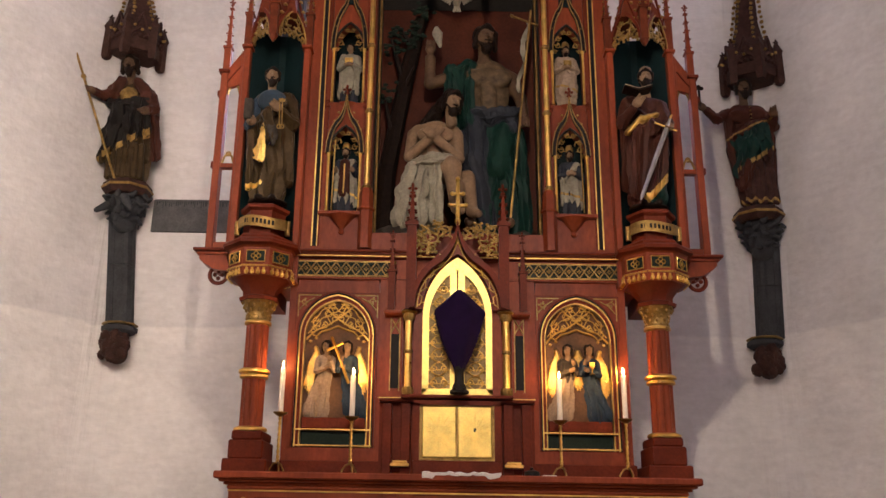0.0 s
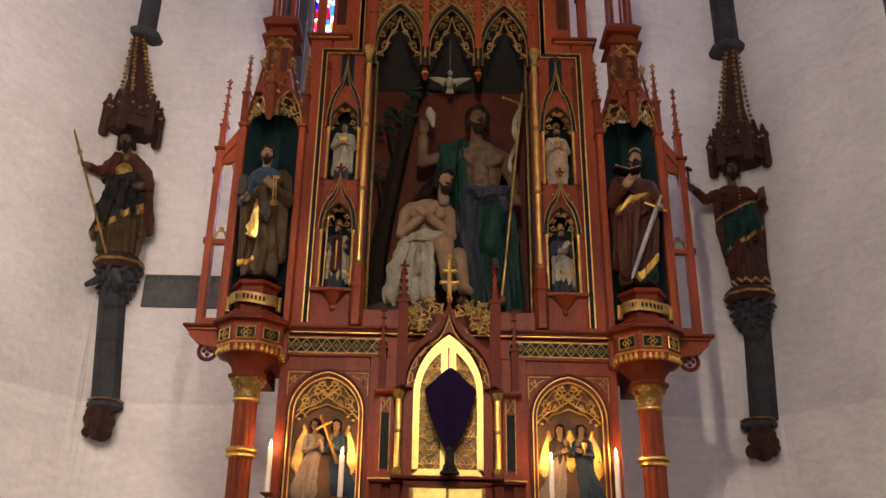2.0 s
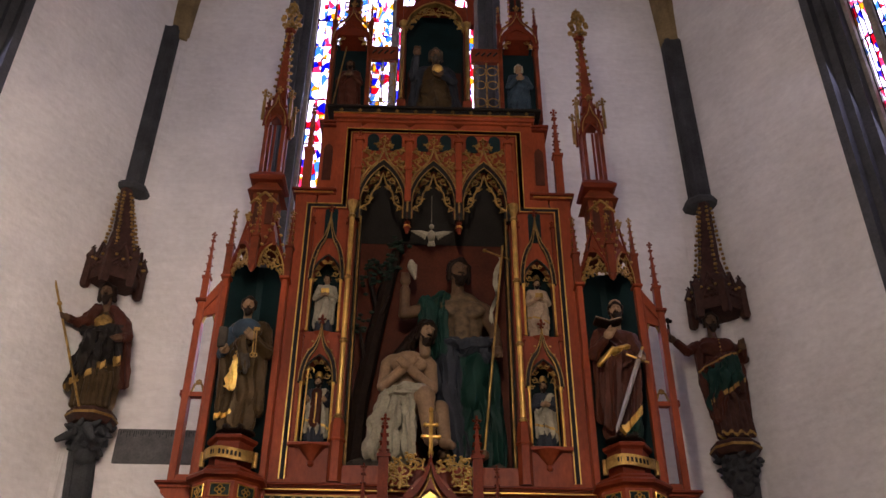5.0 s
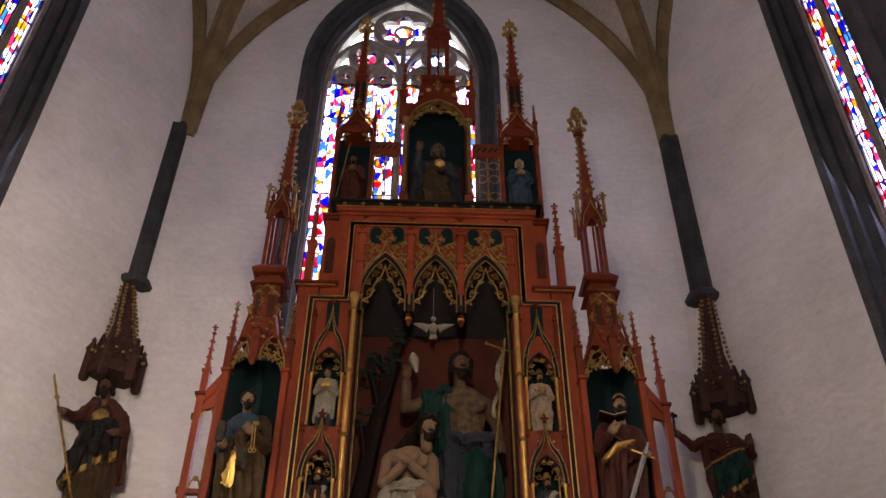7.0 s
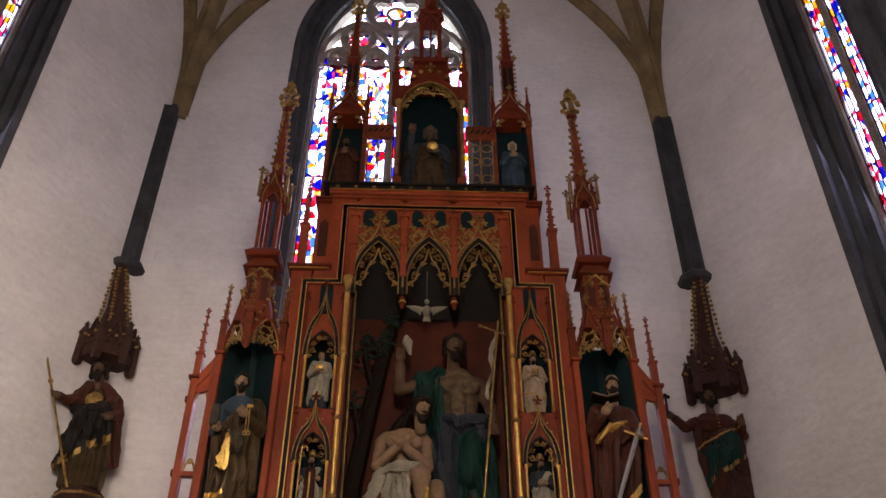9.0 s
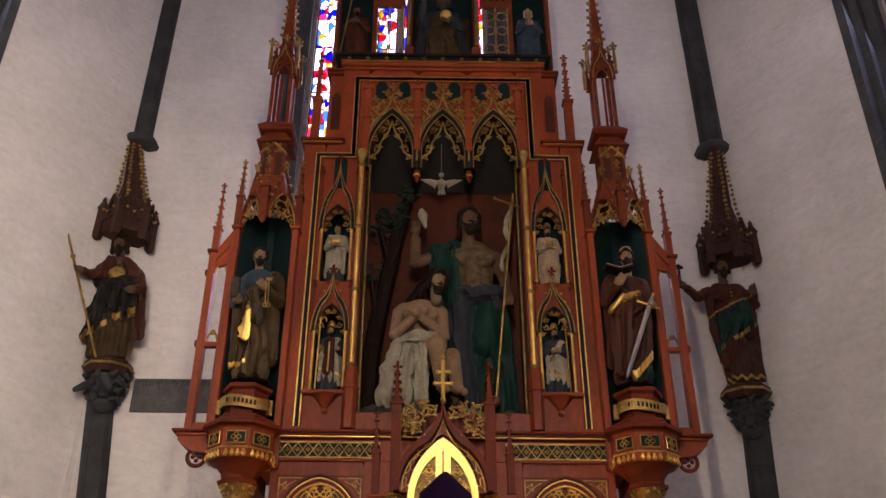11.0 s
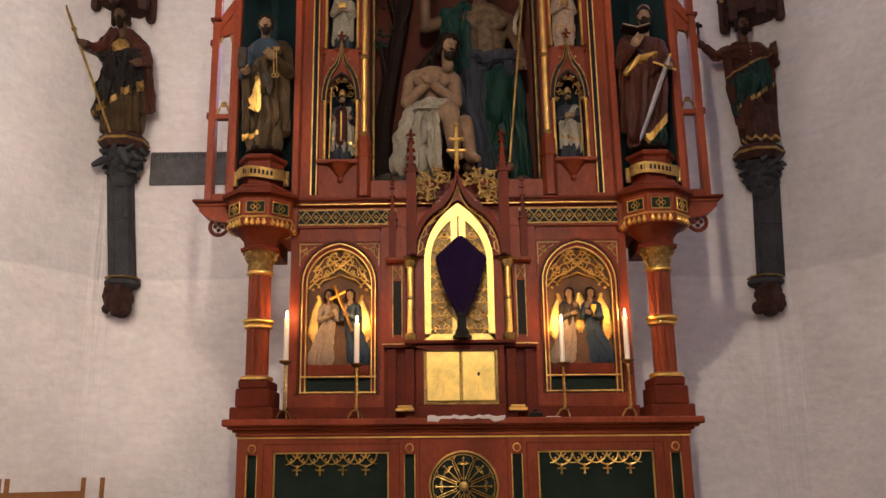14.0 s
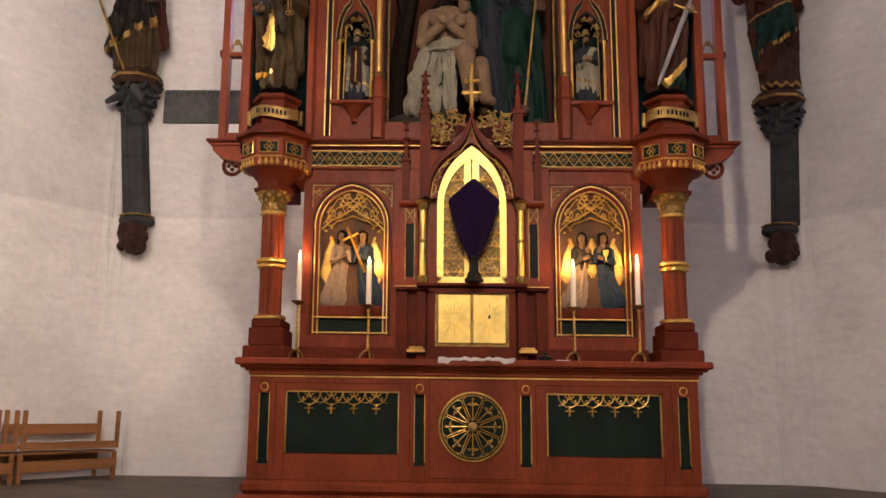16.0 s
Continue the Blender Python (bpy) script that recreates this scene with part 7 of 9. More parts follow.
def sword(bm):
    for q in (-1, 1):
        prism(bm, [(x - 0.085, z + 0.93), (x - 0.085 + q * 0.115, z + 0.965), (x - 0.085 + q * 0.115, z + 0.98), (x - 0.085, z + 0.945)], y - 0.29, y - 0.16, 3)
        prism(bm, [(x - 0.085, z + 0.947), (x - 0.085 + q * 0.11, z + 0.982), (x - 0.085 + q * 0.11, z + 0.988), (x - 0.085, z + 0.953)], y - 0.287, y - 0.17, 6)
    a, b = Vector((x + 0.165, y - 0.24, z + 0.70)), Vector((x - 0.12, y - 0.25, z - 0.02))
    tube(bm, [a, a.lerp(b, 0.12), a.lerp(b, 0.5), a.lerp(b, 0.95), b], [0.010, 0.019, 0.018, 0.014, 0.003], 4, 5)
    tube(bm, [a.lerp(b, 0.11) + Vector((-0.10, 0, 0.04)), a.lerp(b, 0.11) + Vector((0.08, 0, -0.032))], 0.009, 5, 4)
    ball(bm, tuple(a.lerp(b, 0.11)), 0.02, 4)
    tube(bm, [a + Vector((0.012, 0, 0.03)), a], 0.011, 6, 4)


carved("statue", P, [ROBEGREEN, ROBERED, SKIN, HAIR, GOLD, SILVER, CREAM], "painted wooden apostle with open book and long silver sword", "statue", (x, y, z), res=0.0068, soft=0.014,
       paint=gilded_lining, group="apostle statues", extra=sword)

# four small saints in the niches beside the great group
for cx, z0, mats, lab, sd, hat in (
        (-0.967, 4.22, [WHITE, WHITE, SKIN, HAIR, GOLD, BLUEGREY], "small painted saint in a white surplice", 11, False),
        (-0.967, 3.20, [BLUEGREY, WHITE, SKIN, HAIR, GOLD, ROBERED], "small painted bishop saint with red vestment", 12, True),
        (0.967, 4.22, [CREAM, CREAM, SKIN, HAIR, OLDGOLD, ROBERED], "small painted bishop saint in a cream robe", 13, True),
        (0.967, 3.20, [BLUEGREY, WHITE, SKIN, HAIR, OLDGOLD, SILVER], "small painted saint in a white and silver mantle", 14, True)):
    h, y = 0.64, MY + 0.09
    P = robed(cx, y, z0, h, 0, 1, sd, 1.0, 0.01, 1 if sd % 2 else -1) + face(cx, y - 0.01, z0 + 0.895 * h, 0.043, 2, 3, 0.0 if sd == 11 else 0.6, 0.0)
    for q in (-1, 1):
        P += limb([(cx + q * 0.065, y, z0 + 0.475), (cx + q * 0.095, y - 0.02, z0 + 0.37), (cx + q * (0.03 if sd != 12 else 0.075), y - 0.08, z0 + 0.38)], (0.031, 0.027, 0.02), 0, 2)
    if sd == 12:
        P += [cap((cx, y - 0.05, z0 + 0.46), (cx, y - 0.06, z0 + 0.20), 0.045, 0.05, 5, flat=0.5, soft=0.004), cap((cx, y - 0.085, z0 + 0.44), (cx, y - 0.085, z0 + 0.18), 0.007, 0.007, 4, soft=0.002)]
    if hat:
        P += [ell((cx, y - 0.005, z0 + 0.985 * h), 0.034, 0.022, 0.052, 4, soft=0.003)]

    def crozier(bm, cx=cx, y=y, z0=z0, sd=sd):
        q = -1 if sd == 12 else 1
        if sd in (12, 14):
            tube(bm, [(cx + q * 0.095, y - 0.10, z0 + 0.02), (cx + q * 0.085, y - 0.10, z0 + 0.64)], 0.006, 6, 4)
            tube(bm, [(cx + q * (0.06 + 0.026 * math.cos(a)), y - 0.10, z0 + 0.64 + 0.03 * math.sin(a)) for a in (0, 0.6, 1.3, 2.0, 2.8, 3.6)], 0.006, 5, 4)
        else:
            box(bm, cx - 0.035, cx + 0.035, y - 0.12, y - 0.09, z0 + 0.385, z0 + 0.43, 0.004, 4)
    low = (lambda c, m, z0=z0: np.where((c[:, 2] < z0 + 0.15) & (m == 0), 5, m)) if sd == 11 else stripe((cx, y, z0 + 0.20), (0.3, 0, 1), 0.010, 1, 4)
    carved("statue", P, mats, lab, "statue", (cx, y, z0), res=0.005, soft=0.008, paint=low, group="small saints", extra=crozier)

# the great group: a standing man with a staff, a seated man
y, z = 7.20, 3.15
P = [cap((0.27, y, 4.60), (0.28, y, 4.28), 0.215, 0.175, 0, flat=0.62),
     cap((0.07, y, 4.66), (0.44, y, 4.64), 0.085, 0.085, 0, flat=0.85),
     ell((0.17, y - 0.115, 4.58), 0.11, 0.05, 0.085, 0, soft=0.02), ell((0.38, y - 0.115, 4.57), 0.11, 0.05, 0.085, 0, soft=0.02),
     cap((0.275, y - 0.125, 4.47), (0.28, y - 0.125, 4.25), 0.07, 0.07, 0, flat=0.5, soft=0.02),
     # green skirt and its long folds
     cap((0.32, y, 4.12), (0.40, y, 3.20), 0.215, 0.25, 1, flat=0.66, folds=9, amp=0.08, twist=1.5, phase=1),
     cap((0.40, y - 0.10, 4.02), (0.36, y - 0.16, 3.66), 0.115, 0.10, 1, soft=0.03, folds=4, amp=0.06),
     cap((0.12, y - 0.10, 3.20), (0.10, y - 0.22, 3.16), 0.05, 0.045, 2), cap((0.40, y - 0.12, 3.18), (0.44, y - 0.24, 3.15), 0.05, 0.045, 2)]
P += swag([(0.42, y - 0.16, 3.74), (0.46, y - 0.14, 3.45), (0.42, y - 0.12, 3.16)], [0.055, 0.05, 0.06], 1, 5, 0.2, 1, soft=0.012)
P += swag([(0.54, y - 0.08, 4.05), (0.56, y - 0.08, 3.60), (0.58, y - 0.06, 3.16)], [0.06, 0.07, 0.07], 1, 5, 0.2, 3, soft=0.012)
P += swag([(0.33, y - 0.15, 3.95), (0.32, y - 0.15, 3.55), (0.27, y - 0.12, 3.16)], [0.045, 0.05, 0.06], 1, 5, 0.2, 5, soft=0.012)
# blue-grey mantle: knot at the hip and the long fall before the leg
P += swag([(0.10, y - 0.10, 4.26), (0.28, y - 0.17, 4.16), (0.46, y - 0.16, 4.20), (0.56, y - 0.08, 4.26)], [0.05, 0.075, 0.07, 0.05], 6, 5, 0.18, 2, soft=0.010)
P += swag([(0.46, y - 0.15, 4.16), (0.50, y - 0.16, 4.05)], [0.06, 0.04], 6, 5, 0.2, 4, soft=0.010)
P += swag([(0.12, y - 0.08, 4.18), (0.14, y - 0.10, 3.75), (0.24, y - 0.10, 3.20)], [0.09, 0.10, 0.09], 6, 6, 0.18, 2, soft=0.014)
P += swag([(0.22, y - 0.12, 4.10), (0.22, y - 0.14, 3.70), (0.33, y - 0.12, 3.18)], [0.05, 0.06, 0.06], 6, 5, 0.2, 6, soft=0.010)
# green cloak over one shoulder
P += swag([(0.10, y - 0.04, 4.76), (0.02, y - 0.10, 4.60), (0.02, y - 0.10, 4.16)], [0.055, 0.085, 0.10], 1, 6, 0.16, 4, soft=0.012)
P += swag([(0.13, y - 0.08, 4.72), (0.10, y - 0.13, 4.50), (0.09, y - 0.13, 4.14)], [0.045, 0.055, 0.06], 1, 5, 0.18, 7, soft=0.010)
P += swag([(-0.06, y - 0.04, 4.68), (-0.05, y - 0.06, 4.46)], [0.07, 0.06], 1, 5, 0.16, 2, soft=0.012)
P += face(0.245, y - 0.08, 4.99, 0.122, 2, 3, 0.5, 0.55, 0.30, 0.08)
P += limb([(-0.04, y, 4.64), (-0.255, y - 0.06, 4.54), (-0.25, y - 0.13, 4.82)], (0.070, 0.050, 0.042), 2, 2, folds=0)
P += limb([(0.49, y, 4.62), (0.575, y - 0.03, 4.40), (0.585, y - 0.17, 4.15)], (0.075, 0.054, 0.042), 2, 2, folds=0)


def staff(bm):
    tube(bm, [(0.44, y - 0.24, 3.12), (0.665, y - 0.22, 5.22)], 0.011, 6, 4)
    tube(bm, [(0.49, y - 0.22, 5.16), (0.73, y - 0.22, 5.06)], 0.010, 6, 4)
    ball(bm, (0.49, y - 0.22, 5.16), 0.02, 4)
    # limp banner round the staff
    for k in range(2):
        n = 14
        a = [bm.verts.new((0.615 + 0.025 * math.sin(i * 0.9 + k) - 0.006 * i, y - 0.225 + 0.02 * math.cos(i * 1.1), 5.12 - 0.055 * i)) for i in range(n)]
        b = [bm.verts.new((0.650 + 0.015 * math.sin(i * 0.9 + k + 0.7) - 0.008 * i, y - 0.20 + 0.02 * math.cos(i * 0.8), 5.09 - 0.055 * i)) for i in range(n)]
        for i in range(n - 1):
            bm.faces.new((a[i], a[i + 1], b[i + 1], b[i])).material_index = 5
    tube(bm, [(-0.20, y - 0.16, 5.06), (-0.19, y - 0.20, 4.98), (-0.16, y - 0.2, 4.84)], [0.02, 0.05, 0.012], 7, 5)


carved("statue", P, [TORSO, ROBEGREEN, DARKSKIN, HAIR, OLDGOLD, WHITE, BLUEGREY], "life-size painted wooden man in green cloak with cross staff", "statue", (0.3, y, 3.12), res=0.0075, soft=0.018, extra=staff)

y = 7.06
P = [cap((-0.19, y, 3.96), (-0.20, y + 0.02, 3.70), 0.165, 0.140, 2, flat=0.66),
     cap((-0.34, y, 4.02), (-0.05, y, 4.02), 0.070, 0.070, 2, flat=0.85),
     ell((-0.27, y - 0.10, 3.95), 0.085, 0.045, 0.065, 2, soft=0.02), ell((-0.12, y - 0.10, 3.95), 0.085, 0.045, 0.065, 2, soft=0.02),
     cap((-0.20, y - 0.095, 3.86), (-0.20, y - 0.10, 3.68), 0.06, 0.065, 2, flat=0.5, soft=0.02),
     # thighs, knee and shin
     cap((-0.16, y - 0.06, 3.60), (-0.05, y - 0.26, 3.585), 0.10, 0.085, 2), cap((-0.05, y - 0.27, 3.57), (-0.01, y - 0.22, 3.24), 0.078, 0.052, 2),
     ell((-0.05, y - 0.315, 3.60), 0.055, 0.045, 0.06, 2, soft=0.02), ell((0.0, y - 0.18, 3.42), 0.06, 0.06, 0.10, 2, soft=0.02),
     cap((0.0, y - 0.22, 3.22), (0.03, y - 0.34, 3.17), 0.05, 0.035, 2),
     cap((0.08, y - 0.10, 3.55), (0.12, y - 0.16, 3.24), 0.07, 0.05, 2), cap((0.12, y - 0.16, 3.22), (0.17, y - 0.26, 3.17), 0.05, 0.035, 2),
     # white cloth over the lap
     cap((-0.27, y, 3.62), (-0.34, y - 0.02, 3.24), 0.165, 0.205, 0, flat=0.8, folds=9, amp=0.09, twist=2.0, phase=1)]
P += swag([(-0.36, y - 0.06, 3.66), (-0.20, y - 0.22, 3.64), (-0.08, y - 0.27, 3.655)], [0.07, 0.085, 0.05], 0, 6, 0.16, 2, soft=0.010)
P += swag([(-0.38, y - 0.12, 3.62), (-0.44, y - 0.14, 3.40), (-0.46, y - 0.12, 3.18)], [0.065, 0.075, 0.07], 0, 6, 0.18, 3, soft=0.009)
P += swag([(-0.28, y - 0.18, 3.62), (-0.32, y - 0.20, 3.40), (-0.33, y - 0.18, 3.15)], [0.05, 0.055, 0.06], 0, 5, 0.2, 5, soft=0.009)
P += swag([(-0.18, y - 0.24, 3.63), (-0.18, y - 0.24, 3.40), (-0.17, y - 0.22, 3.14)], [0.05, 0.05, 0.055], 0, 5, 0.2, 7, soft=0.009)
P += face(-0.055, y - 0.12, 4.262, 0.100, 2, 3, 0.5, 0.6, 0.55, 0.30)
P += swag([(-0.10, y + 0.0, 4.33), (-0.20, y + 0.02, 4.20), (-0.33, y + 0.03, 4.08)], [0.065, 0.065, 0.03], 3, 4, 0.16, 0, soft=0.008)
P += limb([(-0.385, y, 3.99), (-0.415, y - 0.10, 3.74), (-0.20, y - 0.22, 3.90)], (0.060, 0.048, 0.036), 2, 2, folds=0)
P += limb([(-0.01, y, 3.99), (0.01, y - 0.12, 3.72), (-0.21, y - 0.235, 3.875)], (0.060, 0.048, 0.036), 2, 2, folds=0)
carved("statue", P, [WHITE, WHITE, SKIN, HAIR, GOLD], "life-size painted wooden seated man with crossed arms and white loincloth", "statue", (-0.2, y, 3.15), res=0.0068, soft=0.015)

rng = random.Random(4)
bm = B()
for k in range(26):
    cx, cz = -0.66 + 1.32 * rng.random(), 3.02 + 0.05 * rng.random()
    ball(bm, (cx, 7.08 + 0.3 * rng.random(), cz), 0.10 + 0.07 * rng.random(), 0, 2, 1.2, 1, 0.75)
for v in bm.verts:
    v.co += noise.noise_vector(v.co * 9) * 0.03
solo("carved_rock", bm, ROBEGREY, "carved grey rock under the niche figures", "rock", (0, 7.2, 3.0), altar=True)
bm = B()
trunk = [(-0.68, 7.30, 3.05), (-0.64, 7.30, 3.7), (-0.56, 7.31, 4.2), (-0.46, 7.32, 4.8), (-0.35, 7.32, 5.33)]
tube(bm, trunk, [0.11, 0.085, 0.075, 0.075, 0.055], 8)
for a, b in (((-0.5, 7.3, 4.6), (-0.62, 7.22, 5.05)), ((-0.52, 7.3, 4.5), (-0.40, 7.2, 4.75)), ((-0.42, 7.3, 5.0), (-0.56, 7.25, 5.2)), ((-0.58, 7.3, 4.0), (-0.66, 7.2, 4.4))):
    tube(bm, [a, b], [0.03, 0.012], 6)
tree = solo("carved_tree", bm, HAIR, "carved dark tree trunk with green leaf clumps", "tree", (-0.62, 7.3, 3.05), altar=True)
bm = B()
for k in range(110):
    c = rng.choice(((-0.38, 5.22), (-0.34, 5.36), (-0.55, 5.12), (-0.60, 4.95), (-0.42, 5.05), (-0.64, 4.45)))
    ball(bm, (c[0] + rng.gauss(0, 0.05), 7.25 + rng.gauss(0, 0.04), c[1] + rng.gauss(0, 0.055)), 0.022, 0, 1, 1.3, 0.6, 0.9)
part("leaf_clumps", bm, GREEN, tree)
bm = B()
DV = 5.42
ball(bm, (-0.012, 7.12, DV - 0.02), 0.05, 0, 2, 0.8, 1.5, 1.1)
ball(bm, (-0.012, 7.05, DV + 0.045), 0.026, 0, 2)
for q in (-1, 1):
    for k in range(7):
        tip = (-0.012 + q * (0.20 - 0.022 * k), 7.12, DV + 0.035 - 0.016 * k)
        tube(bm, [(-0.012 + q * 0.03, 7.11, DV), (-0.012 + q * (0.11 - 0.008 * k), 7.10, DV + 0.012 - 0.006 * k), tip], [0.018, 0.017, 0.006], 5)
for k in range(3):
    tube(bm, [(-0.012, 7.14, DV - 0.03), (-0.042 + 0.03 * k, 7.16, DV - 0.11)], [0.02, 0.012], 5)
lathe(bm, -0.012, 7.14, [(0.002, DV), (0.003, 5.9)], 5)
solo("carved_dove", bm, WHITE, "small carved pale bird with spread wings hung under the arches", "carving", (-0.012, 7.12, 5.9), altar=True)

# seated figure and two saints in the crown
y = KY + 0.15
P = [cap((0, y - 0.04, 7.22), (0, y - 0.05, 6.98), 0.17, 0.185, 0, flat=0.8, folds=8, amp=0.09), cap((0, y, 7.25), (0, y, 7.52), 0.14, 0.125, 0, flat=0.7, folds=5, amp=0.06),
     cap((-0.12, y, 7.56), (0.12, y, 7.56), 0.062, 0.062, 1), cap((-0.16, y, 7.5), (-0.21, y, 7.0), 0.07, 0.08, 1, folds=5, amp=0.15), cap((0.16, y, 7.5), (0.21, y, 7.0), 0.07, 0.08, 1, folds=5, amp=0.15),
     ell((0.03, y - 0.20, 7.40), 0.062, 0.062, 0.062, 4, soft=0.004)]
P += face(0.01, y - 0.05, 7.74, 0.085, 2, 3, 1.4, 0.6)
P += limb([(-0.15, y, 7.54), (-0.23, y - 0.06, 7.42), (-0.20, y - 0.12, 7.70)], (0.06, 0.052, 0.04), 1, 2)
P += limb([(0.15, y, 7.54), (0.20, y - 0.08, 7.34), (0.08, y - 0.17, 7.36)], (0.06, 0.052, 0.04), 1, 2)
carved("statue", P, [ROBEBROWN, BLUEGREY, DARKSKIN, ROBEGREY, GOLD], "painted seated bearded figure with a gilded orb", "statue", (0, y, 6.875), res=0.008, soft=0.014)
for s, mats, lab, sd in ((-1, [ROBERED, ROBERED, DARKSKIN, HAIR, OLDGOLD], "painted saint in a dark red robe with a long staff", 51), (1, [ROBEBLUE, ROBEBLUE, SKIN, WHITE, SILVER], "painted saint in a blue robe and white veil", 52)):
    cx, y, z, h = s * 0.925, KY + 0.13, DZ + 0.08, 0.80
    P = robed(cx, y, z, h, 0, 1, sd, 1.0, 0.01 * s, s) + face(cx, y - 0.02, z + 0.895 * h, 0.054, 2, 3, 0.8 if s < 0 else 0.0, 0.5)
    for q in (-1, 1):
        P += limb([(cx + q * 0.08, y, z + 0.59), (cx + q * 0.12, y - 0.03, z + 0.46), (cx + q * 0.03, y - 0.11, z + 0.50)], (0.038, 0.033, 0.025), 1, 2)

    def post(bm, cx=cx, y=y, z=z, s=s):
        lathe(bm, cx, y, [(0.16, DZ), (0.15, DZ + 0.07), (0.13, DZ + 0.085)], 6, mat=3 if s < 0 else 0)
        if s < 0:
            tube(bm, [(cx - 0.15, y - 0.13, z), (cx - 0.05, y - 0.10, z + 0.92)], 0.008, 6, 4)
    carved("statue", P, mats, lab, "statue", (cx, y, DZ), res=0.007, soft=0.010, group="crown saints", extra=post)

# angel reliefs in the two arched panels
for s in (-1, 1):
    c, y = s * 0.965, MY + 0.05
    P = []
    for k, (dx, mt) in enumerate(((-0.085, 0), (0.095, 1))):
        x, z0, h = c + dx, 1.52, 0.60
        sw = -0.055 if k == 0 else 0.06
        q = 1 if k == 0 else -1
        up = mt if s < 0 else (6 if k == 0 else 1)
        low = mt if s < 0 else (5 if k == 0 else 1)
        P += [cap((x, y, z0 + 0.33), (x + sw, y, z0 + 0.05), 0.055, 0.092, low, flat=0.5, folds=9, amp=0.13, phase=k + s, twist=2 * q),
              cap((x + sw * 0.6, y - 0.01, z0 + 0.22), (x + sw * 1.9, y, z0 + 0.035), 0.05, 0.055, low, flat=0.6, folds=6, amp=0.2, phase=k),
              cap((x, y, z0 + 0.32), (x, y, z0 + 0.43), 0.052, 0.055, up, flat=0.6, folds=5, amp=0.06), cap((x - 0.04, y, z0 + 0.45), (x + 0.04, y, z0 + 0.45), 0.028, 0.028, up)]
        P += face(x + 0.008 * q, y - 0.02, z0 + 0.545, 0.044, 2, 3, 0.0, 0.7, -0.3 * q)
        P += limb([(x + q * 0.055, y - 0.01, z0 + 0.44), (x + q * 0.075, y - 0.045, z0 + 0.35), (x + q * 0.05, y - 0.07, z0 + 0.42)], (0.026, 0.024, 0.017), up, 2)
        P += limb([(x - q * 0.055, y - 0.01, z0 + 0.44), (x - q * 0.065, y - 0.045, z0 + 0.34), (x + q * 0.015, y - 0.07, z0 + 0.37)], (0.026, 0.024, 0.017), up, 2)
        for side in ((-q,) if s < 0 else (-q, q)):
            ln = 1.0 if side == -q else 0.75
            for j in range(6):
                o = 0.013 * j
                P += [cap((x + side * (0.075 + o * 0.8), y + 0.012, z0 + 0.53 - 0.022 * j), (x + side * (0.10 + o * 1.05), y + 0.012, z0 + 0.53 - 0.40 * ln + 0.020 * j), 0.013, 0.006, 4, soft=0.003)]
            P += [cap((x + side * 0.05, y + 0.01, z0 + 0.45), (x + side * 0.085, y + 0.008, z0 + 0.535), 0.014, 0.018, 4, soft=0.004)]

    def held(bm, c=c, y=y, s=s):
        if s < 0:
            tube(bm, [(c - 0.035, y - 0.075, 2.13), (c + 0.115, y - 0.085, 1.76)], 0.011, 4, 4)
            tube(bm, [(c - 0.07, y - 0.075, 2.02), (c + 0.055, y - 0.075, 2.085)], 0.011, 4, 4)
        else:
            lathe(bm, c + 0.10, y - 0.085, [(0.022, 1.86), (0.006, 1.875), (0.006, 1.90), (0.02, 1.92), (0.024, 1.955)], 8, mat=4)
    carved("angel_relief", P, [CREAM, ROBEBLUE, SKIN, HAIR, GOLD, CREAM, ROBEGREY], "painted relief of two angels with gilded wings " + ("holding a cross" if s < 0 else "holding a chalice"), "relief", (c, y, 1.5), res=0.005, soft=0.006, group="angel reliefs", extra=held)

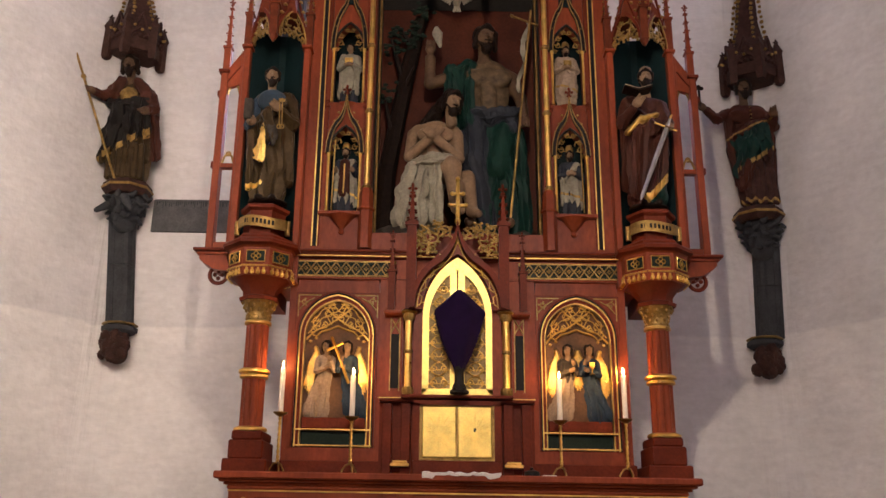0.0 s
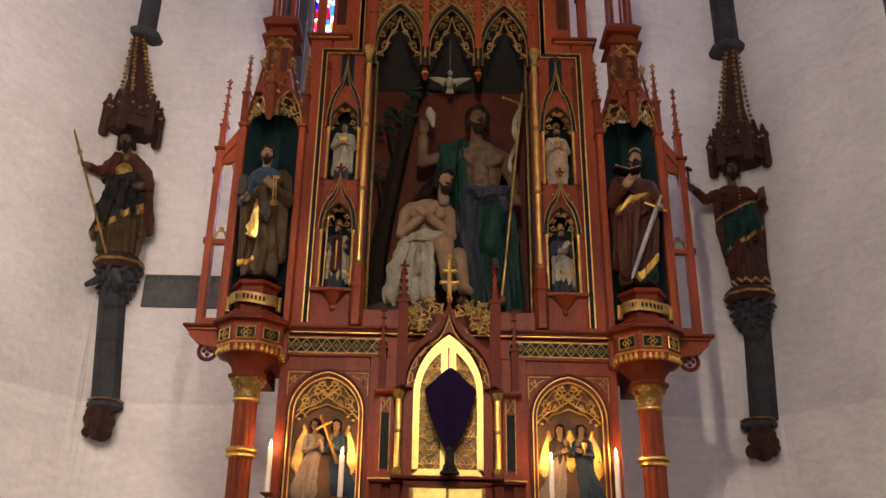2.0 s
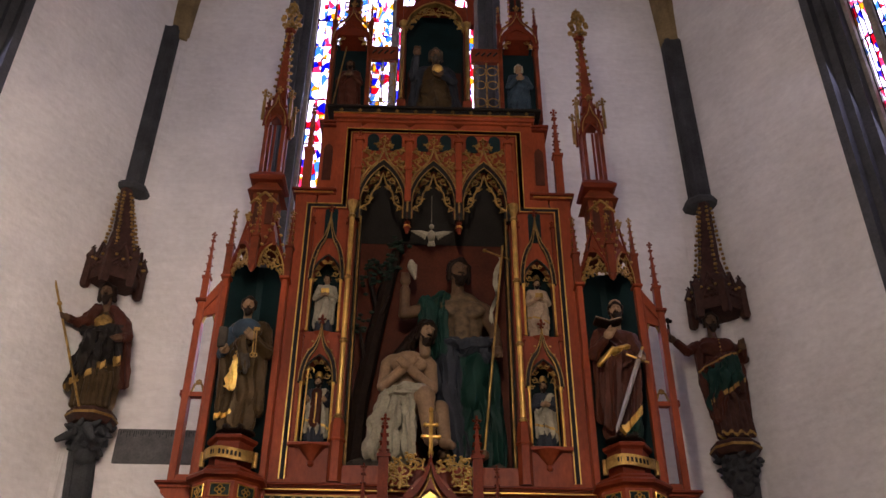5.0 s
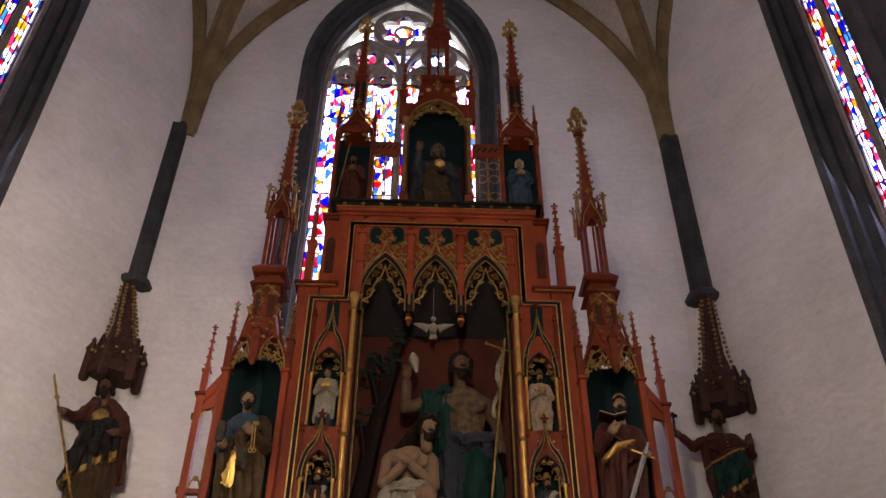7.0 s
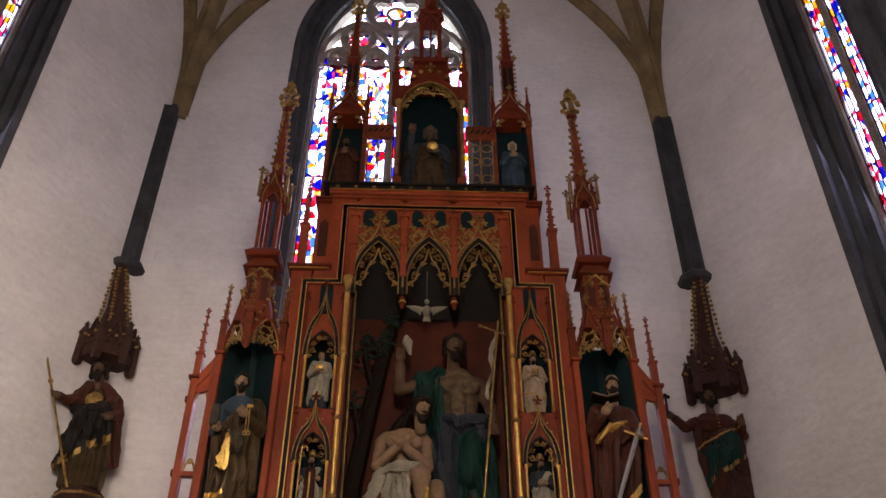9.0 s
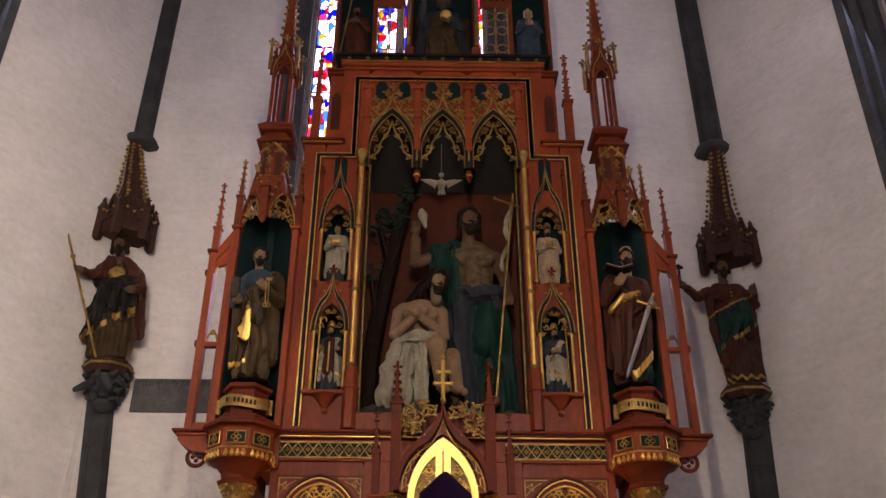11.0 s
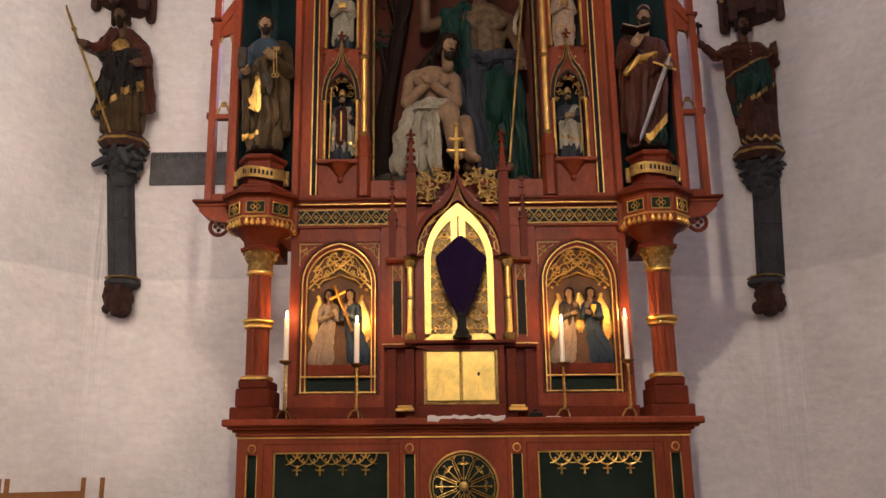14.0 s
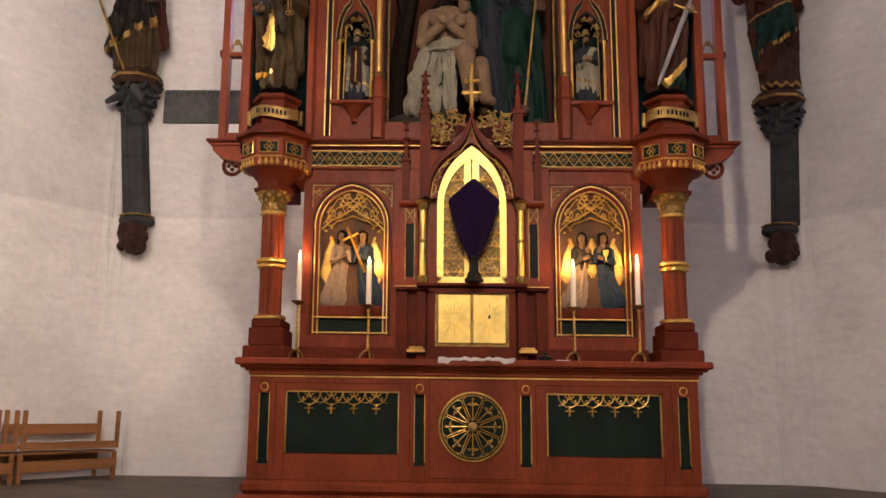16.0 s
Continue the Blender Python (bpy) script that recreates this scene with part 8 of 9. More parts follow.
# ---------------------------------------------------------------- corner figures on corbels under canopies
for s in (-1, 1):
    x, y = (-3.60, 9.02) if s < 0 else (3.365, 9.02)
    z = 4.27 if s < 0 else 4.06
    xb = -3.53 if s < 0 else 3.345
    dzf = 0.0 if s < 0 else -0.05
    # lower corbel with carved knot
    bm = B()
    lathe(bm, xb, 9.16, [(0.15, 2.60 + dzf), (0.185, 2.63 + dzf), (0.185, 2.67 + dzf), (0.14, 2.70 + dzf)], 8, math.pi / 8)
    cb = solo("corbel_foot", bm, SHAFT, "dark carved stone foot under the wall shaft", "corbel", (xb, 9.16, 2.3), group="corbel feet")
    part("gilt_ring", lathe(B(), xb, 9.16, [(0.18, 2.69 + dzf), (0.19, 2.70 + dzf), (0.18, 2.712 + dzf)], 8, math.pi / 8), OLDGOLD, cb)
    rng = random.Random(70 + s)
    Q = [ell((xb + (0.03 if s < 0 else 0), 9.12, 2.37 + dzf), 0.10, 0.10, 0.10, 0), cap((xb, 9.14, 2.62 + dzf), (xb, 9.14, 2.40 + dzf), 0.12, 0.10, 0)]
    for k in range(22):
        a = k * 2.4
        r = rng.uniform(0.035, 0.065)
        Q.append(ell((xb + 0.12 * math.sin(a) * rng.uniform(0.6, 1.1), 9.10 - 0.08 * abs(math.cos(a)), 2.34 + dzf + 0.24 * k / 22), r, r, r * 1.2, 0, soft=0.012, amp=0.006))
    bm = lumps(Q, 0.009, 0.012)
    part("carved_knot", bm, CARVED, cb)
    # upper console with leaves
    xk = x + (0.0 if s < 0 else 0.02)
    Q = [cap((xk, 9.08, z - 0.44), (xk, 9.08, z - 0.18), 0.12, 0.19, 0, flat=0.9)]
    for row in range(4):
        for k in range(9):
            a = (k + 0.5 * (row % 2)) * math.tau / 9
            u = row / 3
            r = 0.135 + 0.085 * u
            c = (xk + r * math.cos(a), 9.08 + r * 0.9 * math.sin(a), z - 0.40 + 0.24 * u + rng.uniform(-0.025, 0.025))
            Q += [cap(c, (c[0] + 0.05 * math.cos(a + 0.8), c[1] + 0.05 * math.sin(a + 0.8), c[2] + 0.05 * rng.uniform(-1, 1)), 0.034, 0.018, 0, soft=0.010)]
    if s < 0:
        Q += [cap((xk - 0.16, 8.92, z - 0.30), (xk - 0.23, 8.86, z - 0.37), 0.045, 0.03, 0), cap((xk + 0.05, 8.86, z - 0.22), (xk + 0.14, 8.84, z - 0.36), 0.05, 0.03, 0)]
    bm = lumps(Q, 0.009, 0.012)
    cons = solo("statue_console", bm, SHAFT, "dark carved leaf console below the corner statue", "console", (x, 9.08, z - 0.46), group="statue consoles")
    bm = B()
    lathe(bm, x, 9.05, [(0.22, z - 0.15), (0.27, z - 0.09), (0.26, z - 0.02), (0.24, z)], 8, math.pi / 8)
    part("console_slab", bm, CARVED, cons)
    part("gilt_edge", lathe(B(), x, 9.05, [(0.272, z - 0.085), (0.28, z - 0.07), (0.272, z - 0.055)], 8, math.pi / 8), OLDGOLD, cons)
    # canopy
    zc = 5.86 if s < 0 else 5.64
    xc = -3.72 if s < 0 else 3.43
    xt = -3.84 if s < 0 else 3.50
    bm = B()
    lathe(bm, xc, 9.02, [(0.29, zc - 0.02), (0.30, zc + 0.18), (0.25, zc + 0.34), (0.19, zc + 0.48)], 6, math.pi / 6)
    ztop = 7.26
    lathe(bm, xc, 9.06, [(0.20, zc + 0.44), (0.13, zc + 0.75), (0.08, ztop)], 6, math.pi / 6)
    for v in bm.verts:
        if v.co.z > zc + 0.5:
            v.co.x += (xt - xc) * (v.co.z - zc - 0.5) / (ztop - zc - 0.5)
    can = solo("statue_canopy", bm, CARVED, "dark carved Gothic spire canopy over the corner statue", "canopy", (xc, 9.05, zc), group="statue canopies")
    for k in range(6):
        a = math.pi / 6 + (k + 0.5) * math.tau / 6
        px, py = xc + 0.27 * math.cos(a), 9.02 + 0.27 * math.sin(a)
        a2 = math.pi / 6 + k * math.tau / 6
        qx, qy = xc + 0.30 * math.cos(a2), 9.02 + 0.30 * math.sin(a2)
        bm = B()
        lathe(bm, qx, qy, [(0.045, zc - 0.12), (0.06, zc - 0.08), (0.055, zc + 0.26), (0.07, zc + 0.29), (0.02, zc + 0.40)], 4, a2)
        finial(bm, qx, qy, zc + 0.40, 0.04)
        part("canopy_post", bm, CARVED, can)
        b2 = math.pi / 6 + (k + 1) * math.tau / 6
        A, C = Vector((qx, qy, 0)), Vector((xc + 0.30 * math.cos(b2), 9.02 + 0.30 * math.sin(b2), 0))
        bm = B()
        tube(bm, [A.lerp(C, u) + Vector((0, 0, zc + 0.02 + 0.22 * math.sin(u * math.pi) ** 0.7)) for u in (0, 0.15, 0.3, 0.5, 0.7, 0.85, 1)], 0.028, 5)
        tube(bm, [A.lerp(C, u) + Vector((0, 0, zz)) for u, zz in ((0.05, zc + 0.12), (0.3, zc + 0.30), (0.5, zc + 0.44), (0.7, zc + 0.30), (0.95, zc + 0.12))], 0.024, 5)
        for u in (0.3, 0.5, 0.7):
            p = A.lerp(C, u)
            leaf(bm, p.x, p.y, zc + 0.14, 0.035)
        part("canopy_arch", bm, CARVED, can)
    bm = B()
    for edge in range(6):
        a = edge * math.tau / 6 + math.pi / 6
        for k in range(17):
            u = (k + 0.5) / 17
            zz = zc + 0.36 + (ztop - zc - 0.42) * u
            r = 0.235 - 0.155 * u ** 0.8
            ball(bm, (xc + (xt - xc) * max(0, u - 0.1) * 1.1 + r * math.cos(a) + rng.uniform(-0.008, 0.008), 9.05 + r * math.sin(a), zz), 0.021 + 0.006 * (k % 2), 0, 1, 1, 1, 0.9)
    for k in range(24):
        a = k * math.tau / 24
        ball(bm, (xc + 0.315 * math.cos(a), 9.02 + 0.30 * math.sin(a), zc + 0.20 + 0.05 * (k % 2)), 0.02, 0, 1)
    crk = part("crocket_cluster", bm, OLDGOLD, can, "dulled gilded crockets")
    crk["kind"] = "stuff"
    # statue
    if s < 0:
        h = 1.46
        P = robed(x, y, z, h, 0, 1, 3.0, 1.22, 0.0, 1) + face(x - 0.02, y - 0.07, z + 1.43, 0.108, 2, 3, 1.3, 0.8)
        P += [ell((x + 0.0, y - 0.13, z + 1.02), 0.10, 0.05, 0.10, 4, soft=0.02, amp=0.006)]
        P += swag([(x - 0.20, y - 0.10, z + 0.92), (x, y - 0.17, z + 0.87), (x + 0.21, y - 0.10, z + 0.98)], [0.06, 0.07, 0.06], 1, 5, 0.18, 1, soft=0.010)
        P += swag([(x - 0.08, y - 0.14, z + 0.84), (x - 0.13, y - 0.14, z + 0.55), (x - 0.22, y - 0.12, z + 0.27)], [0.10, 0.10, 0.075], 1, 6, 0.18, 2, soft=0.012)
        P += swag([(x + 0.06, y - 0.15, z + 0.86), (x + 0.06, y - 0.16, z + 0.62), (x + 0.04, y - 0.15, z + 0.42)], [0.08, 0.09, 0.07], 1, 6, 0.18, 4, soft=0.012)
        P += swag([(x + 0.17, y - 0.10, z + 0.92), (x + 0.19, y - 0.11, z + 0.60)], [0.08, 0.075], 1, 5, 0.18, 6, soft=0.012)
        # red cloak over both shoulders and down one side
        P += swag([(x - 0.10, y - 0.10, z + 1.20), (x - 0.22, y - 0.06, z + 1.06)], [0.07, 0.075], 5, 5, 0.14, 1)
        P += swag([(x + 0.09, y - 0.10, z + 1.20), (x + 0.22, y - 0.08, z + 1.02), (x + 0.25, y - 0.02, z + 0.72), (x + 0.28, y + 0.03, z + 0.34)], [0.06, 0.085, 0.07, 0.06], 5, 5, 0.16, 3)
        P += limb([(x - 0.20, y - 0.04, z + 1.09), (x - 0.28, y - 0.16, z + 1.0), (x - 0.335, y - 0.30, z + 0.98)], (0.07, 0.06, 0.042), 5, 2)
        P += limb([(x + 0.22, y - 0.04, z + 1.02), (x + 0.29, y - 0.10, z + 0.86), (x + 0.24, y - 0.2, z + 0.80)], (0.075, 0.062, 0.045), 5, 2)
        for k in range(7):
            P += [cap((x - 0.17 + 0.058 * k, y - 0.12 - 0.03 * math.sin(k * 0.52), z + 0.40), (x - 0.18 + 0.06 * k, y - 0.13 - 0.04 * math.sin(k * 0.52), z + 0.03), 0.030, 0.036, 0, soft=0.006)]

        def pole(bm, x=x, y=y, z=z):
            a, b = Vector((-3.64, 8.74, 4.22)), Vector((-4.165, 8.60, 5.82))
            tube(bm, [a, b], 0.014, 8, 4)
            for u, r, k in ((0.73, 0.030, 1.0), (0.97, 0.036, 1.8)):
                p = a.lerp(b, u)
                ball(bm, (p.x, p.y, p.z), r, 4, 2, 1, 1, k)

        def paint_left(c, m, x=x, y=y, z=z):
            d = c[:, 2] - (z + 0.42 + 0.62 * (c[:, 0] - x))
            m = m.copy()
            cloth = (m < 2) & (c[:, 2] < z + 0.84)
            m[cloth & (d > 0)] = 1
            m[cloth & (d <= 0)] = 0
            m[cloth & (np.abs(d) < 0.036) & (np.sin(c[:, 0] * 46) > -0.45) & (c[:, 1] < y)] = 4
            m[(m == 1) & (c[:, 2] > z + 0.98)] = 5
            return m
        carved("statue", P, [ROBEBROWN, BLACK, DARKSKIN, HAIR, OLDGOLD, ROBERED], "dark painted bearded saint with a tall gilded staff", "statue", (x, y, z), res=0.0085, soft=0.016,
               paint=paint_left, altar=False, group="corner statues", extra=pole, shear=-0.062)
    else:
        h = 1.50
        P = robed(x, y, z, h, 0, 1, 6.0, 0.98, 0.0, -1) + face(x - 0.02, y - 0.07, z + 1.44, 0.102, 2, 3, 0.9, 0.45)
        P += [cap((x - 0.10, y - 0.07, z + 1.12), (x + 0.10, y - 0.07, z + 1.12), 0.11, 0.11, 5, flat=0.75, folds=5, amp=0.05)]
        P += [ell((x, y - 0.165, z + 1.17 - 0.045 * k), 0.012, 0.012, 0.012, 4, soft=0.003) for k in range(5)]
        P += swag([(x - 0.20, y - 0.10, z + 0.82), (x - 0.02, y - 0.17, z + 0.92), (x + 0.14, y - 0.14, z + 1.0)], [0.045, 0.05, 0.04], 5, 4, 0.18, 1, soft=0.010)
        P += swag([(x + 0.05, y - 0.15, z + 0.92), (x - 0.06, y - 0.16, z + 0.70), (x - 0.17, y - 0.14, z + 0.40)], [0.09, 0.11, 0.08], 1, 6, 0.18, 2, soft=0.012)
        P += swag([(x + 0.12, y - 0.13, z + 0.92), (x + 0.12, y - 0.14, z + 0.60)], [0.085, 0.075], 1, 5, 0.18, 4, soft=0.012)
        P += swag([(x - 0.12, y - 0.15, z + 0.46), (x - 0.17, y - 0.14, z + 0.22)], [0.085, 0.06], 5, 5, 0.2, 6, soft=0.012)
        P += swag([(x + 0.20, y - 0.02, z + 1.10), (x + 0.22, y - 0.02, z + 0.70), (x + 0.17, y - 0.01, z + 0.12)], [0.07, 0.065, 0.055], 5, 5, 0.15, 3)
        P += swag([(x - 0.20, y - 0.02, z + 1.08), (x - 0.22, y - 0.02, z + 0.70), (x - 0.18, y - 0.04, z + 0.30)], [0.06, 0.055, 0.05], 5, 5, 0.15, 5)
        for k in range(6):
            P += [cap((x - 0.12 + 0.055 * k, y - 0.13, z + 0.42), (x - 0.14 + 0.06 * k, y - 0.14, z + 0.05), 0.030, 0.036, 0, soft=0.006)]
        P += limb([(x - 0.20, y, z + 1.16), (x - 0.36, y - 0.08, z + 1.05), (x - 0.52, y - 0.18, z + 1.13)], (0.065, 0.055, 0.042), 0, 2)
        P += limb([(x + 0.22, y, z + 1.13), (x + 0.27, y - 0.07, z + 0.98), (x + 0.23, y - 0.20, z + 1.05)], (0.07, 0.06, 0.045), 5, 2)

        def held_key(bm, x=x, y=y, z=z):
            tube(bm, [(x - 0.575, y - 0.22, z + 1.13), (x - 0.565, y - 0.22, z + 1.36)], 0.014, 6, 3)
            for k in range(3):
                ball(bm, (x - 0.565 + 0.03 * (k - 1), y - 0.22, z + 1.36 + 0.02 * (k == 1)), 0.026, 3, 1)

        def paint_right(c, m, x=x, y=y, z=z):
            dx = c[:, 0] - x
            d = c[:, 2] - (z + 0.55 + 0.66 * dx)
            e = c[:, 2] - (z + 0.93 + 0.45 * dx)
            m = m.copy()
            cloth = (m < 2) & (e < 0) & (np.abs(dx) < 0.23)
            m[cloth & (d > 0)] = 1
            m[cloth & (d <= 0)] = 0
            front = c[:, 1] < y - 0.03
            m[cloth & front & (np.abs(d) < 0.026) & (np.sin(c[:, 0] * 39) > -0.6)] = 4
            m[(m < 6) & (m != 2) & front & (np.abs(e) < 0.013)] = 4
            m[(m < 2) & (e >= 0.013) & (m != 4)] = 5
            m[(m == 0) & front & (np.abs(c[:, 2] - z - 0.06 - 0.02 * np.sin(dx * 60)) < 0.018)] = 4
            return m
        carved("statue", P, [CARVED, ROBEGREEN, DARKSKIN, HAIR, OLDGOLD, ROBERED], "dark painted bearded saint raising one hand on a corner console", "statue", (x, y, z), res=0.0085, soft=0.016,
               paint=paint_right, altar=False, group="corner statues", extra=held_key, shear=-0.04)

# ---------------------------------------------------------------- things on the altar and round it
# tall candles on brass candlesticks
for x, zt in ((-1.355, 1.51), (-0.805, 1.485), (0.79, 1.48), (1.29, 1.50)):
    y = 6.78
    st = thing("candlestick", (x, y, TZ), "slim twisted brass candlestick with a drip pan", "candlestick", group="candlesticks on the altar", altar=True)
    bm = B()
    for k in range(3):
        a = k * math.tau / 3 - math.pi / 2 + 0.4
        tube(bm, [(x, y, TZ + 0.10), (x + 0.035 * math.cos(a), y + 0.035 * math.sin(a), TZ + 0.085), (x + 0.062 * math.cos(a), y + 0.062 * math.sin(a), TZ + 0.045), (x + 0.066 * math.cos(a), y + 0.066 * math.sin(a), TZ + 0.004), (x + 0.05 * math.cos(a), y + 0.05 * math.sin(a), TZ + 0.004)], 0.007, 6)
    part("tripod_foot", bm, OLDGOLD, st)
    bm = B()
    hgt = zt - TZ - 0.10
    for q in (0, math.pi):
        tube(bm, [(x + 0.006 * math.cos(q + i * 0.9), y + 0.006 * math.sin(q + i * 0.9), TZ + 0.09 + hgt * i / 30) for i in range(31)], 0.007, 6)
    for u in (0.06, 0.14, 0.92):
        ball(bm, (x, y, TZ + 0.09 + hgt * u), 0.016, 0, 1, 1, 1, 0.7)
    part("stem", bm, GOLD, st)
    part("drip_pan", lathe(B(), x, y, [(0.012, zt - 0.025), (0.03, zt - 0.015), (0.052, zt), (0.055, zt + 0.008), (0.045, zt + 0.004), (0.014, zt - 0.004)], 16), OLDGOLD, st, "darkened drip pan")
    cn = thing("candle", (x, y, zt - 0.004), "tall white burning altar candle", "candle", group="altar candles", altar=True)
    hc = 0.345 if abs(x) > 1 else 0.325
    part("wax", lathe(B(), x, y, [(0.0205, zt - 0.004), (0.0205, zt + hc - 0.01), (0.018, zt + hc), (0.008, zt + hc - 0.006)], 14), WAX, cn)
    part("wick", tube(B(), [(x, y, zt + hc - 0.008), (x + 0.002, y, zt + hc + 0.012)], 0.002, 5), BLACK, cn)
    fl = part("flame", lathe(B(), x, y, [(0.003, zt + hc + 0.006), (0.010, zt + hc + 0.02), (0.0095, zt + hc + 0.03), (0.004, zt + hc + 0.05), (0.001, zt + hc + 0.062)], 10), FLAME, cn, "bright candle flame")
    fl.visible_shadow = False
    d = bpy.data.lights.new("candle_light", "POINT")
    d.energy, d.color, d.shadow_soft_size = 3.8, (1.0, 0.50, 0.16), 0.03
    o = new("candle_light", d)
    o.location = (x + lean(zt), y - 0.03, zt + hc + 0.05)

# veiled cross on its stand
vx, vy = 0.015, CY - 0.10
vc = thing("veiled_cross", (vx, vy, 1.66), "standing cross covered with a dark purple cloth", "veiled cross", altar=True)
bm = B()
lathe(bm, vx, vy, [(0.078, 1.66), (0.078, 1.675), (0.06, 1.69), (0.052, 1.72), (0.04, 1.735), (0.036, 1.82), (0.046, 1.835), (0.042, 1.86)], 8, math.pi / 8)
for q in (-1, 1):
    ball(bm, (vx + q * 0.035, vy - 0.06, 1.685), 0.012)
part("stand", bm, BLACK, vc, "black turned stand")
bm = B()
rows3 = []
prof = [(1.845, 0.045), (1.87, 0.052), (1.95, 0.095), (2.05, 0.135), (2.15, 0.165), (2.23, 0.185), (2.275, 0.198), (2.30, 0.195), (2.33, 0.165), (2.38, 0.11), (2.43, 0.06), (2.465, 0.018)]
n = 40
for j, (z, w) in enumerate(prof):
    row = []
    for k in range(n):
        a = k * math.tau / n
        fold = 1 + 0.05 * math.sin(5 * a + 0.4 * j) + 0.03 * math.sin(11 * a + j)
        dy = 0.045 + 0.02 * math.sin(4 * a)
        row.append(bm.verts.new((vx + w * math.sin(a) * (1 + 0.012 * math.sin(9 * a + j)), vy - dy * fold * math.cos(a) * min(1, w / 0.06), z)))
    rows3.append(row)
for p, q in zip(rows3, rows3[1:]):
    for k in range(n):
        bm.faces.new((p[k], p[(k + 1) % n], q[(k + 1) % n], q[k]))
bm.faces.new(rows3[0][::-1])
bm.faces.new(rows3[-1])
part("veil", bm, VEIL, vc, "dark purple cloth veil", smooth=1.2)

# folded linen cloth hanging over the table's edge
bm = B()
nx, ny = 36, 8
grid = []
for i in range(nx + 1):
    u = i / nx
    x = -0.235 + 0.53 * u
    row = []
    for j in range(ny + 1):
        v = j / ny
        wob = 0.006 * math.sin(17 * u + 3 * v) + 0.004 * math.sin(41 * u)
        y = 6.44 - 0.245 * v
        z = TZ + 0.012 + 0.010 * (1 - v) + wob
        if v > 0.86:
            z -= (v - 0.86) * (0.12 + 0.16 * abs(2 * u - 1) ** 2)
            y = 6.198 - 0.004 * math.sin(23 * u)
        row.append((x + 0.01 * math.sin(5 * v + i), y, z))
    grid.append(row)
up = [[bm.verts.new(p) for p in r] for r in grid]
dn = [[bm.verts.new((p[0], p[1] + (0.006 if j / ny > 0.86 else 0), max(p[2] - 0.010, TZ + 0.001) if j / ny <= 0.86 else p[2] - 0.004)) for j, p in enumerate(r)] for r in grid]
for i in range(nx):
    for j in range(ny):
        bm.faces.new((up[i][j], up[i + 1][j], up[i + 1][j + 1], up[i][j + 1]))
        bm.faces.new((dn[i][j], dn[i][j + 1], dn[i + 1][j + 1], dn[i + 1][j]))
for i in range(nx):
    bm.faces.new((up[i][ny], up[i + 1][ny], dn[i + 1][ny], dn[i][ny]))
    bm.faces.new((up[i][0], dn[i][0], dn[i + 1][0], up[i + 1][0]))
for j in range(ny):
    bm.faces.new((up[0][j], up[0][j + 1], dn[0][j + 1], dn[0][j]))
    bm.faces.new((up[nx][j], dn[nx][j], dn[nx][j + 1], up[nx][j + 1]))
solo("linen_cloth", bm, LINEN, "crumpled folded white linen cloth on the altar table", "cloth", (0.03, 6.4, TZ), altar=True, smooth=1.2)
bm = B()
lathe(bm, 0.53, 6.40, [(0.05, TZ), (0.056, TZ + 0.012), (0.052, TZ + 0.036), (0.03, TZ + 0.045), (0.012, TZ + 0.05), (0.014, TZ + 0.062), (0.004, TZ + 0.068)], 16)
solo("lidded_bowl", bm, BLACK, "small dark lidded bowl on the altar table", "bowl", (0.53, 6.40, TZ), altar=True)
bm = B()
box(bm, 0.60, 0.70, 6.34, 6.40, TZ, TZ + 0.012, 0.003)
solo("folded_napkin", bm, LINEN, "small folded white napkin on the altar table", "napkin", (0.65, 6.37, TZ), altar=True)

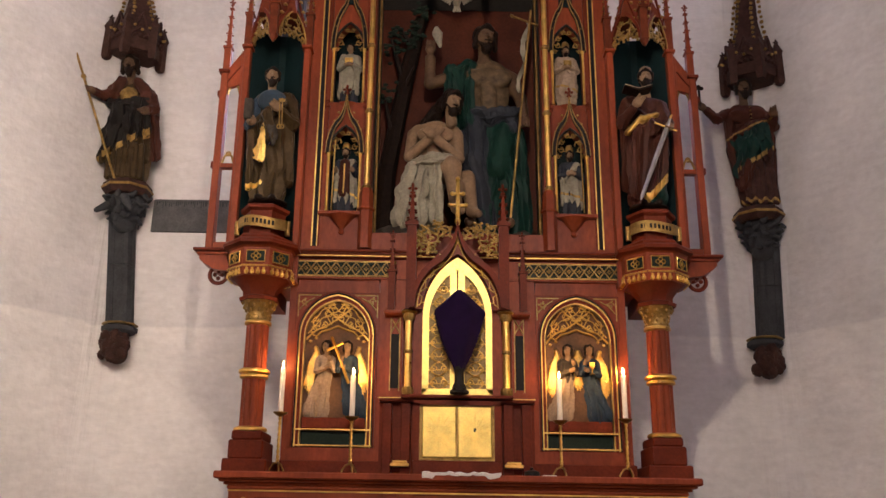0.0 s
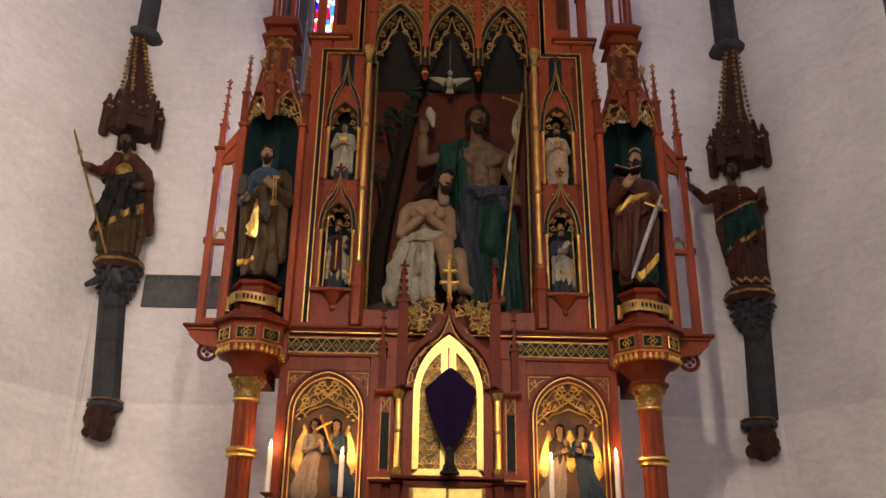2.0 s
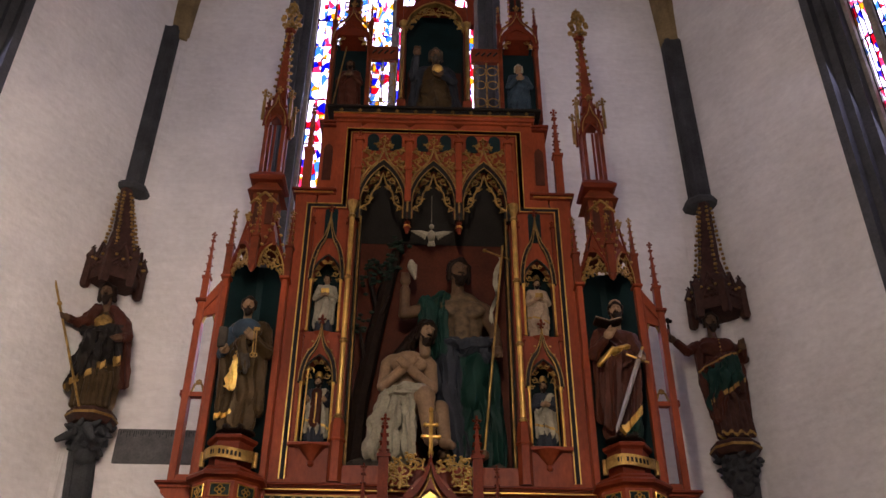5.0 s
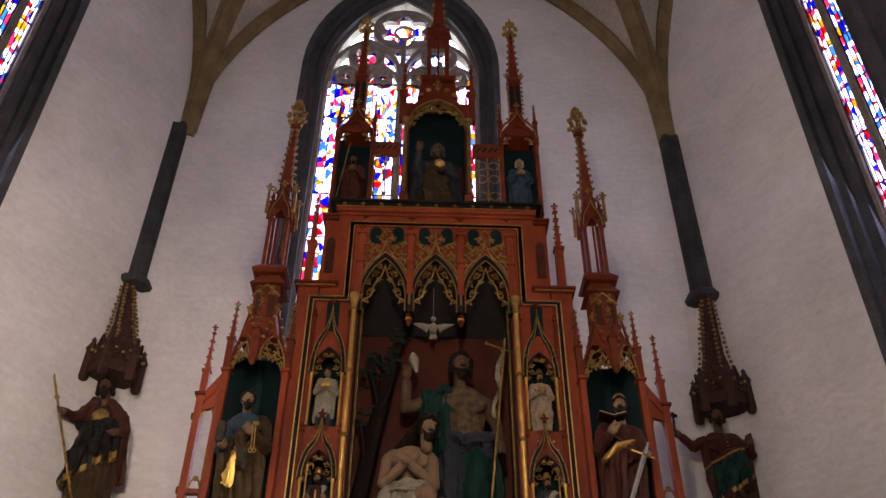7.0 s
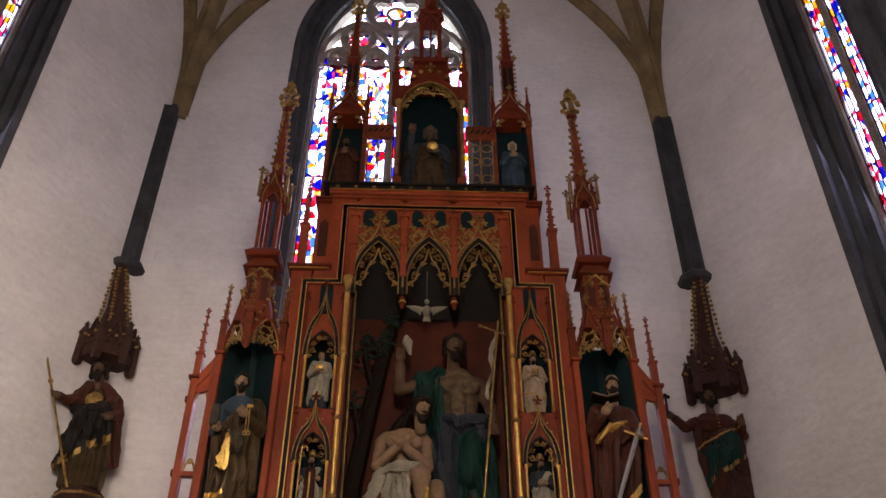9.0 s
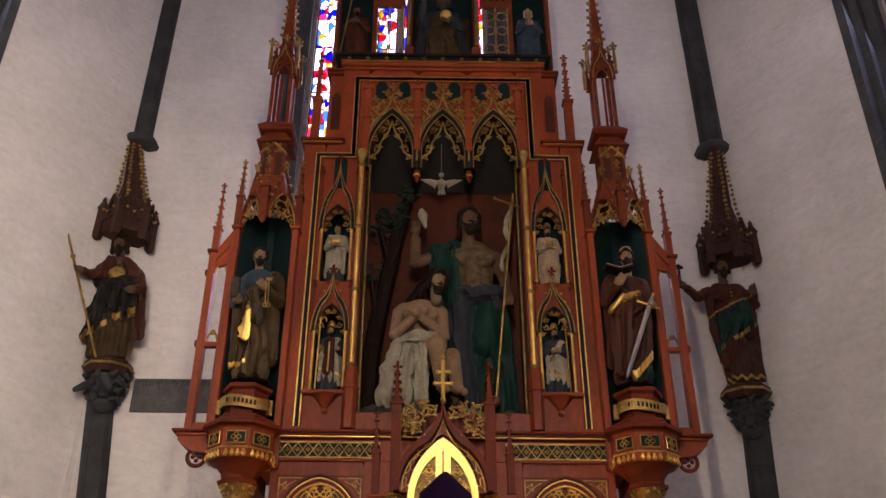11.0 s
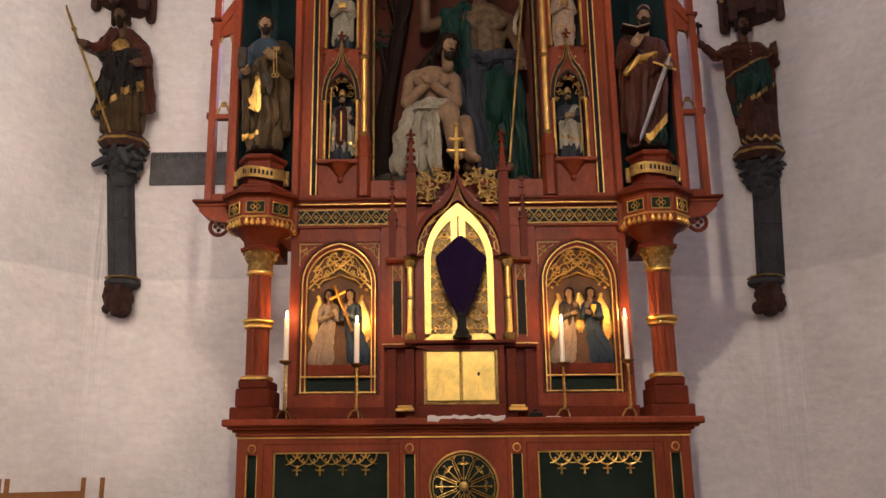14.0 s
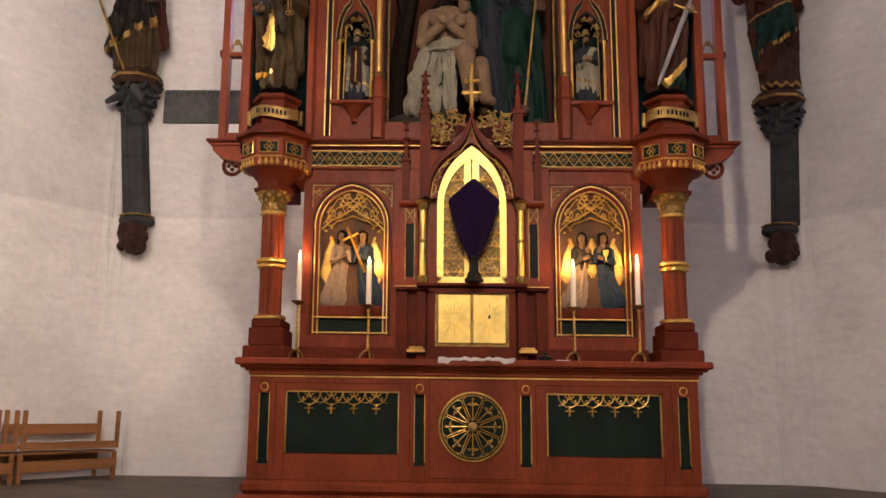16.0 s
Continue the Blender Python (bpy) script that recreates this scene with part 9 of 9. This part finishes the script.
# stone slab let into the wall beside the altar
bm = B()
box(bm, -3.375, -2.50, BACK - 0.02, BACK + 0.05, 3.80, 4.19, 0.008)
sl = solo("wall_slab", bm, PLATE, "plain dark slate memorial slab set in the wall", "slab", (-2.94, BACK, 3.8))
rng = random.Random(9)
bm = B()
for k in range(34):
    x = -3.34 + 0.024 * k
    d = rng.uniform(0.02, 0.09)
    box(bm, x, x + rng.uniform(0.008, 0.018), BACK - 0.0225, BACK - 0.018, 4.17 - d, 4.17)
part("drip_stain", bm, SHAFT, sl)["kind"] = "stuff"


# stacked wooden benches along the side wall
LEN, DEP = 1.02, 0.34


def bench(label, m, upper):
    """A low bench; the upper one lies upside down on the other with its legs in the air."""
    t = thing("bench", m.translation, label, "bench", group="stacked benches")
    ORIGIN[t] = Vector((0, 0, 0))

    def put(nm, x0, x1, y0, y1, z0, z1):
        part(nm, box(B(), x0, x1, y0, y1, z0, z1, 0.005), BENCHWOOD, t)
    za, zb = (0.30, 0.66) if upper else (0.0, 0.27)
    for x in (0.0, LEN - 0.036):
        for y in (0.0, DEP - 0.036):
            put("leg", x, x + 0.036, y, y + 0.036, za, zb)
    if upper:
        put("seat", -0.01, LEN + 0.01, 0.04, DEP - 0.04, 0.315, 0.34)
        put("front_rail", 0.036, LEN - 0.036, 0.004, 0.028, 0.30, 0.37)
        put("back_rail", 0.0, LEN, DEP + 0.002, DEP + 0.024, 0.43, 0.53)
    else:
        put("seat", -0.01, LEN + 0.01, 0.04, DEP - 0.04, 0.255, 0.28)
        put("front_rail", 0.02, LEN - 0.02, -0.022, -0.002, 0.10, 0.20)
        put("back_rail", 0.036, LEN - 0.036, DEP - 0.03, DEP - 0.008, 0.14, 0.24)
        for x in (0.006, LEN - 0.03):
            put("stretcher", x, x + 0.024, 0.036, DEP - 0.036, 0.12, 0.18)
    t.matrix_world = m
    return t


wall_dir = Vector((math.sin(SLOPE), math.cos(SLOPE), 0))
ang = math.atan2(wall_dir.y, wall_dir.x)
wl = Vector((CL, BACK, 0)) - wall_dir * 0.08
nrm = Vector((wall_dir.y, -wall_dir.x, 0))
for k, off in enumerate((1.12, 2.20)):
    base = wl - wall_dir * off + nrm * (0.46 + 0.03 * k)
    m = Matrix.Translation((base.x, base.y, -0.02)) @ Matrix.Rotation(ang, 4, "Z")
    bench("varnished wooden bench standing at the wall", m, False)
    bench("varnished wooden bench stacked upside down on another", m @ Matrix.Translation((0.012, -0.008, 0.0)), True)
